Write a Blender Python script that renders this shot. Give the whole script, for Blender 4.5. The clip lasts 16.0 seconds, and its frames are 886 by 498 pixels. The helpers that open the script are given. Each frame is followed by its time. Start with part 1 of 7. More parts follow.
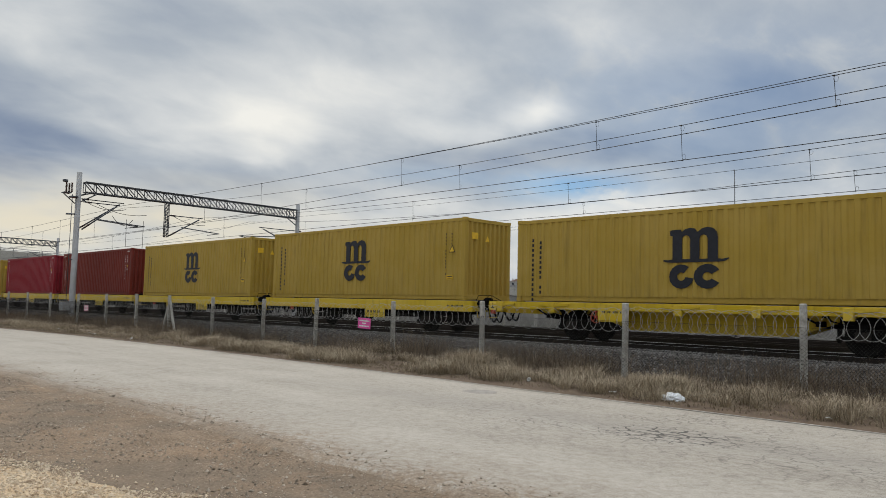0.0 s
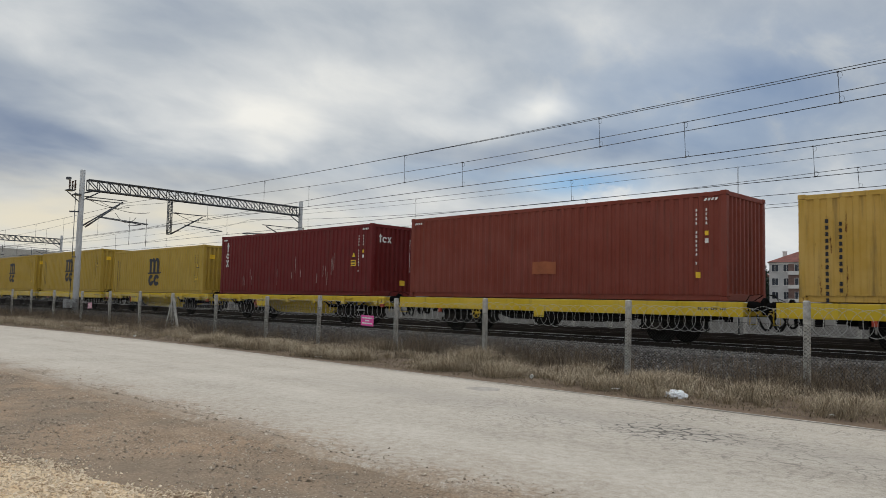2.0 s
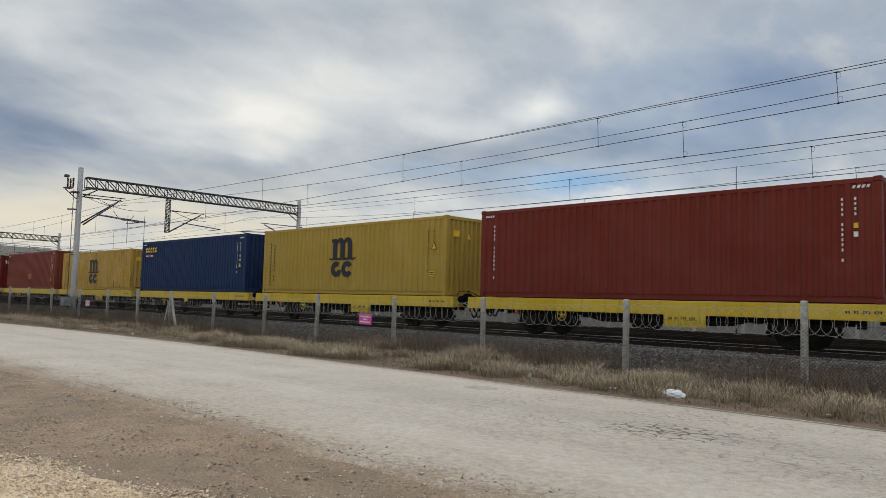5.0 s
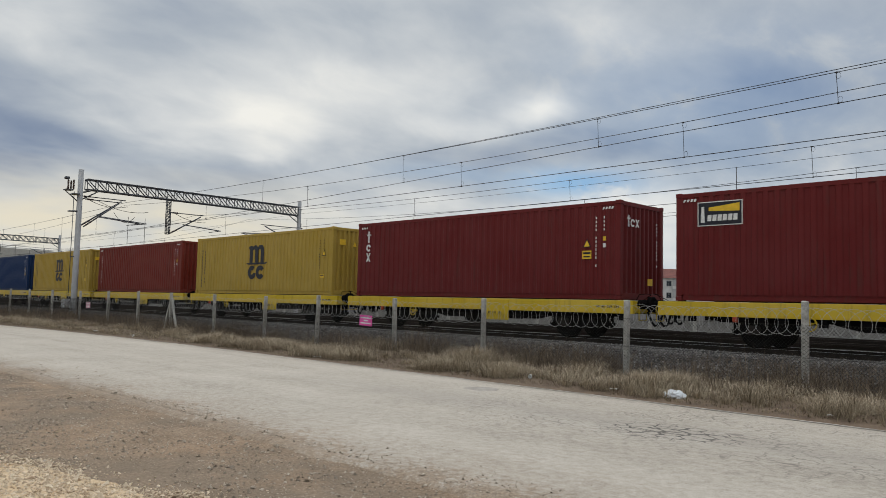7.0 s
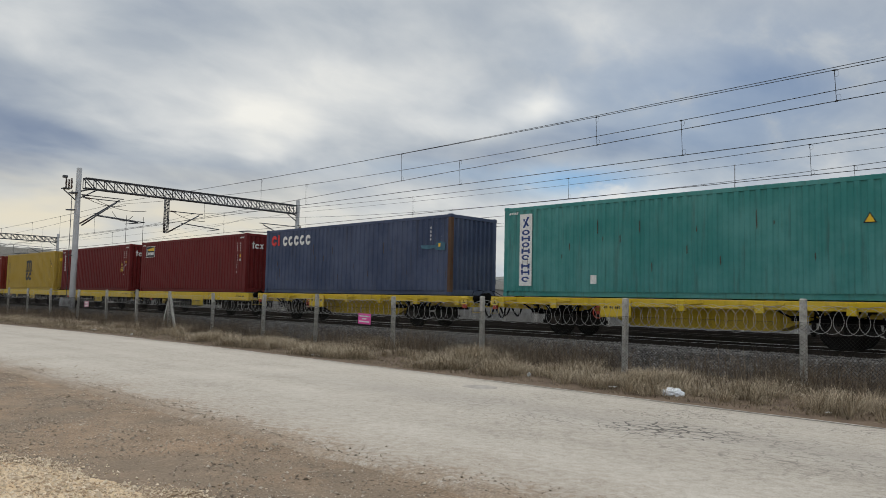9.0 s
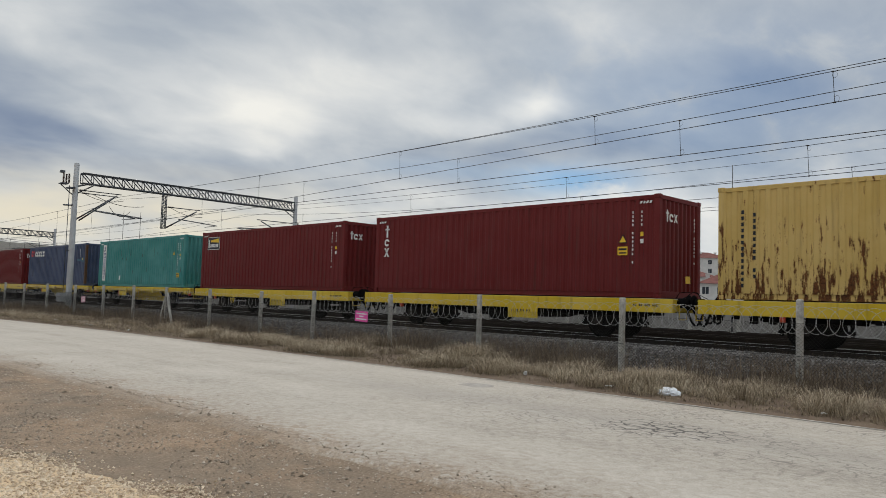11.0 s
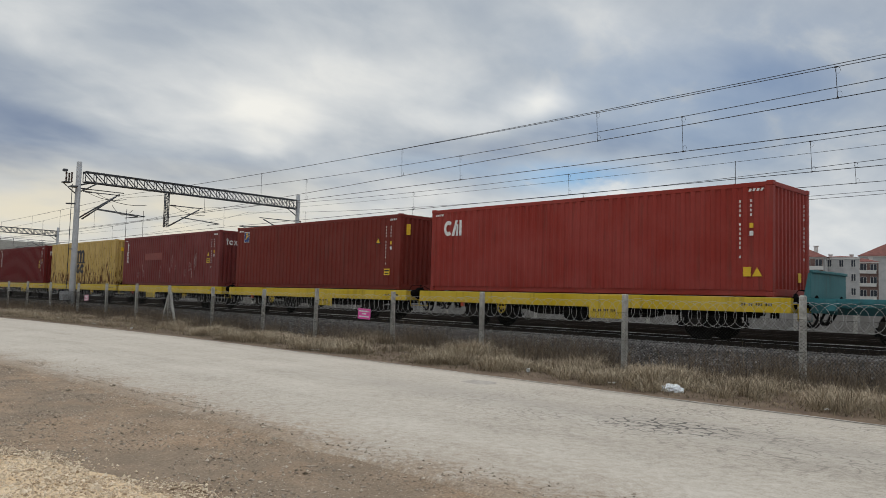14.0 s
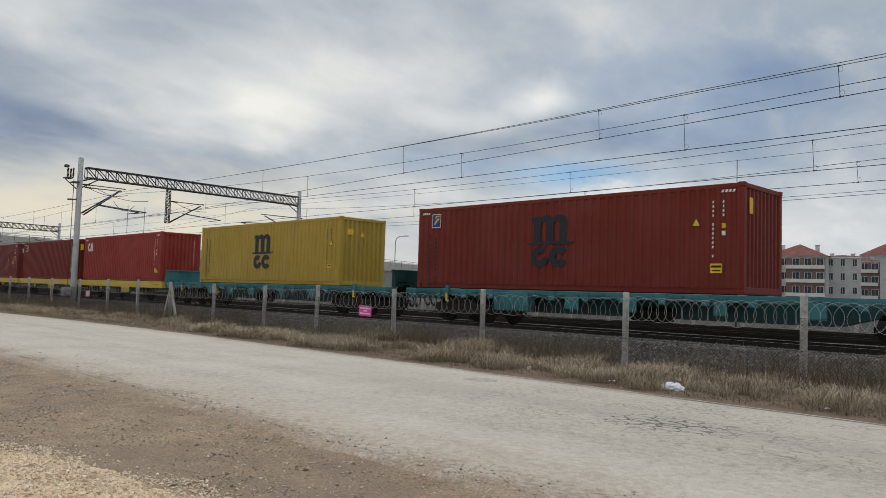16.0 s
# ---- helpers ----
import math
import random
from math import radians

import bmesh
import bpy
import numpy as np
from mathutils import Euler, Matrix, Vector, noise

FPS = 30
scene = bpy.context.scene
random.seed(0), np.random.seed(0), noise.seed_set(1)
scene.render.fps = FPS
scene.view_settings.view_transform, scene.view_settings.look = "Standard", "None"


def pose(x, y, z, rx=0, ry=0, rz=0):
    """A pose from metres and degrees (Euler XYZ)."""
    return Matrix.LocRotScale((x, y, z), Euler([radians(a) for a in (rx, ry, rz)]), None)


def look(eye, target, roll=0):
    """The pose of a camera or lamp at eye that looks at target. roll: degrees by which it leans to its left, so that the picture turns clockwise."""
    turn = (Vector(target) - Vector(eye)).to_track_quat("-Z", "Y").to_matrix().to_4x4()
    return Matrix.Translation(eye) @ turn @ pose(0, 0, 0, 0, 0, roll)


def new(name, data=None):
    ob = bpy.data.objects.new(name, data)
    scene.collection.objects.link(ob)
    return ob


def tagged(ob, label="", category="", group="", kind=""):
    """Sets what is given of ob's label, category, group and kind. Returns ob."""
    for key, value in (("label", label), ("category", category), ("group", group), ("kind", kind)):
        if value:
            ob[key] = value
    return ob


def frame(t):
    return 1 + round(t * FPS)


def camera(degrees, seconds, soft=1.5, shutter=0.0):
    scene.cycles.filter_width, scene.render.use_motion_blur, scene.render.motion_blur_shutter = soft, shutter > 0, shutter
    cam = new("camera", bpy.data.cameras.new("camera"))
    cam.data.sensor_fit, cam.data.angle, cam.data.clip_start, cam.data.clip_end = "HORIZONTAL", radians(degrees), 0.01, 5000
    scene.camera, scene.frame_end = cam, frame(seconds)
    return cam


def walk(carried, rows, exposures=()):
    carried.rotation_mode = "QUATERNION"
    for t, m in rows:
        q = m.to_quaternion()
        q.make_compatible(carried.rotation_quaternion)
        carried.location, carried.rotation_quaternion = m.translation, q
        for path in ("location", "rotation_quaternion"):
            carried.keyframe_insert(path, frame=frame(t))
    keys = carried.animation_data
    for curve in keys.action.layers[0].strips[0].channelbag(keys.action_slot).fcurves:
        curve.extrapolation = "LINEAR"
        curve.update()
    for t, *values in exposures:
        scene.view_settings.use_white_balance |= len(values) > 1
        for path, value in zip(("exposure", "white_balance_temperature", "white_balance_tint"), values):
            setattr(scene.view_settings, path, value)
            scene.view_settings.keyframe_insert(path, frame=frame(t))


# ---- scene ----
def path_rows():
    """seconds, turn to the left of the track's normal, tilt up, lean, in degrees"""
    table = (
        (0, 45.444, 4.323, 1.370),
        (0.5, 45.495, 4.253, 1.397),
        (1, 45.511, 4.213, 1.297),
        (1.5, 45.570, 4.165, 1.295),
        (2, 45.657, 4.106, 1.335),
        (2.5, 45.692, 4.054, 1.395),
        (3, 45.683, 4.012, 1.470),
        (3.5, 45.606, 3.973, 1.554),
        (4, 45.536, 3.986, 1.526),
        (6.5, 45.554, 4.091, 1.474),
        (7, 45.554, 4.105, 1.383),
        (7.5, 45.553, 4.062, 1.325),
        (8, 45.519, 4.057, 1.278),
        (8.5, 45.465, 4.005, 1.249),
        (9, 45.440, 3.975, 1.300),
        (11.5, 45.226, 3.810, 1.763),
        (12, 45.216, 3.786, 1.694),
        (12.5, 45.251, 3.743, 1.623),
        (13, 45.310, 3.697, 1.559),
        (13.5, 45.377, 3.672, 1.476),
        (14, 45.430, 3.619, 1.548),
        (14.5, 45.489, 3.561, 1.569),
        (15, 45.515, 3.508, 1.654),
        (15.5, 45.522, 3.460, 1.692),
        (16, 45.513, 3.417, 1.807),
    )
    eye = Vector((0.0, 0.0, 1.6))
    rows = []
    for t, turn, tilt, lean in table:
        a, b = radians(turn), radians(tilt)
        way = Vector((-math.sin(a) * math.cos(b), math.cos(a) * math.cos(b), math.sin(b)))
        rows.append((t, look(eye, eye + way * 10, lean)))
    return rows


cam = camera(61.11, 16.0, soft=0.6, shutter=0.04)
walk(cam, path_rows())

# ---- light ----
SUN_WAY = Vector((-0.72, 0.40, 0.57)).normalized()   # towards the sun, behind the clouds


def node(nt, kind, inputs=None, operation="", use_clamp=False, data_type="", blend_type="", feature=""):
    n = nt.nodes.new(kind)
    if operation:
        n.operation = operation
    if use_clamp:
        n.use_clamp = True
    if data_type:
        n.data_type = data_type
    if blend_type:
        n.blend_type = blend_type
    if feature:
        n.feature = feature
    for k, v in (inputs or {}).items():
        if isinstance(v, bpy.types.NodeSocket):
            nt.links.new(v, n.inputs[k])
        else:
            n.inputs[k].default_value = v
    return n


def calc(nt, op, a, b=0.0, c=0.0, clamp=False):
    return node(nt, "ShaderNodeMath", {0: a, 1: b, 2: c}, operation=op, use_clamp=clamp).outputs[0]


def ramp(nt, fac, stops, smooth=True):
    r = node(nt, "ShaderNodeValToRGB", {0: fac})
    r.color_ramp.interpolation = "EASE" if smooth else "LINEAR"
    el = r.color_ramp.elements
    while len(el) < len(stops):
        el.new(0.5)
    for e, (p, c) in zip(el, stops):
        e.position, e.color = p, (*c, 1) if len(c) == 3 else c
    return r.outputs[0]


def mix(nt, fac, a, b, mode="MIX"):
    m = node(nt, "ShaderNodeMix", data_type="RGBA", blend_type=mode)
    for s, v in ((m.inputs[0], fac), (m.inputs[6], a), (m.inputs[7], b)):
        if isinstance(v, bpy.types.NodeSocket):
            nt.links.new(v, s)
        else:
            s.default_value = v if not isinstance(v, tuple) else (*v[:3], 1)
    return m.outputs[2]


def noise_tex(nt, vec, scale, detail=4.0, rough=0.55, distort=0.0):
    return node(nt, "ShaderNodeTexNoise", {"Vector": vec, "Scale": scale, "Detail": detail, "Roughness": rough, "Distortion": distort}).outputs[0]


def make_world():
    world = bpy.data.worlds.new("overcast_sky")
    scene.world = world
    world.use_nodes = True
    nt = world.node_tree
    nt.nodes.clear()
    elev = math.asin(SUN_WAY.z)
    sky = node(nt, "ShaderNodeTexSky")
    sky.sky_type, sky.sun_disc, sky.sun_elevation, sky.sun_rotation = "NISHITA", False, elev, math.atan2(SUN_WAY.x, SUN_WAY.y)
    sky.air_density, sky.dust_density = 1.0, 1.5
    d = node(nt, "ShaderNodeTexCoord").outputs["Generated"]
    xyz = node(nt, "ShaderNodeSeparateXYZ", {0: d})
    x, y, z = xyz.outputs
    up = calc(nt, "ADD", calc(nt, "MAXIMUM", z, 0.0), 0.27)
    px, py = calc(nt, "DIVIDE", x, up), calc(nt, "DIVIDE", y, up)
    # cloud layer seen from below, drawn out along the wind
    plane = node(nt, "ShaderNodeCombineXYZ", {0: px, 1: py, 2: 0.0}).outputs[0]
    turned = node(nt, "ShaderNodeMapping", {"Vector": plane, "Location": CLOUD_SHIFT, "Rotation": (0, 0, radians(38)), "Scale": (1.25, 0.9, 1.0)}).outputs[0]
    mid = noise_tex(nt, turned, 1.5, 4.0, 0.5, 0.3)
    fine = noise_tex(nt, turned, 5.0, 6.0, 0.55, 0.3)
    # the directions, stirred, for the large banks and gaps of the cloud
    stir = node(nt, "ShaderNodeTexNoise", {"Vector": turned, "Scale": 1.8, "Detail": 4.0, "Roughness": 0.5}).outputs[1]
    moved = node(nt, "ShaderNodeVectorMath", {0: node(nt, "ShaderNodeVectorMath", {0: stir, 1: (0.5, 0.5, 0.5)}, operation="SUBTRACT").outputs[0], 1: (0.2, 0.2, 0.11)}, operation="MULTIPLY").outputs[0]
    way = node(nt, "ShaderNodeVectorMath", {0: d, 1: moved}, operation="ADD").outputs[0]

    small = node(nt, "ShaderNodeVectorMath", {0: moved, 1: (0.3, 0.3, 0.3)}, operation="MULTIPLY").outputs[0]
    calm = node(nt, "ShaderNodeVectorMath", {0: d, 1: small}, operation="ADD").outputs[0]

    def bank(at, wide, high, way=way):
        """1 at the middle of a cloud bank, 0 outside; wide and high in radians"""
        c = Vector(at).normalized()
        side = c.cross(Vector((0, 0, 1))).normalized()
        up_ = side.cross(c)
        u = node(nt, "ShaderNodeVectorMath", {0: way, 1: tuple(side)}, operation="DOT_PRODUCT").outputs["Value"]
        v = node(nt, "ShaderNodeVectorMath", {0: way, 1: tuple(up_)}, operation="DOT_PRODUCT").outputs["Value"]
        front = calc(nt, "GREATER_THAN", node(nt, "ShaderNodeVectorMath", {0: way, 1: tuple(c)}, operation="DOT_PRODUCT").outputs["Value"], 0.0)
        u, v = calc(nt, "DIVIDE", u, wide), calc(nt, "DIVIDE", v, high)
        r = calc(nt, "ADD", calc(nt, "MULTIPLY", u, u), calc(nt, "MULTIPLY", v, v))
        return calc(nt, "MULTIPLY", calc(nt, "POWER", 2.718, calc(nt, "MULTIPLY", r, -1.0)), front)

    dens = calc(nt, "ADD", calc(nt, "MULTIPLY", mid, 0.30), calc(nt, "MULTIPLY_ADD", fine, 0.17, 0.235))
    for at, wide, high, k in CLOUD_BANKS:
        dens = calc(nt, "MULTIPLY_ADD", bank(at, wide, high), k, dens)
    shade = ramp(nt, dens, [(0.29, (0.88, 0.87, 0.82)), (0.39, (0.67, 0.69, 0.695)), (0.50, (0.44, 0.485, 0.535)), (0.61, (0.26, 0.315, 0.41)), (0.72, (0.17, 0.225, 0.34))], False)
    # an overcast sky is brightest overhead
    high_up = calc(nt, "MULTIPLY", calc(nt, "SUBTRACT", z, 0.5), 2.2, clamp=True)
    bright = calc(nt, "MULTIPLY_ADD", high_up, ZENITH, 1.0)
    lit = mix(nt, 1.0, shade, node(nt, "ShaderNodeCombineColor", {0: bright, 1: bright, 2: bright}).outputs[0], "MULTIPLY")
    toward = node(nt, "ShaderNodeVectorMath", {0: d, 1: (-0.955, 0.285, 0.07)}, operation="DOT_PRODUCT").outputs["Value"]
    low = calc(nt, "SUBTRACT", 1.0, calc(nt, "DIVIDE", calc(nt, "MAXIMUM", z, 0.0), 0.26), clamp=True)
    near_low = calc(nt, "SUBTRACT", 1.0, calc(nt, "DIVIDE", calc(nt, "MAXIMUM", z, 0.0), 0.165), clamp=True)
    warm = calc(nt, "MULTIPLY", near_low, calc(nt, "POWER", calc(nt, "MAXIMUM", toward, 0.0), 10.0))
    lit = mix(nt, calc(nt, "MULTIPLY", calc(nt, "MULTIPLY", warm, 2.4), ramp(nt, mid, [(0.40, (1, 1, 1)), (0.62, (0.3, 0.3, 0.3))]), clamp=True), lit, (0.80, 0.72, 0.54))
    haze = calc(nt, "MULTIPLY", calc(nt, "POWER", near_low, 1.5), 0.6, clamp=True)
    lit = mix(nt, haze, lit, (0.66, 0.71, 0.75))
    gap = calc(nt, "ADD", bank((-0.572, 0.803, 0.157), 0.085, 0.017, calm), calc(nt, "MULTIPLY", bank((-0.70, 0.69, 0.172), 0.10, 0.014, calm), 0.2))
    gap = calc(nt, "MULTIPLY_ADD", bank((-0.377, 0.890, 0.257), 0.22, 0.10), 0.34, gap)
    gap = calc(nt, "MULTIPLY", gap, ramp(nt, fine, [(0.30, (0.25, 0.25, 0.25)), (0.5, (1, 1, 1))]))
    cover = calc(nt, "SUBTRACT", 1.0, calc(nt, "MULTIPLY", gap, 1.0, clamp=True))
    bg_sky = node(nt, "ShaderNodeBackground", {"Color": mix(nt, 1.0, sky.outputs[0], (0.55, 0.85, 1.2), "MULTIPLY"), "Strength": 0.06})
    bg_cloud = node(nt, "ShaderNodeBackground", {"Color": lit, "Strength": CLOUD_STRENGTH})
    both = node(nt, "ShaderNodeMixShader", {0: cover, 1: bg_sky.outputs[0], 2: bg_cloud.outputs[0]})
    out = node(nt, "ShaderNodeOutputWorld")
    nt.links.new(both.outputs[0], out.inputs[0])


CLOUD_SHIFT = (0.3, 0.9, 0.0)
CLOUD_STRENGTH = 1.0
ZENITH = 1.3
# middle of the bank, its half width and height, thicker (+) or thinner (-)
CLOUD_BANKS = (
    ((-0.835, 0.50, 0.225), 0.11, 0.035, -0.10), ((-0.775, 0.565, 0.28), 0.11, 0.045, -0.09), ((-0.88, 0.41, 0.265), 0.10, 0.03, -0.07), ((-0.857, 0.475, 0.20), 0.05, 0.012, -0.05),
    ((-0.94, 0.30, 0.165), 0.15, 0.026, 0.10), ((-0.955, 0.24, 0.20), 0.10, 0.05, 0.10), ((-0.95, 0.22, 0.28), 0.12, 0.06, 0.05), ((-0.86, 0.46, 0.165), 0.10, 0.02, 0.08),
    ((-0.67, 0.715, 0.20), 0.12, 0.035, 0.08), ((-0.585, 0.771, 0.257), 0.05, 0.03, -0.12), ((-0.52, 0.82, 0.20), 0.14, 0.03, 0.06),
    ((-0.387, 0.861, 0.33), 0.15, 0.07, 0.05), ((-0.317, 0.933, 0.22), 0.14, 0.05, 0.07), ((-0.955, 0.28, 0.095), 0.16, 0.03, -0.05), ((-0.66, 0.74, 0.125), 0.30, 0.018, -0.08),
    ((-0.74, 0.62, 0.33), 0.10, 0.05, 0.05), ((-0.90, 0.28, 0.36), 0.16, 0.05, 0.03), ((-0.60, 0.72, 0.33), 0.14, 0.04, -0.03),
    ((-0.414, 0.906, 0.095), 0.166, 0.041, -0.12), ((-0.903, 0.399, 0.162), 0.083, 0.020, -0.07), ((-0.846, 0.504, 0.172), 0.045, 0.023, 0.05), ((-0.925, 0.369, 0.091), 0.166, 0.034, 0.04), ((-0.538, 0.832, 0.139), 0.060, 0.019, -0.05),
    ((-0.920, 0.248, 0.305), 0.083, 0.045, -0.09), ((-0.891, 0.317, 0.324), 0.068, 0.038, -0.06), ((-0.914, 0.338, 0.224), 0.083, 0.038, -0.04), ((-0.846, 0.481, 0.230), 0.045, 0.019, -0.06), ((-0.860, 0.400, 0.318), 0.090, 0.045, 0.03),
    ((-0.949, 0.263, 0.175), 0.068, 0.023, 0.06), ((-0.703, 0.619, 0.351), 0.068, 0.038, -0.06), ((-0.792, 0.574, 0.206), 0.045, 0.019, 0.04), ((-0.657, 0.721, 0.223), 0.083, 0.021, -0.09), ((-0.587, 0.774, 0.237), 0.060, 0.026, -0.10),
    ((-0.581, 0.773, 0.254), 0.034, 0.014, -0.05), ((-0.492, 0.797, 0.351), 0.060, 0.038, -0.05), ((-0.399, 0.876, 0.272), 0.098, 0.034, 0.06), ((-0.342, 0.903, 0.260), 0.075, 0.030, 0.05), ((-0.616, 0.722, 0.316), 0.045, 0.038, 0.03),
)
make_world()
sun = new("sun", bpy.data.lights.new("sun", "SUN"))
sun.data.energy, sun.data.angle, sun.data.color = 1.1, radians(30), (1.0, 0.95, 0.88)
sun.matrix_world = look((0, 0, 60), Vector((0, 0, 60)) - SUN_WAY)
scene.view_settings.exposure = 0.0


# ---- materials ----
def material(name, build, rough=0.6, metal=0.0):
    m = bpy.data.materials.new(name)
    m.use_nodes = True
    nt = m.node_tree
    b = nt.nodes["Principled BSDF"]
    b.inputs["Roughness"].default_value, b.inputs["Metallic"].default_value = rough, metal
    build(nt, b)
    return m


def bump(nt, b, height, strength=0.4, dist=0.01):
    n = node(nt, "ShaderNodeBump", {"Height": height, "Strength": strength, "Distance": dist})
    nt.links.new(n.outputs[0], b.inputs["Normal"])


def obj_xyz(nt):
    c = node(nt, "ShaderNodeTexCoord").outputs["Object"]
    return c, node(nt, "ShaderNodeSeparateXYZ", {0: c}).outputs


def per_thing(nt, scale=37.0):
    """object coordinates moved apart at random from thing to thing"""
    c = node(nt, "ShaderNodeTexCoord").outputs["Object"]
    r = node(nt, "ShaderNodeObjectInfo").outputs["Random"]
    off = node(nt, "ShaderNodeCombineXYZ", {0: calc(nt, "MULTIPLY", r, scale), 1: calc(nt, "MULTIPLY", r, scale * 0.61), 2: calc(nt, "MULTIPLY", r, scale * 0.37)}).outputs[0]
    return node(nt, "ShaderNodeVectorMath", {0: c, 1: off}, operation="ADD").outputs[0]


def plain(name, color, rough=0.6, metal=0.0, vary=0.25, scale=6.0, relief=0.15, spec=0.3):
    def build(nt, b):
        c = per_thing(nt)
        n1, n2 = noise_tex(nt, c, scale, 5), noise_tex(nt, c, scale * 9, 3)
        f = calc(nt, "ADD", calc(nt, "MULTIPLY", n1, 0.7), calc(nt, "MULTIPLY", n2, 0.3))
        lo, hi = tuple(v * (1 - vary) for v in color), tuple(min(1, v * (1 + vary)) for v in color)
        nt.links.new(ramp(nt, f, [(0.3, lo), (0.7, hi)]), b.inputs["Base Color"])
        b.inputs["Specular IOR Level"].default_value = spec
        bump(nt, b, n2, relief, 0.004)
    return material(name, build, rough, metal)


def container_paint(name, color, rust=0.15, fade=0.12, dirt=0.3, rough=0.5, low_rust=0.0):
    """weathered enamel on steel: faded blotches, rain streaks down the panels, rust where it is scratched"""
    def build(nt, b):
        c = per_thing(nt)
        xyz = node(nt, "ShaderNodeSeparateXYZ", {0: c}).outputs
        blot = noise_tex(nt, c, 0.7, 5, 0.6)
        grain = noise_tex(nt, c, 26.0, 3, 0.6)
        streak_at = node(nt, "ShaderNodeMapping", {"Vector": c, "Scale": (7.0, 7.0, 0.5)}).outputs[0]
        streak = noise_tex(nt, streak_at, 1.0, 5, 0.65)
        lo = tuple(v * (1 - fade) for v in color)
        hi = tuple(v + (sum(color) / 3 * 1.1 + 0.03 - v) * fade + v * fade * 0.6 for v in color)
        base = ramp(nt, blot, [(0.3, lo), (0.7, hi)])
        base = mix(nt, calc(nt, "MULTIPLY", ramp(nt, streak, [(0.5, (0, 0, 0)), (0.72, (1, 1, 1))]), dirt), base, (0.06, 0.05, 0.04))
        spots = noise_tex(nt, node(nt, "ShaderNodeMapping", {"Vector": c, "Scale": (6.5, 6.5, 1.0)}).outputs[0], 1.3, 8, 0.68)
        depth = calc(nt, "SUBTRACT", 1.0, calc(nt, "DIVIDE", node(nt, "ShaderNodeSeparateXYZ", {0: node(nt, "ShaderNodeTexCoord").outputs["Object"]}).outputs[2], 2.2), clamp=True)
        spots = calc(nt, "MULTIPLY_ADD", depth, low_rust, spots)
        rustm = ramp(nt, calc(nt, "MULTIPLY_ADD", grain, 0.12, spots), [(0.80 - rust * 0.3, (0, 0, 0)), (0.84 - rust * 0.28, (1, 1, 1))])
        rcol = ramp(nt, grain, [(0.3, (0.045, 0.02, 0.009)), (0.7, (0.16, 0.06, 0.02))])
        base = mix(nt, rustm, base, rcol)
        nt.links.new(base, b.inputs["Base Color"])
        nt.links.new(calc(nt, "MULTIPLY_ADD", blot, 0.25, rough - 0.12), b.inputs["Roughness"])
        b.inputs["Specular IOR Level"].default_value = 0.12
        bump(nt, b, calc(nt, "ADD", grain, calc(nt, "MULTIPLY", blot, 2.0)), 0.25, 0.006)
    return material(name, build, rough)


DIRT = [(0.36, (0.145, 0.099, 0.063)), (0.52, (0.268, 0.191, 0.127)), (0.66, (0.42, 0.325, 0.232))]


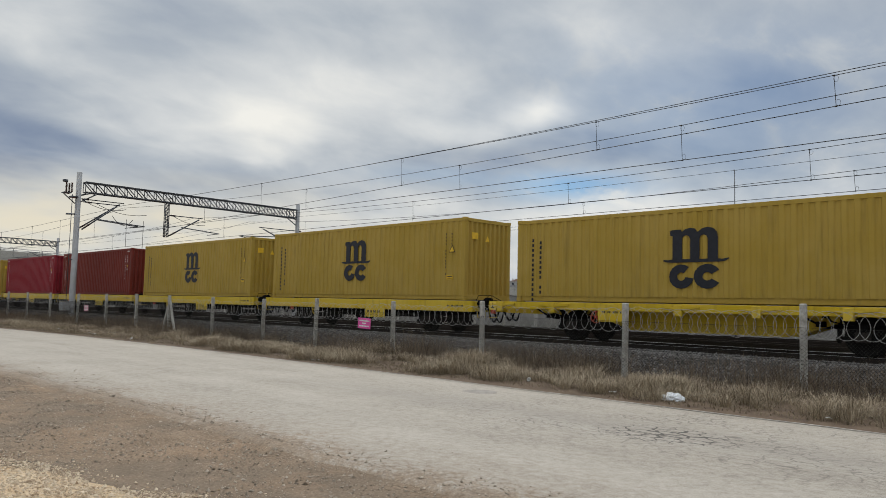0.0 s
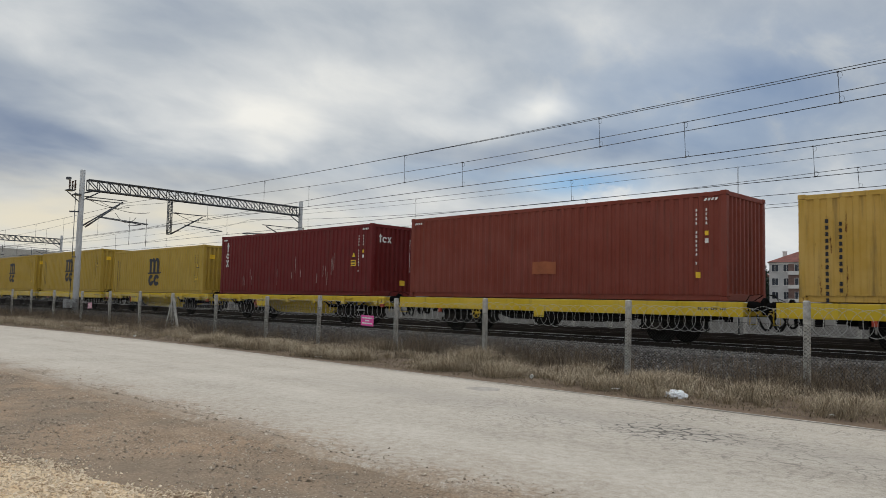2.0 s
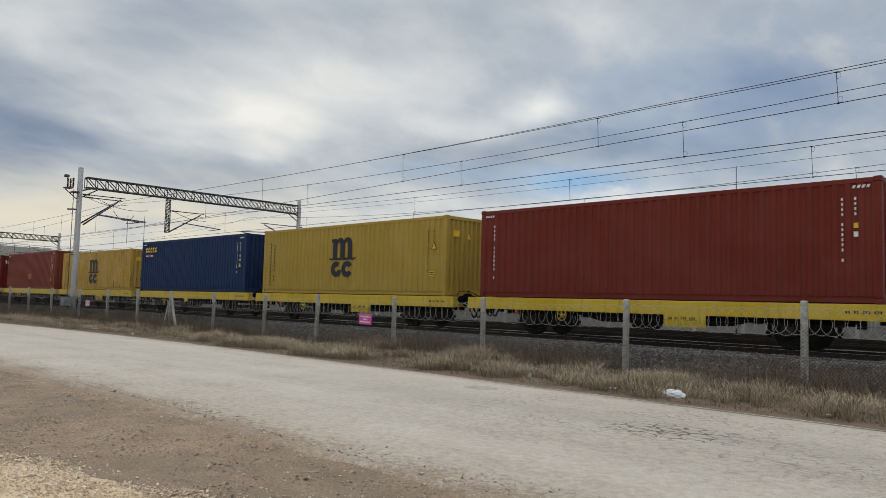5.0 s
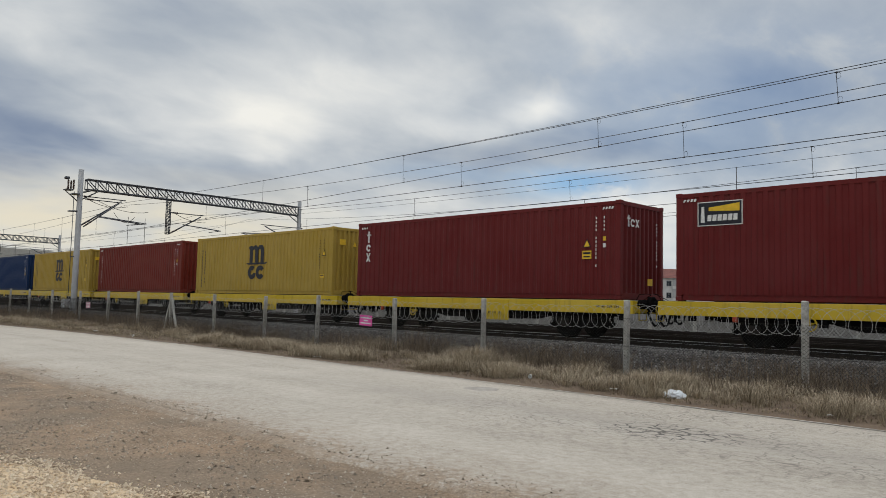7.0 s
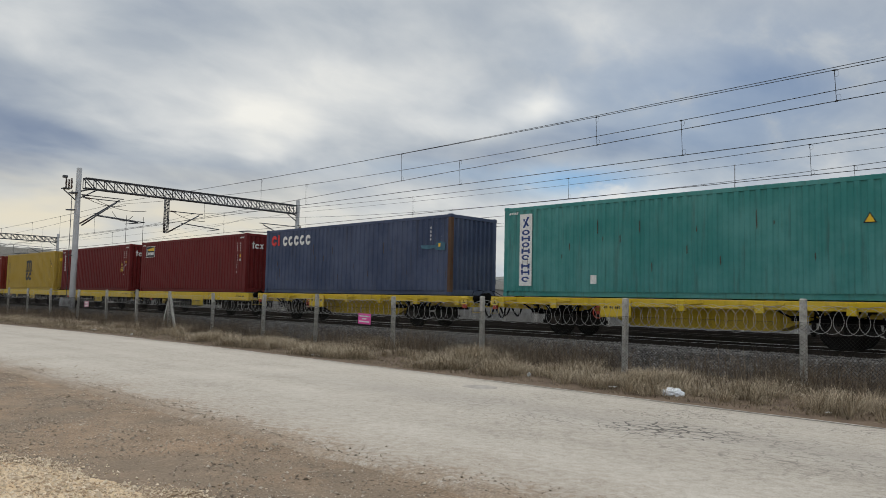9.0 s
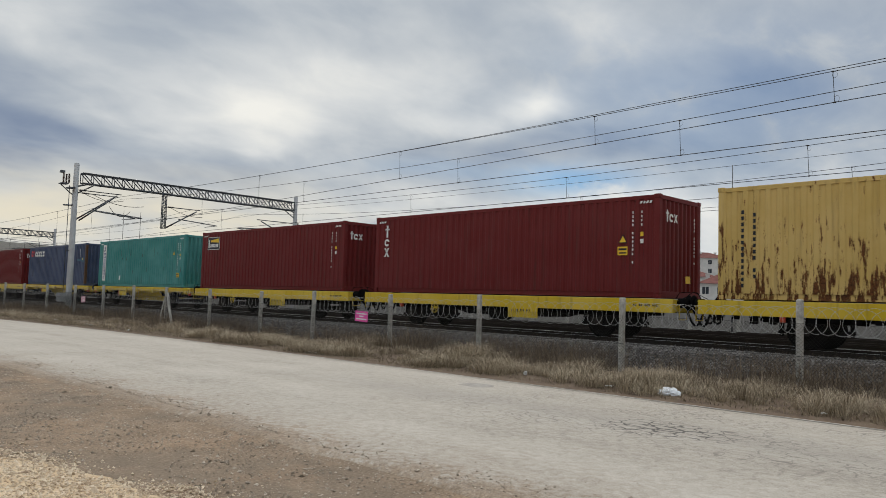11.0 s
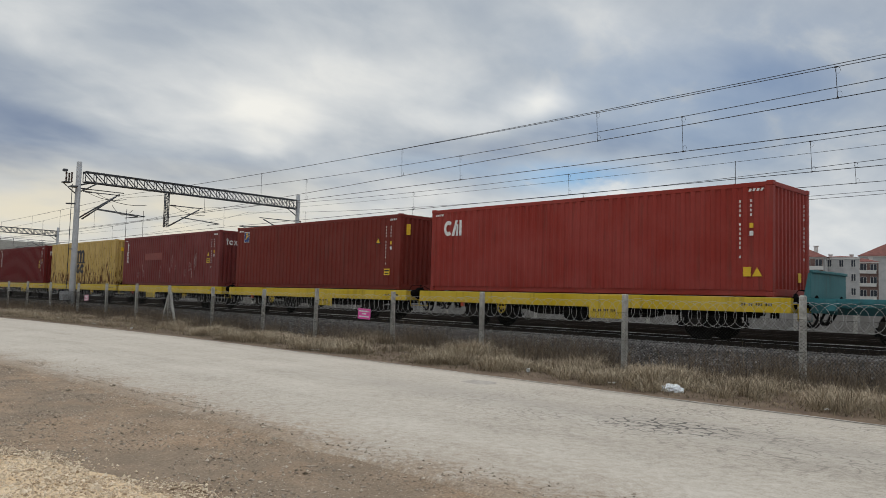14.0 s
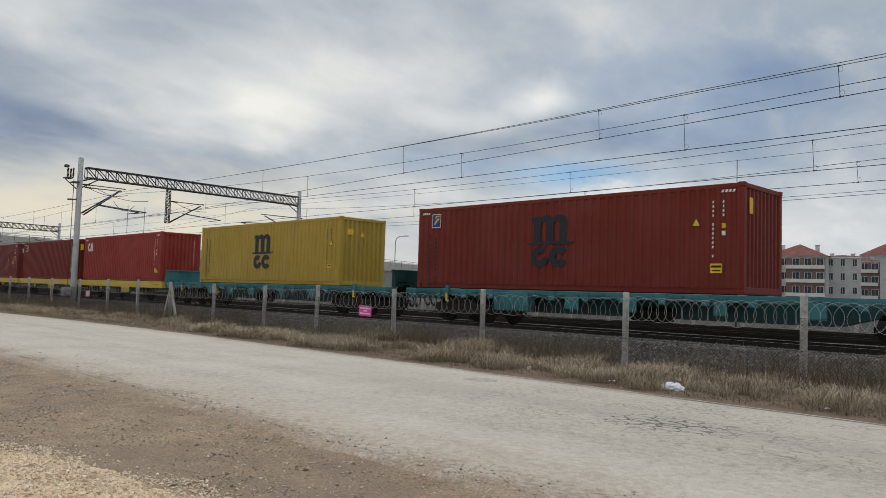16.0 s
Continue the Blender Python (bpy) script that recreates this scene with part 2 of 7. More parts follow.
def m_ground(nt, b):
    c, (x, y, z) = obj_xyz(nt)
    edge = noise_tex(nt, c, 0.55, 6, 0.6)
    fine, mid, grit = noise_tex(nt, c, 34.0, 4, 0.7), noise_tex(nt, c, 2.2, 6, 0.6), noise_tex(nt, c, 110.0, 2)
    wob = calc(nt, "MULTIPLY_ADD", edge, 1.5, calc(nt, "MULTIPLY_ADD", mid, 0.5, -1.0))
    yy = calc(nt, "ADD", y, wob)
    dirt = ramp(nt, calc(nt, "MULTIPLY_ADD", fine, 0.72, calc(nt, "MULTIPLY", mid, 0.28)), DIRT)
    gravel = ramp(nt, calc(nt, "MULTIPLY_ADD", fine, 0.6, calc(nt, "MULTIPLY", mid, 0.4)), [(0.32, (0.38, 0.255, 0.14)), (0.5, (0.60, 0.455, 0.295)), (0.66, (0.76, 0.63, 0.46))])
    soil = ramp(nt, calc(nt, "MULTIPLY_ADD", fine, 0.5, calc(nt, "MULTIPLY", mid, 0.5)), [(0.35, (0.075, 0.05, 0.034)), (0.55, (0.155, 0.11, 0.075)), (0.7, (0.26, 0.20, 0.14))])
    far = ramp(nt, mid, [(0.35, (0.13, 0.12, 0.105)), (0.65, (0.22, 0.205, 0.185))])
    lot = calc(nt, "ADD", calc(nt, "MULTIPLY_ADD", wob, 0.45, y), calc(nt, "MULTIPLY", calc(nt, "ADD", x, 6.0), -0.23))
    stain = ramp(nt, noise_tex(nt, c, 0.9, 4), [(0.52, (0, 0, 0)), (0.68, (1, 1, 1))])
    gravel = mix(nt, calc(nt, "MULTIPLY", stain, 0.6), gravel, (0.42, 0.22, 0.08))
    dirt = mix(nt, calc(nt, "MULTIPLY", ramp(nt, noise_tex(nt, c, 0.45, 6, 0.6), [(0.44, (0, 0, 0)), (0.60, (1, 1, 1))]), 0.45), dirt, (0.15, 0.122, 0.092))
    dirt = mix(nt, calc(nt, "MULTIPLY", ramp(nt, noise_tex(nt, c, 1.1, 5, 0.6), [(0.5, (0, 0, 0)), (0.66, (1, 1, 1))]), 0.2), dirt, (0.33, 0.20, 0.11))
    col = mix(nt, calc(nt, "LESS_THAN", lot, 2.72), dirt, gravel)
    col = mix(nt, calc(nt, "GREATER_THAN", y, 9.0), col, soil)
    col = mix(nt, calc(nt, "GREATER_THAN", y, 31.0), col, far)
    nt.links.new(col, b.inputs["Base Color"])
    b.inputs["Specular IOR Level"].default_value = 0.2
    bump(nt, b, calc(nt, "ADD", calc(nt, "MULTIPLY", fine, 1.0), calc(nt, "MULTIPLY", grit, 0.5)), 0.4, 0.012)


def m_road(nt, b):
    c, (x, y, z) = obj_xyz(nt)
    along = node(nt, "ShaderNodeMapping", {"Vector": c, "Scale": (0.12, 1.1, 1.0)}).outputs[0]
    lanes, blot = noise_tex(nt, along, 1.0, 5, 0.55), noise_tex(nt, c, 0.6, 6, 0.6)
    grain, grit = noise_tex(nt, c, 75.0, 3, 0.75), noise_tex(nt, c, 11.0, 6, 0.7)
    f = calc(nt, "ADD", calc(nt, "ADD", calc(nt, "MULTIPLY", lanes, 0.14), calc(nt, "MULTIPLY", blot, 0.14)), calc(nt, "ADD", calc(nt, "MULTIPLY", grain, 0.42), calc(nt, "MULTIPLY", grit, 0.30)))
    col = ramp(nt, f, [(0.40, (0.285, 0.25, 0.207)), (0.5, (0.428, 0.38, 0.318)), (0.60, (0.525, 0.48, 0.415))])
    # earth carried on to the near border, thinning out over two metres
    dirt = ramp(nt, calc(nt, "MULTIPLY_ADD", noise_tex(nt, c, 34.0, 4, 0.7), 0.72, calc(nt, "MULTIPLY", noise_tex(nt, c, 2.2, 6, 0.6), 0.28)), DIRT)
    near = calc(nt, "ADD", y, calc(nt, "MULTIPLY", calc(nt, "MINIMUM", calc(nt, "ADD", x, 12.0), 0.0), -0.03))
    wob = calc(nt, "MULTIPLY_ADD", noise_tex(nt, c, 0.7, 7, 0.7), 2.0, calc(nt, "MULTIPLY_ADD", grain, 1.5, calc(nt, "MULTIPLY_ADD", grit, 2.1, near)))
    film = ramp(nt, calc(nt, "MULTIPLY", calc(nt, "SUBTRACT", wob, 7.0), 0.5, clamp=True), [(0.0, (1, 1, 1)), (0.38, (0.72, 0.72, 0.72)), (0.5, (0.24, 0.24, 0.24)), (1.0, (0, 0, 0))], False)
    col = mix(nt, film, col, dirt)
    # the far lane is worn barer and greyer
    lane = calc(nt, "SUBTRACT", 1.0, calc(nt, "ABSOLUTE", calc(nt, "MULTIPLY", calc(nt, "SUBTRACT", y, calc(nt, "MULTIPLY_ADD", blot, 1.2, 8.3)), 0.9)), clamp=True)
    lane = calc(nt, "MULTIPLY", lane, calc(nt, "MULTIPLY", calc(nt, "ADD", x, 14.0), 0.25, clamp=True))
    col = mix(nt, calc(nt, "MULTIPLY", lane, 0.42), col, (0.30, 0.27, 0.235))
    # crazed asphalt on the far lane: fine net everywhere, wide cracks at one spot
    stirred = node(nt, "ShaderNodeVectorMath", {0: node(nt, "ShaderNodeTexNoise", {"Vector": c, "Scale": 9.0, "Detail": 5.0}).outputs[1], 1: (0.10, 0.10, 0.0)}, operation="MULTIPLY").outputs[0]
    warp = node(nt, "ShaderNodeVectorMath", {0: c, 1: stirred}, operation="ADD").outputs[0]
    net = node(nt, "ShaderNodeTexVoronoi", {"Vector": node(nt, "ShaderNodeMapping", {"Vector": warp, "Scale": (3.3, 5.4, 1.0)}).outputs[0], "Scale": 1.0}, feature="DISTANCE_TO_EDGE").outputs["Distance"]
    net2 = node(nt, "ShaderNodeTexVoronoi", {"Vector": node(nt, "ShaderNodeMapping", {"Vector": warp, "Scale": (4.4, 7.5, 1.0), "Location": (3.3, 1.7, 0.0)}).outputs[0], "Scale": 1.0}, feature="DISTANCE_TO_EDGE").outputs["Distance"]
    zone = calc(nt, "MULTIPLY", calc(nt, "MULTIPLY", calc(nt, "SUBTRACT", y, 6.2), 0.45, clamp=True), calc(nt, "MULTIPLY", calc(nt, "ADD", x, 11.0), 0.2, clamp=True))
    patchy = ramp(nt, noise_tex(nt, c, 0.8, 4), [(0.42, (0, 0, 0)), (0.6, (1, 1, 1))])
    fine_crack = calc(nt, "MULTIPLY", calc(nt, "MULTIPLY", calc(nt, "LESS_THAN", net2, 0.04), zone), calc(nt, "MULTIPLY_ADD", patchy, 0.45, 0.14))
    dx, dy = calc(nt, "MULTIPLY", calc(nt, "ADD", x, 4.85), 0.95), calc(nt, "MULTIPLY", calc(nt, "SUBTRACT", y, 8.85), 1.3)
    spot = calc(nt, "SUBTRACT", 1.0, calc(nt, "SQRT", calc(nt, "ADD", calc(nt, "MULTIPLY", dx, dx), calc(nt, "MULTIPLY", dy, dy))), clamp=True)
    wide = calc(nt, "LESS_THAN", net, calc(nt, "MULTIPLY", spot, 0.10))
    crack = calc(nt, "MAXIMUM", fine_crack, wide)
    col = mix(nt, calc(nt, "MULTIPLY", crack, 0.85), col, (0.07, 0.062, 0.055))
    nt.links.new(col, b.inputs["Base Color"])
    b.inputs["Specular IOR Level"].default_value = 0.25
    bump(nt, b, calc(nt, "SUBTRACT", calc(nt, "MULTIPLY_ADD", grit, 0.5, grain), calc(nt, "MULTIPLY", crack, 2.0)), 0.35, 0.008)


def m_stone(lo, hi):
    def build(nt, b):
        c = node(nt, "ShaderNodeTexCoord").outputs["Object"]
        isl = node(nt, "ShaderNodeNewGeometry").outputs["Random Per Island"]
        n = noise_tex(nt, c, 25, 4, 0.7)
        f = calc(nt, "MULTIPLY_ADD", n, 0.4, calc(nt, "MULTIPLY", isl, 0.6))
        nt.links.new(ramp(nt, f, [(0.15, lo), (0.85, hi)], False), b.inputs["Base Color"])
        bump(nt, b, n, 0.5, 0.01)
    return build


def m_straw(nt, b):
    isl = node(nt, "ShaderNodeNewGeometry").outputs["Random Per Island"]
    c = node(nt, "ShaderNodeTexCoord").outputs["Object"]
    n = noise_tex(nt, c, 0.8, 3)
    f = calc(nt, "MULTIPLY_ADD", n, 0.5, calc(nt, "MULTIPLY", isl, 0.6))
    nt.links.new(ramp(nt, f, [(0.2, (0.115, 0.086, 0.053)), (0.5, (0.30, 0.235, 0.152)), (0.9, (0.60, 0.50, 0.36))], False), b.inputs["Base Color"])


def m_twig(nt, b):
    isl = node(nt, "ShaderNodeNewGeometry").outputs["Random Per Island"]
    nt.links.new(ramp(nt, isl, [(0.0, (0.06, 0.043, 0.03)), (1.0, (0.24, 0.18, 0.12))], False), b.inputs["Base Color"])


GROUND = material("earth_and_gravel", m_ground, 0.95)
ROAD = material("worn_dusty_asphalt", m_road, 0.9)
BALLAST = material("track_ballast", m_stone((0.035, 0.032, 0.03), (0.29, 0.272, 0.255)), 0.9)
PEBBLE = material("limestone_pebbles", m_stone((0.38, 0.27, 0.17), (0.80, 0.67, 0.50)), 0.9)
CLOD = material("earth_clods_and_pebbles", m_stone((0.12, 0.09, 0.062), (0.58, 0.49, 0.39)), 0.95)
STRAW = material("dry_grass", m_straw, 0.85)
TWIG = material("bare_weed_stalks", m_twig, 0.9)
CONCRETE = plain("weathered_concrete", (0.40, 0.385, 0.35), 0.9, vary=0.35, scale=9, relief=0.5)
WALL_GREY = plain("grey_concrete_wall", (0.27, 0.26, 0.245), 0.9, vary=0.15, scale=2)
MAST_GREY = plain("grey_painted_mast", (0.40, 0.405, 0.41), 0.55, 0.1, vary=0.12, scale=3)
STEEL_DARK = plain("dark_galvanised_steel", (0.085, 0.09, 0.10), 0.5, 0.5, vary=0.25)
GALV = plain("galvanised_wire", (0.44, 0.44, 0.43), 0.6, 0.2, vary=0.15, scale=20)
MESH_WIRE = plain("old_fence_wire", (0.038, 0.036, 0.034), 0.9, 0.0, vary=0.2, scale=10, spec=0.1)
RAIL_SIDE = plain("rusty_rail_steel", (0.022, 0.016, 0.012), 0.75, 0.2, vary=0.3, scale=12)
RAIL_TOP = plain("polished_rail_head", (0.45, 0.45, 0.45), 0.3, 1.0, vary=0.08)
RAIL_DULL = plain("dull_rusty_rail_head", (0.07, 0.05, 0.04), 0.8, 0.2, vary=0.2)
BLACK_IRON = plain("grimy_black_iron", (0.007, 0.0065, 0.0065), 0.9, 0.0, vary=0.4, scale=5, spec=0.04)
BOGIE_IRON = plain("dusty_bogie_castings", (0.026, 0.022, 0.019), 0.9, 0.0, vary=0.5, scale=7, spec=0.08)
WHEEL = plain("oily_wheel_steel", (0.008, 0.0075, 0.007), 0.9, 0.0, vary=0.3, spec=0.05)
RUBBER = plain("black_rubber_hose", (0.010, 0.010, 0.011), 0.7, spec=0.1)
WAGON_YELLOW = container_paint("wagon_yellow_paint", (0.62, 0.43, 0.02), 0.10, 0.10, 0.35)
WAGON_TEAL = container_paint("wagon_teal_paint", (0.030, 0.17, 0.19), 0.12, 0.22, 0.45)
# the same teal with shade put into its colour, about a third as bright
WAGON_TEAL_SHADED = container_paint("shaded_teal_paint", (0.012, 0.058, 0.062), 0.12, 0.2, 0.4)
PALE_YELLOW = plain("pale_yellow_plate", (0.70, 0.52, 0.08), 0.6, vary=0.2, scale=8)
ORANGE_RED = plain("red_painted_valve", (0.4, 0.06, 0.03), 0.5)
PINK_PALE = plain("faded_pink_board", (0.62, 0.30, 0.38), 0.6, vary=0.15)
PINK = plain("magenta_sign_board", (0.75, 0.10, 0.38), 0.5, vary=0.1)
WHITE = plain("white_marking_paint", (0.72, 0.72, 0.70), 0.6, vary=0.15, scale=14)
INK = plain("black_marking_paint", (0.014, 0.016, 0.024), 0.5, vary=0.3, scale=8)
LABEL_YELLOW = plain("yellow_warning_label", (0.75, 0.48, 0.03), 0.5, vary=0.12)
LABEL_RED = plain("red_marking_paint", (0.55, 0.04, 0.04), 0.5)
LABEL_BLUE = plain("blue_emblem_paint", (0.02, 0.05, 0.20), 0.5)
PATCH = plain("faded_paint_patch", (0.29, 0.088, 0.036), 0.6, vary=0.2, scale=3)
PLASTIC = plain("thin_white_plastic", (0.8, 0.82, 0.84), 0.3, vary=0.08)
GLASS_DARK = plain("dark_window_glass", (0.03, 0.035, 0.045), 0.12, vary=0.3, scale=0.6)
RENDER_WHITE = plain("off_white_render", (0.62, 0.60, 0.57), 0.9, vary=0.1, scale=0.7)
RENDER_GREY = plain("grey_render", (0.42, 0.41, 0.40), 0.9, vary=0.12, scale=0.7)
RENDER_BROWN = plain("brown_cladding", (0.15, 0.095, 0.08), 0.8, vary=0.25, scale=1.5)
ROOF_TILE = plain("red_clay_roof_tiles", (0.17, 0.058, 0.045), 0.8, vary=0.3, scale=1.2)
ROOF_DULL = plain("dull_brown_roof_tiles", (0.16, 0.105, 0.085), 0.85, vary=0.25, scale=1.0)
CONIFER = material("dark_conifer_needles", m_stone((0.008, 0.016, 0.010), (0.035, 0.055, 0.03)), 0.8)
HAZE_HILL = plain("hazy_scrub_hill", (0.16, 0.165, 0.15), 0.95, vary=0.25, scale=0.02)


# ---- building helpers ----
def part(name, bm, mat, parent=None, label="", at=None):
    """links a bmesh (or a mesh) as one mesh object under a thing or a part"""
    if isinstance(bm, bpy.types.Mesh):
        me = bm
    else:
        me = bpy.data.meshes.new(name)
        bm.normal_update()
        bm.to_mesh(me)
        bm.free()
    if mat is not None and not me.materials:
        me.materials.append(mat)
    ob = new(name, me)
    if parent is not None:
        ob.parent = parent
    if at is not None:
        ob.matrix_basis = at
    if label:
        tagged(ob, label)
    return ob


def structure(ob, label=""):
    return tagged(ob, label, kind="structure")


def box(bm, x0, x1, y0, y1, z0, z1, bevel=0.0):
    vs = [bm.verts.new((x, y, z)) for x in (x0, x1) for y in (y0, y1) for z in (z0, z1)]
    quads = ((0, 1, 3, 2), (4, 6, 7, 5), (0, 4, 5, 1), (2, 3, 7, 6), (0, 2, 6, 4), (1, 5, 7, 3))
    fs = [bm.faces.new([vs[i] for i in q]) for q in quads]
    if bevel:
        bmesh.ops.bevel(bm, geom=list({e for f in fs for e in f.edges}), offset=bevel, segments=1, affect="EDGES")


def boxed(*boxes, bevel=0.0):
    bm = bmesh.new()
    for b in boxes:
        box(bm, *b, bevel=bevel)
    return bm


def rod(bm, a, b, r, n=8, r2=None):
    a, b = Vector(a), Vector(b)
    ax = (b - a).normalized()
    u = ax.orthogonal().normalized()
    w = ax.cross(u)
    r2 = r if r2 is None else r2
    ring = [[bm.verts.new(p + (u * math.cos(t) + w * math.sin(t)) * q) for t in (2 * math.pi * i / n for i in range(n))] for p, q in ((a, r), (b, r2))]
    for i in range(n):
        f = bm.faces.new((ring[0][i], ring[0][(i + 1) % n], ring[1][(i + 1) % n], ring[1][i]))
        f.smooth = n > 5
    bm.faces.new(ring[0][::-1])
    bm.faces.new(ring[1])


def rods(*list_of, n=8):
    bm = bmesh.new()
    for a, b, r in list_of:
        rod(bm, a, b, r, n)
    return bm


def tube(bm, pts, r, n=5):
    """a bent wire through the points"""
    pts = [Vector(p) for p in pts]
    rings = []
    for i, p in enumerate(pts):
        ax = (pts[min(i + 1, len(pts) - 1)] - pts[max(i - 1, 0)]).normalized()
        u = (ax.cross(Vector((0, 0, 1))) if abs(ax.z) < 0.95 else ax.cross(Vector((0, 1, 0)))).normalized()
        w = u.cross(ax)
        rings.append([bm.verts.new(p + (u * math.cos(2 * math.pi * k / n) + w * math.sin(2 * math.pi * k / n)) * r) for k in range(n)])
    for a, b in zip(rings, rings[1:]):
        for k in range(n):
            bm.faces.new((a[k], a[(k + 1) % n], b[(k + 1) % n], b[k])).smooth = True


def lathe(bm, prof, n=20, axis="y"):
    """turned body: rows of (radius, along)"""
    rings = []
    for r, h in prof:
        ring = []
        for k in range(n):
            c, s = math.cos(2 * math.pi * k / n) * r, math.sin(2 * math.pi * k / n) * r
            ring.append(bm.verts.new({"y": (c, h, s), "x": (h, c, s), "z": (c, s, h)}[axis]))
        rings.append(ring)
    for a, b in zip(rings, rings[1:]):
        for k in range(n):
            bm.faces.new((a[k], a[(k + 1) % n], b[(k + 1) % n], b[k])).smooth = True
    bm.faces.new(rings[0][::-1])
    bm.faces.new(rings[-1])


def slab(bm, outline, z0, z1, plane="xz"):
    """a flat outline drawn out between two depths"""
    def put(u, v, d):
        return {"xz": (u, d, v), "xy": (u, v, d), "yz": (d, u, v)}[plane]
    a = [bm.verts.new(put(u, v, z0)) for u, v in outline]
    b = [bm.verts.new(put(u, v, z1)) for u, v in outline]
    n = len(outline)
    for i in range(n):
        bm.faces.new((a[i], a[(i + 1) % n], b[(i + 1) % n], b[i]))
    bm.faces.new(a[::-1])
    bm.faces.new(b)


def empty(name, label, category, group="", at=None):
    ob = new(name)
    ob.empty_display_size = 0.3
    if at is not None:
        ob.matrix_basis = at
    return tagged(ob, label, category, group)


# ---- the ground ----
def road_far_edge(x):
    return 11.6 - (0.0028 * (x + 20) ** 2 if -41 < x < -20 else (1.235 + 0.1176 * (-41 - x) if x <= -41 else 0.0))


def lie(x, y):
    """height of the natural ground"""
    n = noise.noise(Vector((x * 0.35, y * 0.5, 3.1)))
    m = noise.noise(Vector((x * 1.7, y * 1.7, 8.2)))
    edge = road_far_edge(x)
    z = -0.035 + 0.012 * m if y < 5.0 else (-0.012 if y > edge - 0.5 else -0.05)
    if y > edge:
        k = min(1.0, (y - edge) / 2.0)
        z = -0.004 + 0.03 * k + (0.16 * max(n + 0.15, -0.3) + 0.035 * m) * k * (1.0 if y < 15.2 else max(0.2, 16.2 - y))
    if y > 16.0:
        z = min(z, 0.12)
    if y > 31:
        z = 0.22
    if y < 3.2:
        z += 0.03 * n + 0.02 * min(1.0, (3.2 - y))
    return z


def make_ground():
    xs = [-3000, -1200, -500, -250, -150, -110] + [-90 + 1.0 * i for i in range(60)] + [-30 + 0.5 * i for i in range(70)] + [5 + 1.5 * i for i in range(12)] + [40, 80, 200, 600, 3000]
    ys = [-3000, -800, -200, -60, -20, -8] + [-4 + 0.4 * i for i in range(55)] + [18 + 1.0 * i for i in range(18)] + [40, 60, 100, 160, 300, 700, 1500, 3000]
    bm = bmesh.new()
    grid = [[bm.verts.new((x, y, lie(x, y) if -100 < x < 25 and y < 35 else (0.22 if y > 31 else -0.05))) for y in ys] for x in xs]
    for a, b in zip(grid, grid[1:]):
        for j in range(len(ys) - 1):
            bm.faces.new((a[j], b[j], b[j + 1], a[j + 1])).smooth = True
    structure(part("ground", bm, GROUND), "bare brown earth, pale gravel and dry verge soil")


EDGE_LINE = plain("worn_pale_edge_paint", (0.52, 0.475, 0.42), 0.9, vary=0.3, scale=3)


def make_road():
    bm = bmesh.new()
    xs = [-160 + 2.5 * i for i in range(50)] + [-35 + 0.5 * i for i in range(100)] + [15 + 5 * i for i in range(20)]
    cols = []
    for x in xs:
        near = 4.75 + 0.18 * noise.noise(Vector((x * 0.5, 1.0, 0.0))) + 0.1 * noise.noise(Vector((x * 2.1, 4.0, 0.0))) - (0.03 * (-12 - x) if x < -12 else 0)
        far = road_far_edge(x) + 0.06 * noise.noise(Vector((x * 0.9, 9.0, 0.0))) + 0.03 * noise.noise(Vector((x * 4.0, 2.0, 0.0)))
        rows = []
        for k in range(9):
            y = near + (far - near) * k / 8
            rows.append(bm.verts.new((x, y, 0.006 + 0.035 * math.sin(math.pi * k / 8) + 0.006 * noise.noise(Vector((x * 0.6, y * 0.6, 5.0))))))
        cols.append([bm.verts.new((x, near - 0.12, -0.06))] + rows + [bm.verts.new((x, far + 0.03, -0.08))])
    for a, b in zip(cols, cols[1:]):
        for k in range(10):
            bm.faces.new((a[k], b[k], b[k + 1], a[k + 1])).smooth = True
    structure(part("road", bm, ROAD), "worn pale asphalt road with crazed cracks")
    bm = bmesh.new()
    cols = []
    for x in xs:
        far = road_far_edge(x) + 0.06 * noise.noise(Vector((x * 0.9, 9.0, 0.0))) + 0.03 * noise.noise(Vector((x * 4.0, 2.0, 0.0)))
        w = 0.10 + 0.03 * noise.noise(Vector((x * 1.3, 5.0, 0.0)))
        cols.append([bm.verts.new((x, far - w, 0.016)), bm.verts.new((x, far - 0.01, 0.011)), bm.verts.new((x, far + 0.01, 0.002))])
    for a, b in zip(cols, cols[1:]):
        for k in range(2):
            bm.faces.new((a[k], b[k], b[k + 1], a[k + 1]))
    structure(part("trim_edge_line", bm, EDGE_LINE), "worn pale line along the road's border")


TRACKS = (19.92, 24.9, 29.4)     # centre lines
RAIL_Z = 0.64


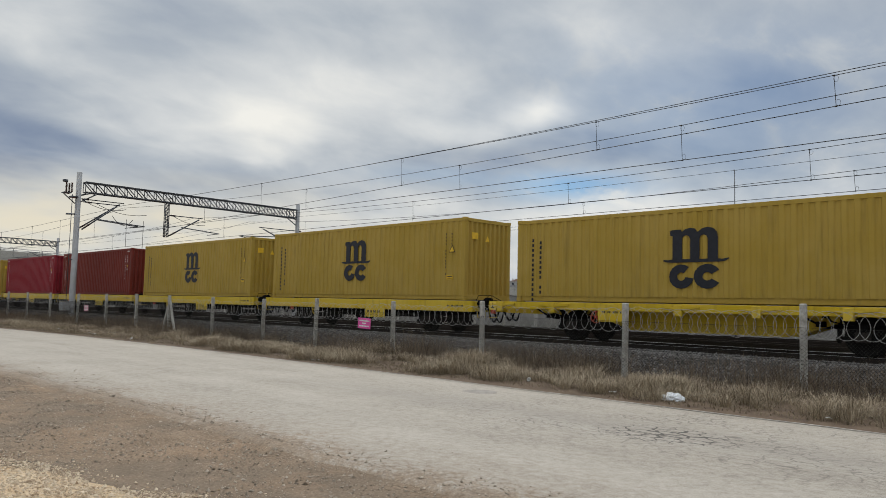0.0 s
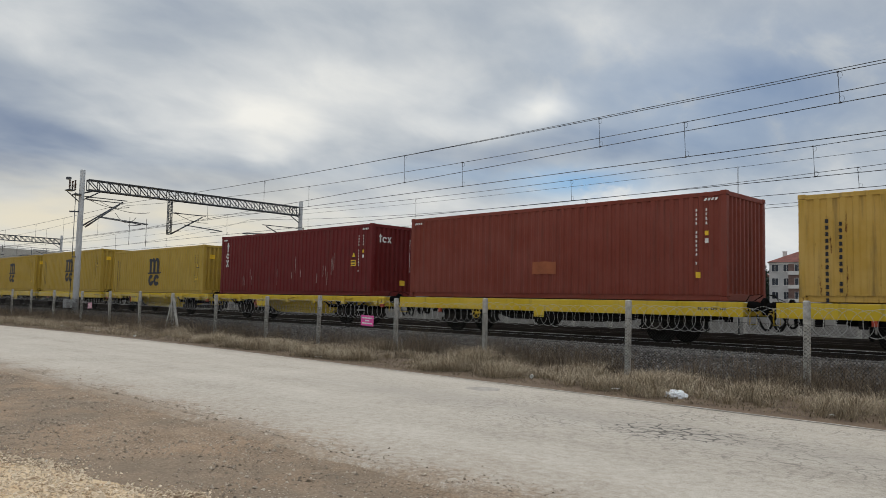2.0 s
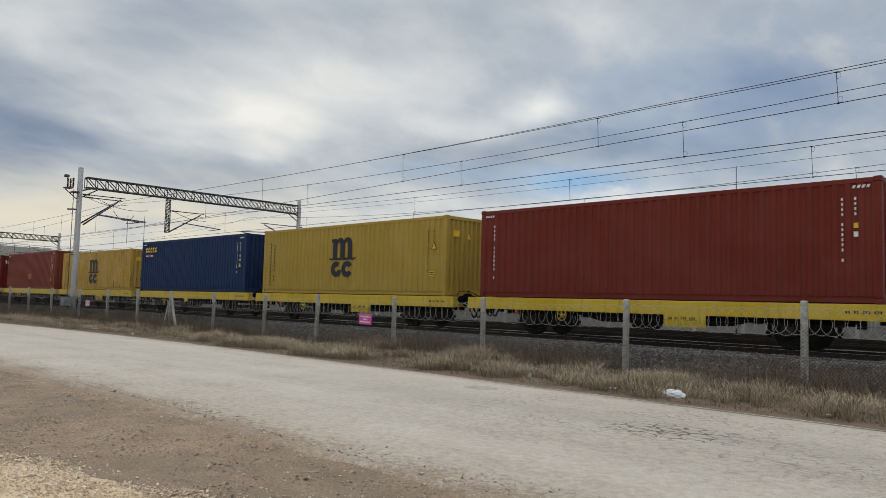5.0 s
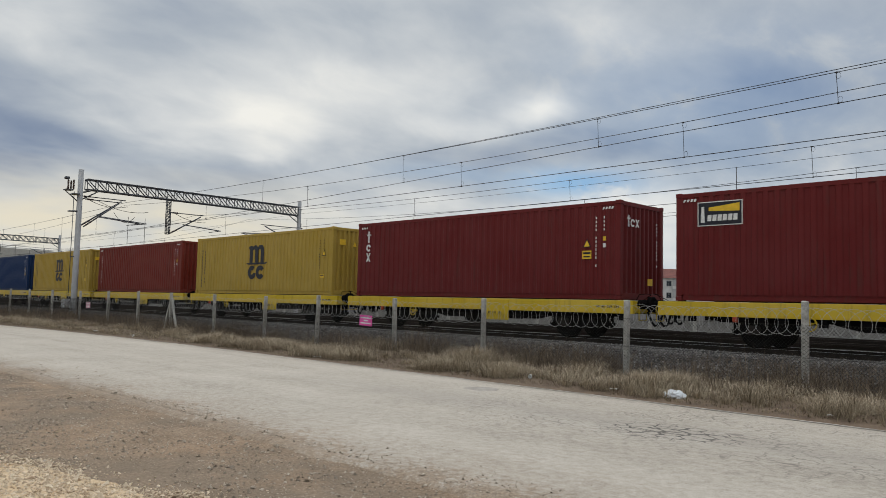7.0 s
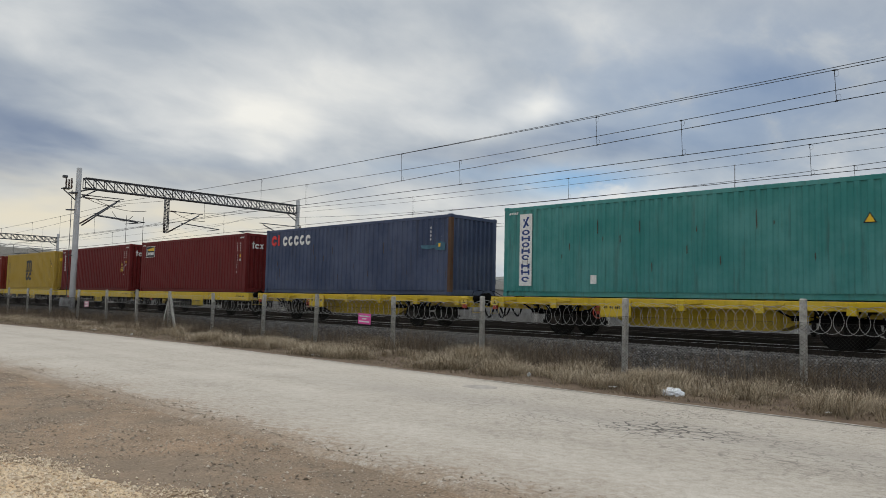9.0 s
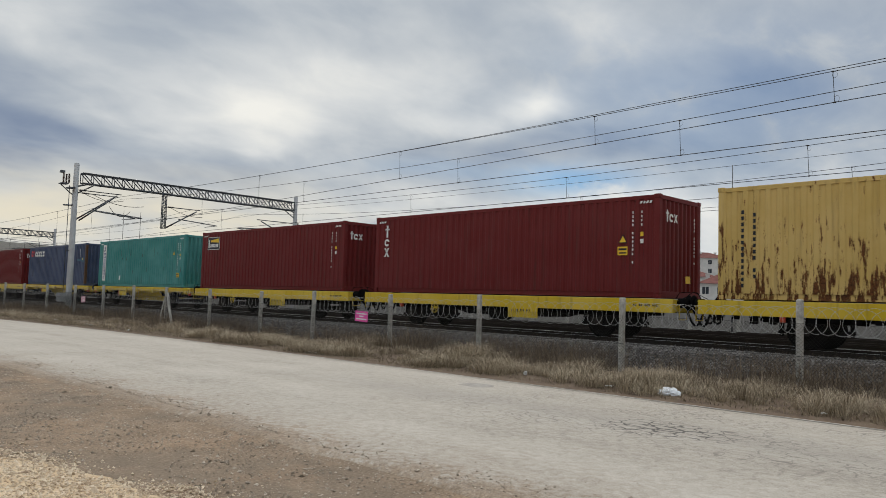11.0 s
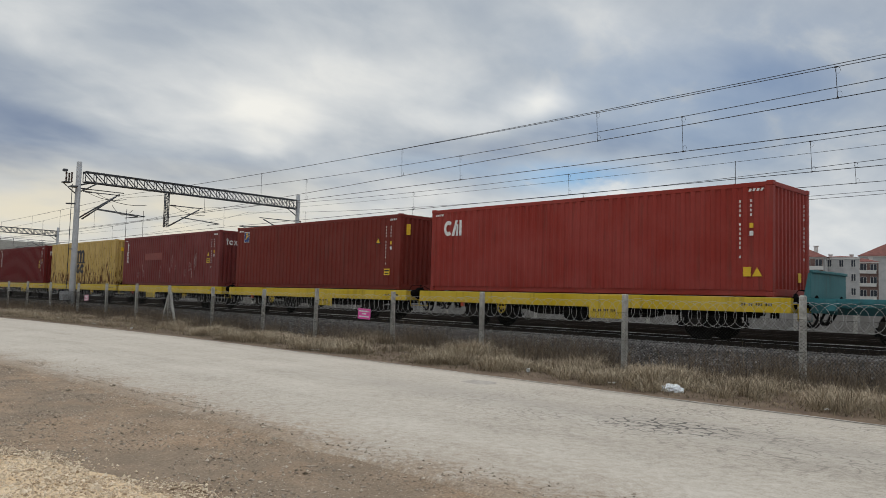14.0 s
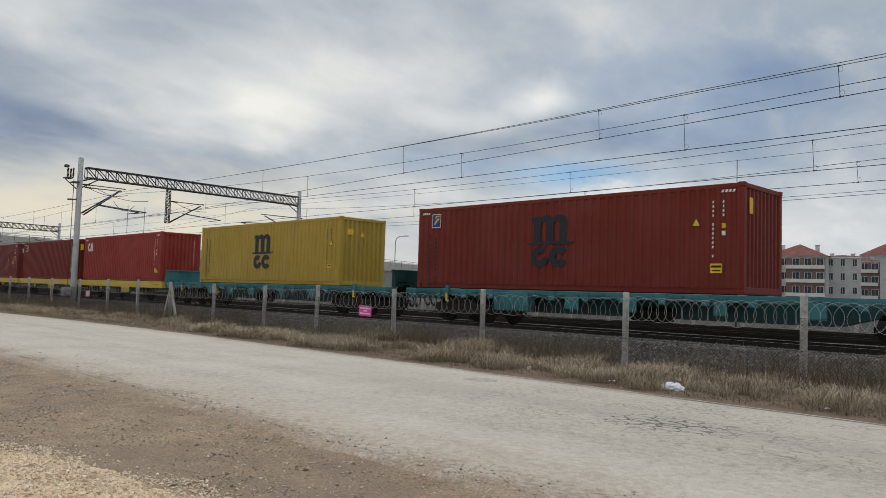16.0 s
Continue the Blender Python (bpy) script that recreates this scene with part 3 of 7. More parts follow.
def make_ballast():
    bm = bmesh.new()
    prof = ((16.35, 0.0), (16.6, 0.1), (17.6, 0.46), (17.9, 0.50), (32.0, 0.50), (32.4, 0.42), (33.2, 0.15))
    xs = [-400, -200] + [-110 + 1.0 * i for i in range(140)] + [60, 150, 300]
    ys = []
    for (y0, z0), (y1, z1) in zip(prof, prof[1:]):
        n = max(1, int((y1 - y0) / 0.3)) if y1 < 19 else 6
        ys += [(y0 + (y1 - y0) * i / n, z0 + (z1 - z0) * i / n) for i in range(n)]
    ys.append(prof[-1])
    grid = [[bm.verts.new((x, y + 0.12 * noise.noise(Vector((x * 0.4, y, 0))), z + 0.035 * noise.noise(Vector((x * 1.3, y * 1.3, 2)))) ) for y, z in ys] for x in xs]
    for a, b in zip(grid, grid[1:]):
        for j in range(len(ys) - 1):
            bm.faces.new((a[j], b[j], b[j + 1], a[j + 1])).smooth = True
    structure(part("ballast_bed", bm, BALLAST_BED), "grey crushed-stone railway ballast bed")


def m_bed(nt, b):
    c = node(nt, "ShaderNodeTexCoord").outputs["Object"]
    v = node(nt, "ShaderNodeTexVoronoi", {"Vector": c, "Scale": 17.0})
    n = noise_tex(nt, c, 1.2, 5)
    g = node(nt, "ShaderNodeSeparateColor", {0: v.outputs["Color"]}).outputs[0]
    f = calc(nt, "MULTIPLY_ADD", g, 0.6, calc(nt, "MULTIPLY", n, 0.4))
    nt.links.new(ramp(nt, f, [(0.2, (0.02, 0.017, 0.015)), (0.8, (0.09, 0.078, 0.068))]), b.inputs["Base Color"])
    bump(nt, b, v.outputs["Distance"], 1.0, 0.04)


BALLAST_BED = material("ballast_bed_stone", m_bed, 0.95)


def rail_profile():
    return [(-0.075, 0), (0.075, 0), (0.075, 0.012), (0.012, 0.03), (0.012, 0.125), (0.036, 0.135), (0.036, 0.165), (-0.036, 0.165), (-0.036, 0.135), (-0.012, 0.125), (-0.012, 0.03), (-0.075, 0.012)]


def make_tracks():
    sleeper = bpy.data.meshes.new("sleeper")
    bm = bmesh.new()
    slab(bm, [(-1.3, -0.02), (1.3, -0.02), (1.3, 0.07), (0.9, 0.1), (0.5, 0.06), (-0.5, 0.06), (-0.9, 0.1), (-1.3, 0.07)], -0.13, 0.13, "yz")
    bm.normal_update(); bm.to_mesh(sleeper); bm.free()
    sleeper.materials.append(CONCRETE_OLD)
    for i, yc in enumerate(TRACKS):
        track = empty("railway_track", "steel railway track on concrete sleepers in ballast", "railway track", "parallel tracks", pose(0, yc, 0))
        for s in (-1, 1):
            bm = bmesh.new()
            slab(bm, [(s * 0.7535 + u, RAIL_Z - 0.165 + v) for u, v in rail_profile()], -400, 300, "yz")
            rail = part("rail", bm, RAIL_SIDE, track)
            part("rail_head", boxed((-400, 300, s * 0.7535 - 0.022, s * 0.7535 + 0.022, RAIL_Z - 0.002, RAIL_Z + 0.003)), RAIL_TOP if i == 0 else RAIL_DULL, rail, "bright polished running surface" if i == 0 else "dull rusty running surface")
        for k in range(100 if i == 0 else 60):
            part("sleeper", sleeper, None, track, at=pose(-62 + 0.62 * k, 0, 0.42))


CONCRETE_OLD = plain("old_sleeper_concrete", (0.10, 0.088, 0.076), 0.95, vary=0.3, scale=7)


# ---- shipping containers ----
LONG, WIDE = 12.192, 2.438


def corrugated(length, height, pitch, depth, flat=0.38):
    """a panel in the xz plane, pressed in trapezoid folds towards +y"""
    n = max(1, round(length / pitch))
    p = length / n
    pts = [(0.0, 0.0)]
    for i in range(n):
        s = i * p
        w = p * (1 - 2 * flat) / 2
        pts += [(s + p * flat / 2, 0.0), (s + p * flat / 2 + w, depth), (s + p * (0.5 + flat / 2), depth), (s + p * (0.5 + flat / 2) + w, 0.0)]
    pts.append((length, 0.0))
    bm = bmesh.new()
    lo = [bm.verts.new((x, y, 0)) for x, y in pts]
    hi = [bm.verts.new((x, y, height)) for x, y in pts]
    lo2 = [bm.verts.new((x, y + 0.004, 0)) for x, y in pts]
    hi2 = [bm.verts.new((x, y + 0.004, height)) for x, y in pts]
    for i in range(len(pts) - 1):
        bm.faces.new((lo[i], lo[i + 1], hi[i + 1], hi[i]))
        bm.faces.new((lo2[i + 1], lo2[i], hi2[i], hi2[i + 1]))
    return bm


def container_base(high):
    """one container with all its steel parts; the near long side lies in y = 0"""
    c = new("shipping_container")
    h = high
    side = corrugated(LONG - 0.3, h - 0.29, 0.285, 0.030)
    bmesh.ops.translate(side, verts=side.verts, vec=(0.15, 0.010, 0.165))
    part("side_panel", side, None, c)
    far = corrugated(LONG - 0.3, h - 0.30, 0.285, 0.036)
    bmesh.ops.rotate(far, verts=far.verts, cent=(0, 0, 0), matrix=Matrix.Rotation(math.pi, 3, "Z"))
    bmesh.ops.translate(far, verts=far.verts, vec=(LONG - 0.15, WIDE - 0.018, 0.18))
    part("side_panel", far, None, c)
    for s in (0, 1):
        end = corrugated(WIDE - 0.3, h - 0.32, 0.237, 0.07, 0.30)
        bmesh.ops.rotate(end, verts=end.verts, cent=(0, 0, 0), matrix=Matrix.Rotation(math.pi / 2 if s else -math.pi / 2, 3, "Z"))
        bmesh.ops.translate(end, verts=end.verts, vec=(LONG - 0.02, 0.15, 0.19) if s else (0.02, WIDE - 0.15, 0.19))
        part("end_panel", end, None, c)
        x0, x1 = (LONG - 0.16, LONG - 0.01) if s else (0.01, 0.16)
        part("end_header", boxed((x0 + 0.03, x1, 0.16, WIDE - 0.16, h - 0.14, h - 0.02), bevel=0.006), None, c)
        part("end_sill", boxed((x0 + 0.03, x1, 0.16, WIDE - 0.16, 0.02, 0.20), bevel=0.006), None, c)
        for y0, y1 in ((0.004, 0.16), (WIDE - 0.16, WIDE - 0.004)):
            post = part("corner_post", boxed((x0, x1, y0, y1, 0.12, h - 0.12), bevel=0.012), None, c)
            if s and y0 < 1:
                post["near_rear"] = True
            for z0, z1 in ((0.0, 0.118), (h - 0.118, h)):
                cx0, cx1 = (LONG - 0.178, LONG) if s else (0.0, 0.178)
                cy0, cy1 = (y0 - 0.004, y0 + 0.158) if y0 < 1 else (y1 - 0.158, y1 + 0.004)
                part("corner_casting", boxed((cx0, cx1, cy0, cy1, z0, z1), bevel=0.01), None, c)
    for y0, y1 in ((0.008, 0.07), (WIDE - 0.07, WIDE - 0.008)):
        part("top_rail", boxed((0.18, LONG - 0.18, y0, y1, h - 0.135, h - 0.022), bevel=0.006), None, c)
        bm = bmesh.new()
        box(bm, 0.18, LONG - 0.18, y0 + (0.047 if y0 < 1 else 0.0), y1 - (0.0 if y0 < 1 else 0.047), 0.02, 0.172, bevel=0.004)
        part("bottom_rail", bm, None, c)
    roof = corrugated(LONG - 0.3, WIDE - 0.11, 0.22, 0.02, 0.30)
    bmesh.ops.rotate(roof, verts=roof.verts, cent=(0, 0, 0), matrix=Matrix.Rotation(-math.pi / 2, 3, "X"))
    bmesh.ops.translate(roof, verts=roof.verts, vec=(0.15, 0.055, h - 0.012))
    part("roof", roof, None, c)
    part("floor", boxed((0.3, LONG - 0.3, 0.10, WIDE - 0.10, 0.012, 0.168)), None, c)
    return c


STEEL_PARTS = {"side_panel", "end_panel", "end_header", "end_sill", "corner_post", "corner_casting", "top_rail", "bottom_rail", "roof", "floor"}
OUT = -0.004       # decals stand this far before the panel


def arc_band(cx, cz, r0, r1, a0, a1, n=14, sx=1.0):
    out = [(cx + sx * r1 * math.cos(a0 + (a1 - a0) * i / n), cz + r1 * math.sin(a0 + (a1 - a0) * i / n)) for i in range(n + 1)]
    inn = [(cx + sx * r0 * math.cos(a1 - (a1 - a0) * i / n), cz + r0 * math.sin(a1 - (a1 - a0) * i / n)) for i in range(n + 1)]
    return out + inn


def shape_mesh(name, outlines, mat):
    bm = bmesh.new()
    for o in outlines:
        a = [bm.verts.new((u, 0, v)) for u, v in o]
        e = [bm.edges.new((a[i], a[(i + 1) % len(a)])) for i in range(len(a))]
        bmesh.ops.triangle_fill(bm, edges=e, use_beauty=True, normal=(0, -1, 0))
    r = bmesh.ops.extrude_face_region(bm, geom=list(bm.faces))
    bmesh.ops.translate(bm, verts=[v for v in r["geom"] if isinstance(v, bmesh.types.BMVert)], vec=(0, 0.006, 0))
    bmesh.ops.recalc_face_normals(bm, faces=bm.faces)
    me = bpy.data.meshes.new(name)
    bm.to_mesh(me)
    bm.free()
    me.materials.append(mat)
    return me


def bars(rows, w, h, step, down=True):
    """a column (or row) of small letter-sized bars"""
    return [[(0 if down else i * step, -i * step if down else 0), (w + (0 if down else i * step), -i * step if down else 0),
             (w + (0 if down else i * step), (-i * step if down else 0) + h), (0 if down else i * step, (-i * step if down else 0) + h)] for i in rows]


MARKS = {}


def make_marks():
    m = MARKS
    # arched emblem over two round marks, 1.35 m wide
    def half_ring(cx, cz, rx, rz, n=9):
        return [(cx - rx * math.cos(math.pi * i / n), cz + rz * math.sin(math.pi * i / n)) for i in range(n + 1)]
    up = [[(-0.50, 0.035), (-0.50, 0.60), (-0.56, 0.63), (-0.56, 0.74), (-0.50, 0.755), (-0.31, 0.76), (-0.29, 0.70), (-0.20, 0.765), (-0.09, 0.79), (0.01, 0.765), (0.07, 0.68), (0.17, 0.765), (0.29, 0.79), (0.42, 0.75), (0.49, 0.66), (0.51, 0.52), (0.51, 0.035)]
          + [(0.29, 0.035)] + half_ring(0.2, 0.5, 0.09, 0.11)[::-1] + [(0.11, 0.035), (-0.10, 0.035)] + half_ring(-0.19, 0.5, 0.09, 0.11)[::-1] + [(-0.28, 0.035)]]
    swoosh = [(-0.72, 0.0), (-0.66, -0.03), (-0.55, -0.045), (0.55, -0.045), (0.66, -0.03), (0.74, 0.02), (0.74, 0.05), (0.6, 0.02), (0.5, 0.035), (-0.5, 0.035), (-0.6, 0.02), (-0.7, 0.03)]
    low = [arc_band(-0.30, -0.385, 0.10, 0.295, 0.9, math.pi * 2 - 0.15, sx=0.95),
           arc_band(0.28, -0.385, 0.10, 0.295, 0.55, math.pi * 2 - 0.55, sx=1.02)]
    m["emblem"] = shape_mesh("arched_emblem", up + [swoosh] + low, INK)
    m["column_long"] = shape_mesh("letter_bars", [[(u * 1.0, v) for u, v in o] for o in bars(range(13), 0.07, 0.095, 0.155)], INK)
    m["column_short"] = shape_mesh("letter_bars", bars([0, 1, 2, 3, 4, 5, 6, 7, 9, 10], 0.07, 0.095, 0.155), INK)
    m["code_white"] = shape_mesh("code_bars", bars([0, 1, 2, 3, 5, 6, 7, 8, 9, 10, 12], 0.036, 0.068, 0.118), WHITE)
    m["code_short"] = shape_mesh("code_bars", bars(range(4), 0.036, 0.068, 0.118), WHITE)
    m["code_black"] = shape_mesh("code_bars", bars([0, 1, 2, 3, 5, 6, 7, 8, 9, 10, 12], 0.03, 0.062, 0.118), INK)
    m["code_blackshort"] = shape_mesh("code_bars", bars(range(4), 0.03, 0.062, 0.118), INK)
    # three stacked round marks, 0.3 m wide
    m["stack"] = shape_mesh("stacked_marks", [[(0.10, 0), (0.19, 0), (0.19, -0.46), (0.10, -0.46)], [(0.02, -0.12), (0.28, -0.12), (0.28, -0.17), (0.02, -0.17)],
                             arc_band(0.14, -0.66, 0.07, 0.14, 0.3, 5.6),
                             [(0.0, -0.86), (0.08, -0.86), (0.28, -1.2), (0.2, -1.2)], [(0.2, -0.86), (0.28, -0.86), (0.08, -1.2), (0.0, -1.2)]], WHITE)
    m["row3"] = shape_mesh("round_marks", [[(0.05, 0.0), (0.11, 0.0), (0.11, 0.34), (0.05, 0.34)], [(0, 0.22), (0.17, 0.22), (0.17, 0.27), (0, 0.27)], arc_band(0.3, 0.12, 0.06, 0.12, 0.3, 5.6),
                            [(0.44, 0), (0.5, 0), (0.66, 0.24), (0.6, 0.24)], [(0.6, 0), (0.66, 0), (0.5, 0.24), (0.44, 0.24)]], WHITE)
    five = [arc_band(0.14 + 0.30 * i, 0.15, 0.06, 0.15, 0.4 + 0.5 * (i % 2), 5.9, sx=0.85) for i in range(5)]
    for i, o in enumerate(five):
        m[f"five_yellow{i}"] = shape_mesh("round_mark", [o], LABEL_YELLOW)
        m[f"five_white{i}"] = shape_mesh("round_mark", [o], WHITE)
    m["tag_white"] = shape_mesh("small_bars", [[(0.17 * i, 0), (0.17 * i + 0.13, 0), (0.17 * i + 0.13, 0.075), (0.17 * i, 0.075)] for i in range(6) if i not in (2, 3)], WHITE)
    m["tag_red"] = shape_mesh("slanting_band", [[(0.3, -0.03), (0.62, -0.03), (0.70, 0.12), (0.36, 0.12)]], LABEL_RED)
    m["two_red"] = shape_mesh("round_marks", [arc_band(0.13, 0.17, 0.06, 0.15, 0.4, 5.9), [(0.32, 0.03), (0.40, 0.03), (0.40, 0.33), (0.32, 0.33)]], LABEL_RED)
    m["triangle"] = shape_mesh("warning_triangle", [[(-0.14, 0), (0.14, 0), (0, 0.25)]], LABEL_YELLOW)
    m["triangle_edge"] = shape_mesh("triangle_edge", [[(-0.19, -0.03), (0.19, -0.03), (0, 0.31)]], INK)
    m["notice"] = shape_mesh("warning_notice", [[(0, 0), (0.34, 0), (0.34, 0.26), (0, 0.26)]], LABEL_YELLOW)
    m["notice_bars"] = shape_mesh("notice_bars", [[(0.03, 0.15), (0.31, 0.15), (0.31, 0.21), (0.03, 0.21)], [(0.05, 0.05), (0.29, 0.05), (0.29, 0.09), (0.05, 0.09)]], INK)
    m["notice_tall"] = shape_mesh("warning_notice", [[(0, 0), (0.2, 0), (0.2, 0.42), (0, 0.42)]], LABEL_YELLOW)
    m["square"] = shape_mesh("small_label", [[(0, 0), (0.13, 0), (0.13, 0.16), (0, 0.16)]], LABEL_YELLOW)
    m["square_white"] = shape_mesh("small_label", [[(0, 0), (0.13, 0), (0.13, 0.16), (0, 0.16)]], WHITE)
    m["hatch"] = shape_mesh("height_stripes", [[(0.1 * i, 0), (0.1 * i + 0.06, 0), (0.1 * i + 0.09, 0.07), (0.1 * i + 0.03, 0.07)] for i in range(4)], WHITE)
    m["hatch_y"] = shape_mesh("height_stripes", [[(0.1 * i, 0), (0.1 * i + 0.06, 0), (0.1 * i + 0.09, 0.07), (0.1 * i + 0.03, 0.07)] for i in range(4)], LABEL_YELLOW)
    m["patch"] = shape_mesh("faded_patch", [[(0, 0), (0.50, 0.01), (0.92, 0.0), (0.92, 0.38), (0.5, 0.40), (0.0, 0.39)]], PATCH)
    m["ghost"] = shape_mesh("faded_patch", [[(0, 0), (2.3, 0), (2.3, 0.42), (0, 0.4)]], PATCH_MAROON)
    m["three_white"] = shape_mesh("slanting_marks", [arc_band(0.16, 0.2, 0.1, 0.2, 0.8, 5.4, sx=0.8), [(0.28, 0), (0.38, 0), (0.5, 0.4), (0.42, 0.4)], [(0.56, 0), (0.64, 0), (0.64, 0.4), (0.56, 0.4)], [(0.44, 0.0), (0.52, 0.0), (0.52, 0.3), (0.47, 0.3)]], WHITE)
    m["board_white"] = shape_mesh("white_board", [[(0, 0), (0.5, 0), (0.5, 2.3), (0, 2.3)]], WHITE)
    def block(z, kind):
        w, h = 0.17, 0.155
        if kind:
            return [arc_band(0.25, z + h / 2, 0.045, 0.085, 0.0, 2 * math.pi - 0.02 if kind > 1 else 5.4, 14, 1.85)]
        return [[(0.25 - w, z), (0.25 - w + 0.07, z), (0.25 - w + 0.07, z + h), (0.25 - w, z + h)], [(0.25 + w - 0.07, z), (0.25 + w, z), (0.25 + w, z + h), (0.25 + w - 0.07, z + h)],
                [(0.25 - w + 0.072, z + 0.055), (0.25 + w - 0.072, z + 0.055), (0.25 + w - 0.072, z + 0.105), (0.25 - w + 0.072, z + 0.105)]]
    for name, zs in (("block_mark", ((1.43, 0), (1.03, 0), (0.55, 0), (0.35, 0))), ("ring_mark", ((1.63, 2), (1.23, 2), (0.83, 1), (0.13, 1)))):
        for i, (z, kind) in enumerate(zs):
            m[f"{name}{i}"] = shape_mesh(name, block(z, kind), LABEL_BLUE)
    m["bird_mark"] = shape_mesh("slanting_emblem", [[(0.12, 1.86), (0.2, 1.86), (0.38, 2.2), (0.3, 2.2)], [(0.3, 1.9), (0.38, 1.9), (0.3, 2.02), (0.24, 2.0)], [(0.14, 2.06), (0.22, 2.06), (0.2, 2.14), (0.14, 2.14)]], LABEL_BLUE)
    m["plate_blue"] = shape_mesh("blue_plate", [[(0, 0), (0.5, 0), (0.5, 0.56), (0, 0.56)]], LABEL_BLUE)
    m["plate_frame"] = shape_mesh("plate_edge", [[(-0.03, -0.03), (0.53, -0.03), (0.53, 0.59), (-0.03, 0.59)]], WHITE)
    m["plate_mark"] = shape_mesh("curved_mark", [[(0.1, 0.12), (0.18, 0.12), (0.3, 0.26), (0.44, 0.32), (0.42, 0.4), (0.24, 0.34)], [(0.14, 0.36), (0.28, 0.44), (0.44, 0.46), (0.42, 0.52), (0.2, 0.5)]], LABEL_YELLOW)
    rng = random.Random(4)
    m["scratches"] = shape_mesh("pale_scratches", [[(u, v), (u + 0.014, v + 0.02), (u + 0.01, v + l), (u - 0.004, v + l * 0.8)] for u, v, l in ((rng.uniform(0.8, 10.4), rng.uniform(0.35, 1.2), rng.uniform(0.25, 0.8)) for _ in range(15))], SCRATCH)
    m["rust_streaks"] = shape_mesh("rust_streaks", [[(u, v), (u + 0.022, v + 0.05), (u + 0.014, v + l * 0.6), (u - 0.008, v + l * 0.5)] for u, v, l in ((rng.uniform(0.3, 11.8), rng.uniform(0.25, 1.6), rng.uniform(0.2, 0.9)) for _ in range(18))], SCRATCH_DARK)

    m["plate_black"] = shape_mesh("dark_plate", [[(0, 0), (1.42, 0), (1.42, 0.72), (0, 0.72)]], INK)
    m["plate_black_edge"] = shape_mesh("plate_edge", [[(-0.03, -0.03), (1.45, -0.03), (1.45, 0.75), (-0.03, 0.75)]], WHITE)
    m["plate_beam"] = shape_mesh("yellow_beam", [[(0.35, 0.45), (1.36, 0.40), (1.36, 0.66), (0.35, 0.56)]], LABEL_YELLOW)
    m["plate_word"] = shape_mesh("pale_bars", [[(0.3 + 0.17 * i, 0.12), (0.43 + 0.17 * i, 0.12), (0.45 + 0.17 * i, 0.32), (0.32 + 0.17 * i, 0.32)] for i in range(6)] + [[(0.08, 0.08), (0.22, 0.08), (0.19, 0.6), (0.11, 0.6)]], WHITE)
    m["smudge"] = shape_mesh("mended_patch", [[(0, 0.06), (0.35, 0.1), (0.5, 0.02), (0.9, 0.0), (0.93, 0.26), (0.72, 0.33), (0.45, 0.27), (0.42, 0.2), (-0.35, 0.22), (-0.3, 0.1)]], PATCH_GREEN)


SCRATCH = plain("bare_scraped_primer", (0.42, 0.34, 0.31), 0.7, vary=0.3, scale=9)
SCRATCH_DARK = plain("dark_rust_streak", (0.07, 0.05, 0.03), 0.8, vary=0.4, scale=9)
RUSTY = container_paint("flaking_rusty_paint", (0.11, 0.06, 0.035), 0.6, 0.2, 0.3)
PATCH_MAROON = plain("paler_maroon_overpaint", (0.215, 0.055, 0.045), 0.6, vary=0.15, scale=4)
PATCH_GREEN = plain("pale_blue_overpaint", (0.055, 0.13, 0.18), 0.7, vary=0.3)


def mark(c, key, x, z, off=OUT, label="", size=1.0):
    """a marking on the near long side"""
    o = part(MARKS[key].name.split(".")[0], MARKS[key], None, c, label, pose(x, off, z))
    if MARKS[key].name.split(".")[0] in ("code_bars", "letter_bars", "pale_scratches"):
        tagged(o, label, kind="stuff")
    if size != 1.0:
        o.scale = (size, 1, size)
    return o


def end_mark(c, key, y, z, label="", size=1.0):
    """a marking on the short end that faces backwards along the train"""
    o = part(MARKS[key].name.split(".")[0], MARKS[key], None, c, label, pose(LONG + 0.004, y, z, 0, 0, 90))
    if MARKS[key].name.split(".")[0] == "code_bars":
        tagged(o, label, kind="stuff")
    if size != 1.0:
        o.scale = (size, 1, size)
    return o


def warning(c, x, z, size=0.8):
    mark(c, "triangle_edge", x, z, size=size)
    mark(c, "triangle", x, z, off=OUT - 0.004, size=size)


def mark_codes(c, h, dark=False, warn="high", top=None, x=None):
    t = (h - 0.42) if top is None else top
    x = LONG - 0.85 if x is None else x
    mark(c, "code_black" if dark else "code_white", x, t - 0.1)
    mark(c, "code_blackshort" if dark else "code_short", x + 0.28, t - 0.1)
    mark(c, "square", x + 0.26, t - 0.75, size=0.75)
    mark(c, "square_white", x + 0.26, t - 0.95, size=0.75)
    mark(c, "hatch_y" if dark else "hatch", LONG - 0.62, h - 0.25)
    mark(c, "hatch_y" if dark else "hatch", 0.22, h - 0.25)
    tri, note = {"high": ((-1.15, 1.57), (-1.32, 1.2)), "low": ((-1.3, 1.8), (-0.9, 0.55)), "corner": ((-0.55, 1.25), None)}.get(warn, (None, None))
    if tri:
        warning(c, LONG + tri[0], tri[1], 0.75)
    if note:
        mark(c, "notice", LONG + note[0], note[1], label="yellow warning notice", size=0.95)
        mark(c, "notice_bars", LONG + note[0], note[1], off=OUT - 0.004, size=0.95)


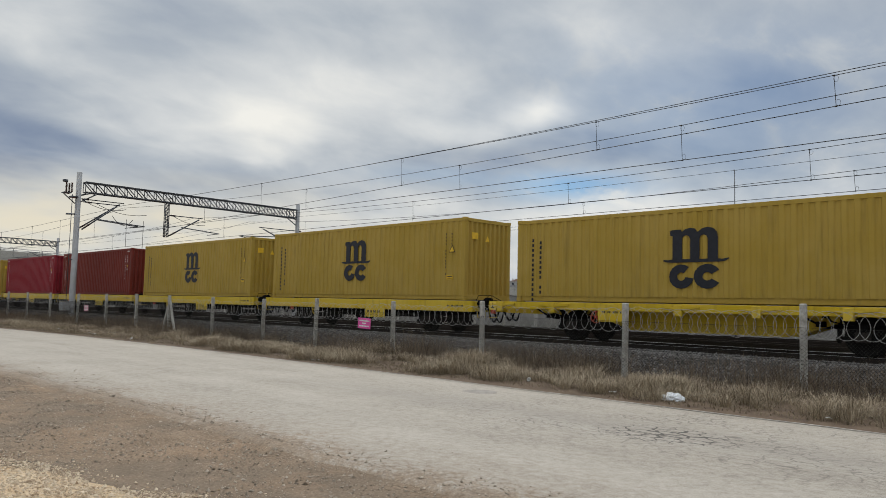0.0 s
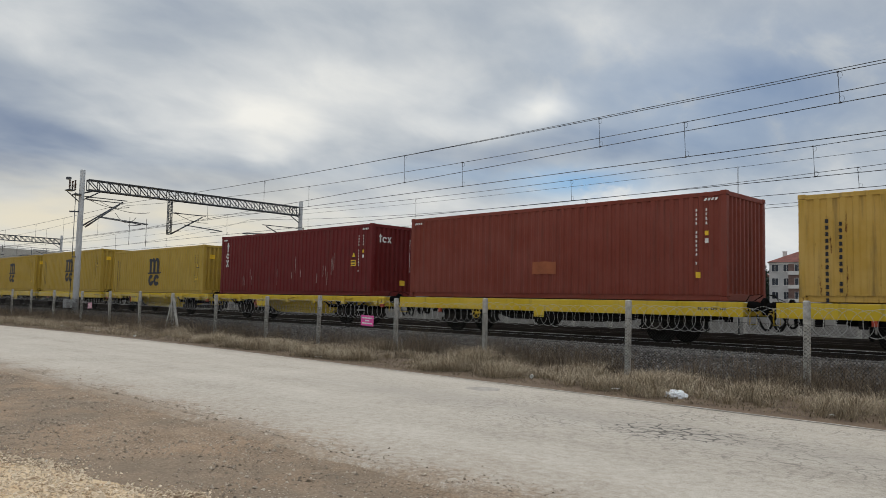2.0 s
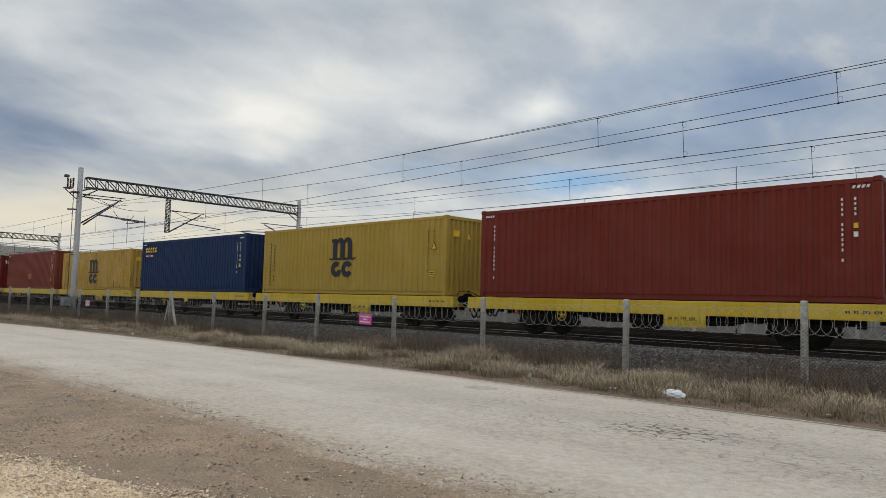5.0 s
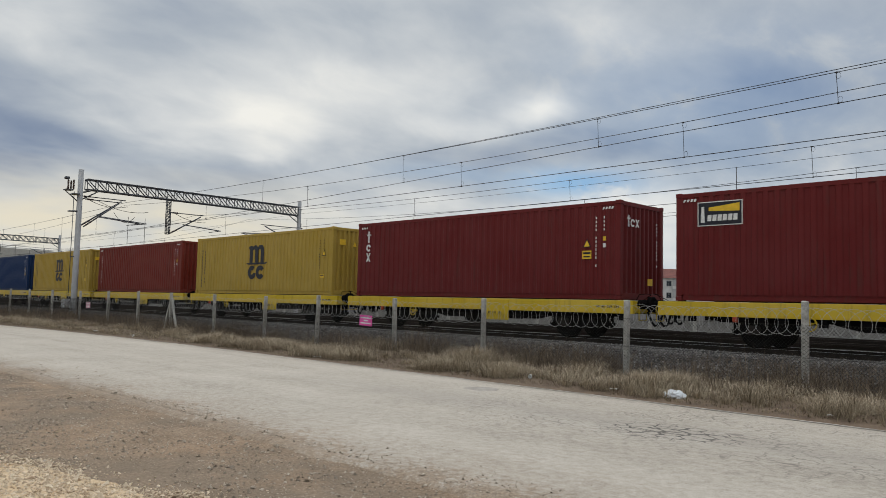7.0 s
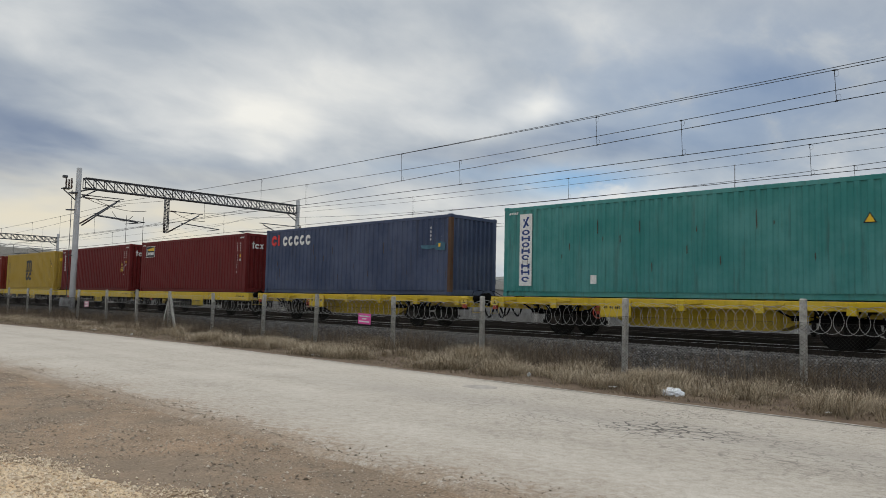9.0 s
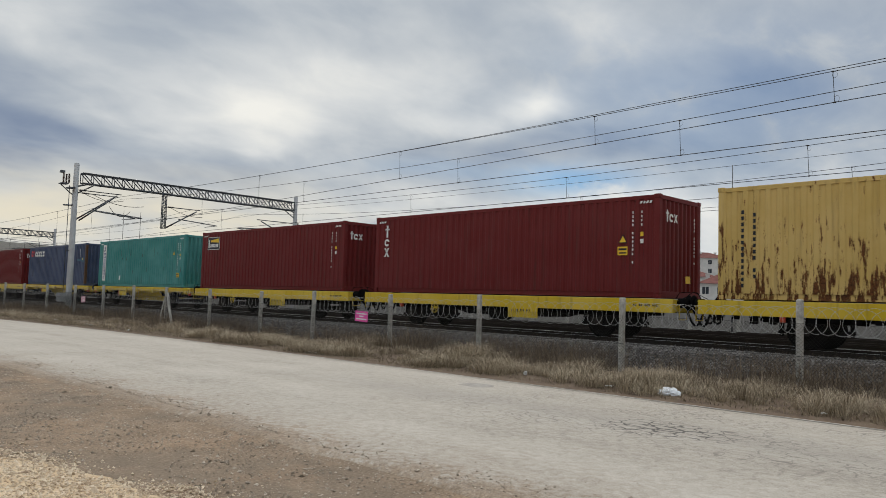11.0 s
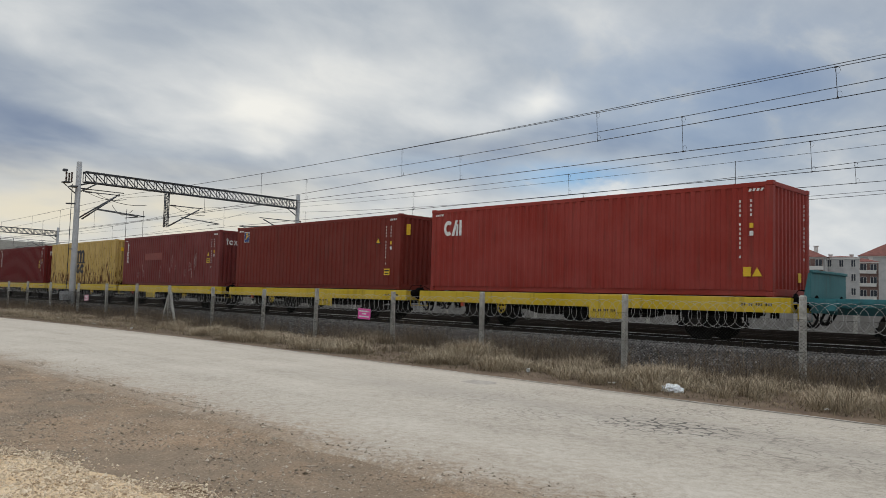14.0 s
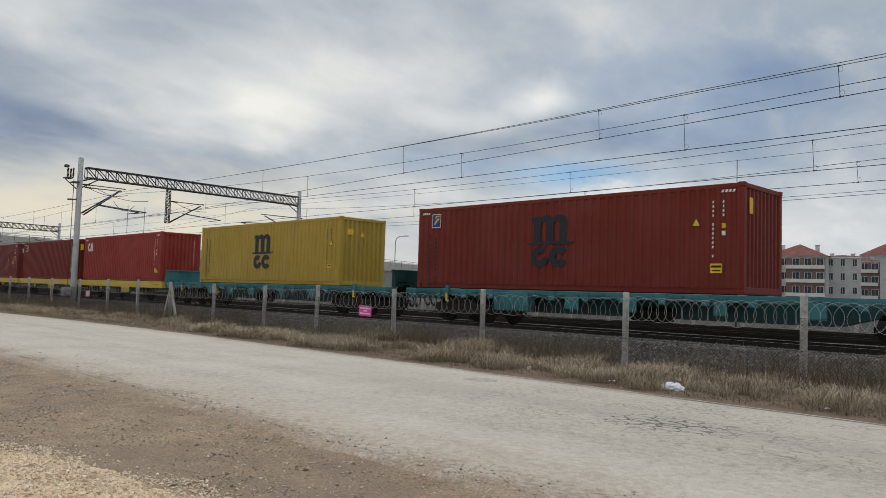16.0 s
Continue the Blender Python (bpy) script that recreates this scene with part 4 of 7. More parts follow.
def mark_yellow_line(c, h):
    o = mark(c, "emblem", 6.1, h - 1.44, label="large black arched emblem")
    o.scale = (1.27, 1, 1.11)
    mark(c, "column_long", 0.62, h - 0.72)
    mark(c, "column_short", 0.92, h - 0.80)
    mark(c, "code_black", LONG - 0.95, h - 0.6)
    mark(c, "code_blackshort", LONG - 0.66, h - 0.6)
    warning(c, LONG - 0.62, h - 1.2)
    mark(c, "notice", LONG - 0.86, 0.72, label="yellow warning notice").scale = (0.85, 1, 0.6)
    mark(c, "notice_bars", LONG - 0.86, 0.72, off=OUT - 0.004).scale = (0.85, 1, 0.6)
    end_mark(c, "notice", 0.35, h - 0.75, size=0.9)
    end_mark(c, "triangle", 1.15, h - 0.8, size=0.8)


def mark_stack(c, h):
    mark(c, "stack", 0.55, h - 0.35, label="white stacked round marks")
    mark_codes(c, h)
    end_mark(c, "row3", 0.35, h - 0.75, label="white round marks")
    end_mark(c, "notice", 1.5, 0.45, size=0.8)
    end_mark(c, "code_white", 2.0, h - 0.6, size=0.9)


# ---- the train: colours and marks of each load, front to back ----
YELLOW = container_paint("ochre_yellow_container_paint", (0.42, 0.287, 0.05), 0.05, 0.07, 0.22)
YELLOW_OLD = container_paint("faded_rusting_yellow_paint", (0.52, 0.325, 0.06), 0.36, 0.14, 0.5, low_rust=0.04)
YELLOW_RUST = container_paint("pale_yellow_paint_eaten_by_rust", (0.57, 0.395, 0.125), 0.42, 0.10, 0.3, low_rust=0.16)
MAROON = container_paint("maroon_container_paint", (0.138, 0.016, 0.016), 0.05, 0.09, 0.3)
MAROON_DUSTY = container_paint("dusty_maroon_container_paint", (0.185, 0.037, 0.034), 0.07, 0.16, 0.35)
OXIDE = container_paint("red_oxide_container_paint", (0.175, 0.027, 0.018), 0.06, 0.10, 0.3)
OXIDE_BROWN = container_paint("weathered_brown_oxide_paint", (0.205, 0.046, 0.030), 0.06, 0.12, 0.3)
BRIGHT_RED = container_paint("bright_red_container_paint", (0.30, 0.038, 0.028), 0.08, 0.12, 0.3)
CRIMSON = container_paint("crimson_container_paint", (0.26, 0.02, 0.03), 0.05, 0.12, 0.25)
NAVY = container_paint("navy_blue_container_paint", (0.009, 0.031, 0.100), 0.05, 0.10, 0.15)
SLATE = container_paint("faded_slate_blue_paint", (0.060, 0.082, 0.150), 0.16, 0.22, 0.3)
SEA_GREEN = container_paint("sea_green_container_paint", (0.05, 0.255, 0.24), 0.12, 0.2, 0.35)

# load number: its mark along the track, paint, height, marks, wagon kind
HIGH, LOW = 2.896, 2.591
TRAIN = (
    (-6, -100.4, OXIDE, HIGH, "codes", "sill"), (-5, -86.3, YELLOW, HIGH, "yellow", "sill"),
    (-4, -72.1, CRIMSON, HIGH, "codes", "sill"), (-3, -58.0, OXIDE, HIGH, "codes", "sill"),
    (-2, -43.8, YELLOW, HIGH, "yellow", "sill"), (-1, -29.6, YELLOW, HIGH, "yellow", "sill"),
    (0, -15.07, YELLOW, LOW, "yellow", "belly"), (1, -0.97, MAROON, HIGH, "stack", "belly"),
    (2, 13.52, OXIDE_BROWN, HIGH, "patch", "sill"), (3, 27.48, YELLOW_OLD, LOW, "yellow", "sill"),
    (4, 41.33, NAVY, HIGH, "five", "sill"), (5, 55.15, YELLOW, HIGH, "yellow", "sill"),
    (6, 69.0, OXIDE, HIGH, "codes", "sill"), (7, 83.0, YELLOW, HIGH, "yellow", "sill"),
    (8, 96.88, MAROON, HIGH, "stack", "sill"), (9, 110.79, MAROON, HIGH, "plate", "sill"),
    (10, 124.78, SLATE, HIGH, "five_old", "belly"), (11, 139.43, SEA_GREEN, HIGH, "board", "belly"),
    (12, 153.55, MAROON, HIGH, "plate", "sill"), (13, 167.75, MAROON, HIGH, "stack", "sill"),
    (14, 181.6, YELLOW_RUST, HIGH, "yellow_rust", "sill"), (15, 195.17, MAROON_DUSTY, HIGH, "stack_old", "sill"),
    (16, 209.1, OXIDE, HIGH, "blue_plate", "sill"), (17, 222.98, BRIGHT_RED, HIGH, "slant", "sill"),
    (18, 240.11, YELLOW, HIGH, "yellow", "teal"), (19, 257.06, OXIDE, HIGH, "emblem_red", "teal"),
)
FACE_Y, DECK_Z = 18.70, 1.81
LABELS = {
    "yellow": "ochre yellow corrugated steel shipping container with black arched emblem",
    "yellow_rust": "pale yellow shipping container badly streaked with brown rust",
    "codes": "dull red corrugated steel shipping container with white codes",
    "stack": "maroon steel shipping container with white stacked round marks",
    "stack_old": "dusty maroon shipping container with scuffed and patched side",
    "patch": "red oxide shipping container with a faded orange patch",
    "five": "navy blue steel shipping container with yellow emblem",
    "five_old": "faded slate blue shipping container with rusty corner post",
    "plate": "maroon shipping container with dark plate and yellow beam emblem",
    "board": "sea green shipping container with white upright name board",
    "blue_plate": "red oxide shipping container with small blue plate",
    "slant": "bright red shipping container with white slanting emblem",
    "emblem_red": "red oxide shipping container with large dark arched emblem",
}


def add_marks(c, marks, h):
    if marks in ("yellow", "yellow_rust"):
        mark_yellow_line(c, h)
    elif marks in ("stack", "stack_old"):
        mark_stack(c, h)
        if c.matrix_basis.translation.x < 10 or marks == "stack_old":
            mark(c, "scratches", 0.0, 0.0, label="pale vertical scratches")
        if marks == "stack_old":
            mark(c, "ghost", 3.2, 1.45, label="paler repainted patch")
    elif marks == "patch":
        mark(c, "patch", 5.82, 0.76, label="faded orange patch")
        mark_codes(c, h, warn="")
        mark(c, "square", LONG - 0.85, 0.6)
    elif marks == "five":
        for i in range(5):
            mark(c, f"five_yellow{i}", 0.55, h - 0.68, label="yellow round emblem", size=1.05)
        mark(c, "tag_white", 0.6, h - 0.90)
        mark(c, "tag_red", 0.6, h - 0.90)
        mark_codes(c, h, warn="corner")
    elif marks == "five_old":
        mark(c, "two_red", 0.5, h - 0.79, size=1.6)
        for i in range(5):
            mark(c, f"five_white{i}", 1.4, h - 0.79, label="white round emblem", size=1.5)
        for o in c.children:
            if o.name.startswith("corner_post") and "near_rear" in o:
                o.material_slots[0].material = RUSTY
        mark(c, "smudge", LONG - 1.2, h - 1.3, label="pale blue overpainted patch")
        mark(c, "square", LONG - 0.62, h - 1.16, off=OUT - 0.004, size=0.8)
        mark(c, "code_short", LONG - 1.05, h - 0.5, size=1.2)
        tagged(mark(c, "rust_streaks", 0.2, 0.1), "brown rust stains", kind="stuff")
    elif marks == "plate":
        mark(c, "plate_black_edge", 0.66, h - 0.9, size=0.82)
        mark(c, "plate_black", 0.66, h - 0.9, off=OUT - 0.004, size=0.82)
        mark(c, "plate_beam", 0.66, h - 0.9, off=OUT - 0.008, size=0.82)
        mark(c, "plate_word", 0.66, h - 0.9, off=OUT - 0.008, size=0.82)
        mark_codes(c, h, warn="")
        end_mark(c, "row3", 0.3, h - 0.75)
    elif marks == "board":
        mark(c, "board_white", 0.68, 0.34, label="white upright name board")
        for i in range(4):
            mark(c, f"block_mark{i}", 0.68, 0.34, off=OUT - 0.004)
            mark(c, f"ring_mark{i}", 0.68, 0.34, off=OUT - 0.004)
        mark(c, "bird_mark", 0.68, 0.34, off=OUT - 0.004)
        mark_codes(c, h, warn="low")
        mark(c, "square_white", 3.4, 0.4, size=1.6)
        tagged(mark(c, "rust_streaks", 0.0, 0.3, label="dark streaks of rust"), "dark streaks of rust", kind="stuff")
    elif marks in ("blue_plate", "emblem_red"):
        s, x = (0.8, 0.73) if marks == "blue_plate" else (0.8, 0.75)
        for key, off in (("plate_frame", OUT), ("plate_blue", OUT - 0.004), ("plate_mark", OUT - 0.008)):
            mark(c, key, x, h - 0.72, off=off, size=s)
        mark_codes(c, h, warn="low")
        end_mark(c, "notice_tall", 0.3, h - 0.8)
        if marks == "emblem_red":
            mark(c, "emblem", 6.05, h - 1.42, label="large dark arched emblem").scale = (1.27, 1, 1.11)
            mark(c, "column_long", 0.62, h - 1.1)
            mark(c, "column_short", 0.92, h - 1.2)
    elif marks == "slant":
        mark(c, "three_white", 0.65, h - 0.97, label="white slanting emblem", size=1.35)
        mark_codes(c, h, warn="")
        mark(c, "square", LONG - 0.75, 0.5, size=1.5)
        mark(c, "triangle", LONG - 0.4, 0.5, size=0.9)
        end_mark(c, "code_white", 2.0, h - 0.5)
        end_mark(c, "square", 1.6, 0.4, size=1.5)
    else:
        mark_codes(c, h, warn="")
        mark(c, "code_white", 0.6, h - 0.6, size=1.2)


LOADS = {}


def make_loads():
    make_marks()
    bases = {h: container_base(h) for h in (HIGH, LOW)}
    spare = dict(bases)
    for k, s, paint, h, marks, kind in TRAIN:
        at = pose(s, FACE_Y, DECK_Z)
        if h in spare:
            c = spare.pop(h)
            for o in c.children:
                o.data.materials.append(paint)
            c.matrix_basis = at
        else:
            c = new("shipping_container")
            c.matrix_basis = at
            for o in bases[h].children:
                if o.name.split(".")[0] in STEEL_PARTS:
                    q = o.copy()
                    scene.collection.objects.link(q)
                    q.parent = c
        for o in c.children:
            o.material_slots[0].link = "OBJECT"
            o.material_slots[0].material = paint
        tagged(c, LABELS[marks], "shipping container", "containers on the train")
        add_marks(c, marks, h)
        LOADS[k] = c


# ---- flat wagons ----
def wheel_set():
    bm = bmesh.new()
    for s in (-1, 1):
        prof = [(0.09, 0.60), (0.12, 0.62), (0.36, 0.70), (0.40, 0.69), (0.49, 0.685), (0.49, 0.715), (0.46, 0.725), (0.455, 0.82), (0.40, 0.82), (0.37, 0.79), (0.14, 0.80), (0.13, 0.86), (0.09, 0.86)]
        lathe(bm, [(r, s * a) for r, a in prof], 24, "y")
        for i in range(4):   # brake disc bolts show the turn
            a = i * math.pi / 2
            box(bm, 0.25 * math.cos(a) - 0.03, 0.25 * math.cos(a) + 0.03, s * 0.78 - 0.02, s * 0.82, 0.25 * math.sin(a) - 0.03, 0.25 * math.sin(a) + 0.03)
    rod(bm, (0, -1.0, 0), (0, 1.0, 0), 0.085, 12)
    bmesh.ops.recalc_face_normals(bm, faces=bm.faces)
    me = bpy.data.meshes.new("wheelset")
    bm.to_mesh(me)
    bm.free()
    me.materials.append(WHEEL)
    return me


def bogie_meshes():
    side = bmesh.new()
    slab(side, [(-1.30, 0.42), (-1.25, 0.62), (-0.70, 0.66), (-0.5, 0.80), (0.5, 0.80), (0.70, 0.66), (1.25, 0.62), (1.30, 0.42), (1.05, 0.40), (0.75, 0.42), (0.5, 0.24), (-0.5, 0.24), (-0.75, 0.42), (-1.05, 0.40)], -0.05, 0.05)
    for x in (-0.9, 0.9):
        box(side, x - 0.16, x + 0.16, -0.14, 0.06, 0.32, 0.66, 0.03)
        rod(side, (x, -0.2, 0.46), (x, -0.1, 0.46), 0.12, 12)
        for dx in (-0.26, 0.26):
            rod(side, (x + dx, -0.07, 0.40), (x + dx, -0.07, 0.66), 0.07, 8)
    for x in (-0.22, 0, 0.22):
        rod(side, (x, -0.08, 0.30), (x, -0.08, 0.62), 0.085, 8)
    bol = boxed((-0.2, 0.2, -1.0, 1.0, 0.5, 0.85), bevel=0.03)
    brake = boxed((-0.025, 0.025, -0.8, 0.8, 0.3, 0.51))
    out = []
    for name, bm in (("side_frame", side), ("bolster", bol), ("brake_beam", brake)):
        me = bpy.data.meshes.new(name)
        bm.normal_update(); bm.to_mesh(me); bm.free()
        me.materials.append(BOGIE_IRON if name == "side_frame" else BLACK_IRON)
        out.append(me)
    return out


WHEELSETS = []


def add_bogie(wagon, x, meshes):
    frame_me, bol, brake, wheel = meshes
    bogie = part("bogie", bol, None, wagon, "grimy black two-axle bogie", pose(x, 0, RAIL_Z))
    for s in (-1, 1):
        part("side_frame", frame_me, None, bogie, at=pose(0, s * 1.02, 0, 0, 0, 0 if s < 0 else 180))
    for bx in (-1.4, -0.39, 0.39, 1.4):
        part("brake_beam", brake, None, bogie, at=pose(bx, 0, 0))
    for dx in (-0.9, 0.9):
        w = part("wheelset", wheel, None, bogie)
        w.matrix_parent_inverse = Matrix.Translation((dx, 0, 0.46))
        WHEELSETS.append(w)


def axle_meshes():
    """one sprung axle: leaf spring, guard plate, axle box, brake gear"""
    spring = bmesh.new()
    for i in range(6):
        half, z = 0.68 - 0.1 * i, 0.70 - 0.022 * i
        slab(spring, [(u * half, z + 0.10 * u * u) for u in (-1, -0.6, -0.2, 0.2, 0.6, 1)] + [(u * half, z + 0.018 + 0.10 * u * u) for u in (1, 0.6, 0.2, -0.2, -0.6, -1)], -0.06, 0.06)
    box(spring, -0.09, 0.09, -0.075, 0.075, 0.54, 0.76, 0.012)
    for s in (-1, 1):
        rod(spring, (s * 0.68, -0.02, 0.81), (s * 0.80, -0.02, 0.98), 0.03, 6)
        box(spring, s * 0.80 - 0.07, s * 0.80 + 0.07, -0.08, 0.06, 0.88, 1.06, 0.012)
    guard = bmesh.new()
    for s in (-1, 1):
        slab(guard, [(s * 0.17, 0.34), (s * 0.24, 0.34), (s * 0.30, 0.62), (s * 0.62, 1.04), (s * 0.44, 1.04), (s * 0.17, 0.70)], -0.012, 0.012)
    box(guard, -0.24, 0.24, -0.014, 0.014, 0.31, 0.345)
    axle_box = boxed((-0.15, 0.15, -0.13, 0.10, 0.34, 0.58), bevel=0.035)
    rod(axle_box, (0, -0.17, 0.46), (0, -0.12, 0.46), 0.095, 12)
    brake = bmesh.new()
    for s in (-1, 1):
        box(brake, -0.05, 0.05, s * 0.75 - 0.05, s * 0.75 + 0.05, 0.30, 0.66, 0.02)
        rod(brake, (0, s * 0.75, 0.6), (0.06, s * 0.72, 1.06), 0.03, 6)
    box(brake, -0.04, 0.04, -0.9, 0.9, 0.36, 0.46, 0.01)
    rig = boxed((-1.25, 1.25, -0.30, -0.24, 0.62, 0.74), (-1.05, -0.95, -0.95, 0.95, 0.66, 0.80), (0.95, 1.05, -0.95, 0.95, 0.66, 0.80), (-1.0, 1.0, 0.24, 0.30, 0.70, 0.95), bevel=0.01)
    rod(rig, (-1.5, -0.9, 0.98), (-0.95, -0.9, 0.70), 0.03, 6)
    rod(rig, (1.5, -0.9, 0.98), (0.95, -0.9, 0.70), 0.03, 6)
    out = []
    for name, bm in (("leaf_spring", spring), ("axle_guard", guard), ("axle_box", axle_box), ("brake_gear", brake), ("brake_rigging", rig)):
        me = bpy.data.meshes.new(name)
        bmesh.ops.recalc_face_normals(bm, faces=bm.faces)
        bm.to_mesh(me); bm.free()
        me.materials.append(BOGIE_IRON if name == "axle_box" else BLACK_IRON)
        out.append(me)
    return out


def add_axle(wagon, x, meshes, wheel):
    spring, guard, axle_box, brake, rig = meshes
    gear = part("running_gear", rig, None, wagon, "grimy black single axle on leaf springs", pose(x, 0, RAIL_Z))
    for s in (-1, 1):
        turn = 0 if s < 0 else 180
        part("leaf_spring", spring, None, gear, at=pose(0, s * 1.02, 0, 0, 0, turn))
        part("axle_guard", guard, None, gear, at=pose(0, s * 0.93, 0, 0, 0, turn))
        part("axle_box", axle_box, None, gear, at=pose(0, s * 1.02, 0, 0, 0, turn))
        part("brake_gear", brake, None, gear, at=pose(s * 0.58, 0, 0))
    w = part("wheelset", wheel, None, gear)
    w.matrix_parent_inverse = Matrix.Translation((0, 0, 0.46))
    WHEELSETS.append(w)


def hand_wheel(wagon, x, y, z, mat):
    bm = bmesh.new()
    n = 20
    tube(bm, [(0.165 * math.cos(2 * math.pi * i / n), 0, 0.165 * math.sin(2 * math.pi * i / n)) for i in range(n + 1)], 0.015, 6)
    for i in range(5):
        a = 2 * math.pi * i / 5 + 0.3
        rod(bm, (0, 0, 0), (0.165 * math.cos(a), 0, 0.165 * math.sin(a)), 0.012, 6)
    rod(bm, (0, -0.03, 0), (0, 0.2, 0), 0.04, 8)
    part("brake_wheel", bm, mat, wagon, "spoked brake handwheel", pose(x, y, z))


def buffer_gear(wagon, x, s, mats):
    """buffers, coupling and hoses at one end; s: outwards"""
    for y in (-0.875, 0.875):
        bm = bmesh.new()
        lathe(bm, [(0.13, 0.0), (0.13, 0.22 * s), (0.10, 0.23 * s), (0.10, 0.40 * s), (0.21, 0.42 * s), (0.225, 0.44 * s), (0.18, 0.47 * s)], 16, "x")
        bmesh.ops.recalc_face_normals(bm, faces=bm.faces)
        part("buffer", bm, BLACK_IRON, wagon, at=pose(x, y, 1.05 + RAIL_Z))
    bm = boxed((0.0, 0.08, -0.06, 0.06, -0.12, 0.06) if s > 0 else (-0.08, 0.0, -0.06, 0.06, -0.12, 0.06))
    for i in range(4):
        cx = s * (0.1 + 0.1 * i)
        tube(bm, [(cx + 0.07 * math.cos(a), 0.03 * math.sin(a) * (i % 2), -0.03 * i + 0.05 * math.sin(a)) for a in (2 * math.pi * k / 10 for k in range(11))], 0.022, 6)
    part("screw_coupling", bm, BLACK_IRON, wagon, at=pose(x, 0, 0.98 + RAIL_Z))
    for y, d in ((-0.45, 0.40), (0.4, 0.34)):
        bm = bmesh.new()
        tube(bm, [(s * (0.02 + 0.5 * u), 0.05 * math.sin(u * 3), -d * math.sin(math.pi * u) * (1.25 - 0.5 * u)) for u in (i / 12 for i in range(13))], 0.032, 6)
        part("brake_hose", bm, RUBBER, wagon, at=pose(x, y, 0.85 + RAIL_Z))
    bm = bmesh.new()
    tube(bm, [(0, -1.1, -0.1), (s * 0.12, -1.1, -0.1), (s * 0.12, -1.1, -0.5), (s * 0.12, -0.7, -0.5), (s * 0.12, -0.7, -0.1), (0, -0.7, -0.1)], 0.016, 6)
    part("shunter_step", bm, mats[1], wagon, at=pose(x, 0, 1.1 + RAIL_Z))
    bm = bmesh.new()
    tube(bm, [(0, -1.05, 0.0), (s * 0.1, -1.05, 0.16), (s * 0.3, -0.95, 0.18), (s * 0.3, -0.75, 0.16), (0.0, -0.65, 0.0)], 0.011, 6)
    part("grab_rail", bm, BLACK_IRON, wagon, at=pose(x, 0, 1.17 + RAIL_Z))


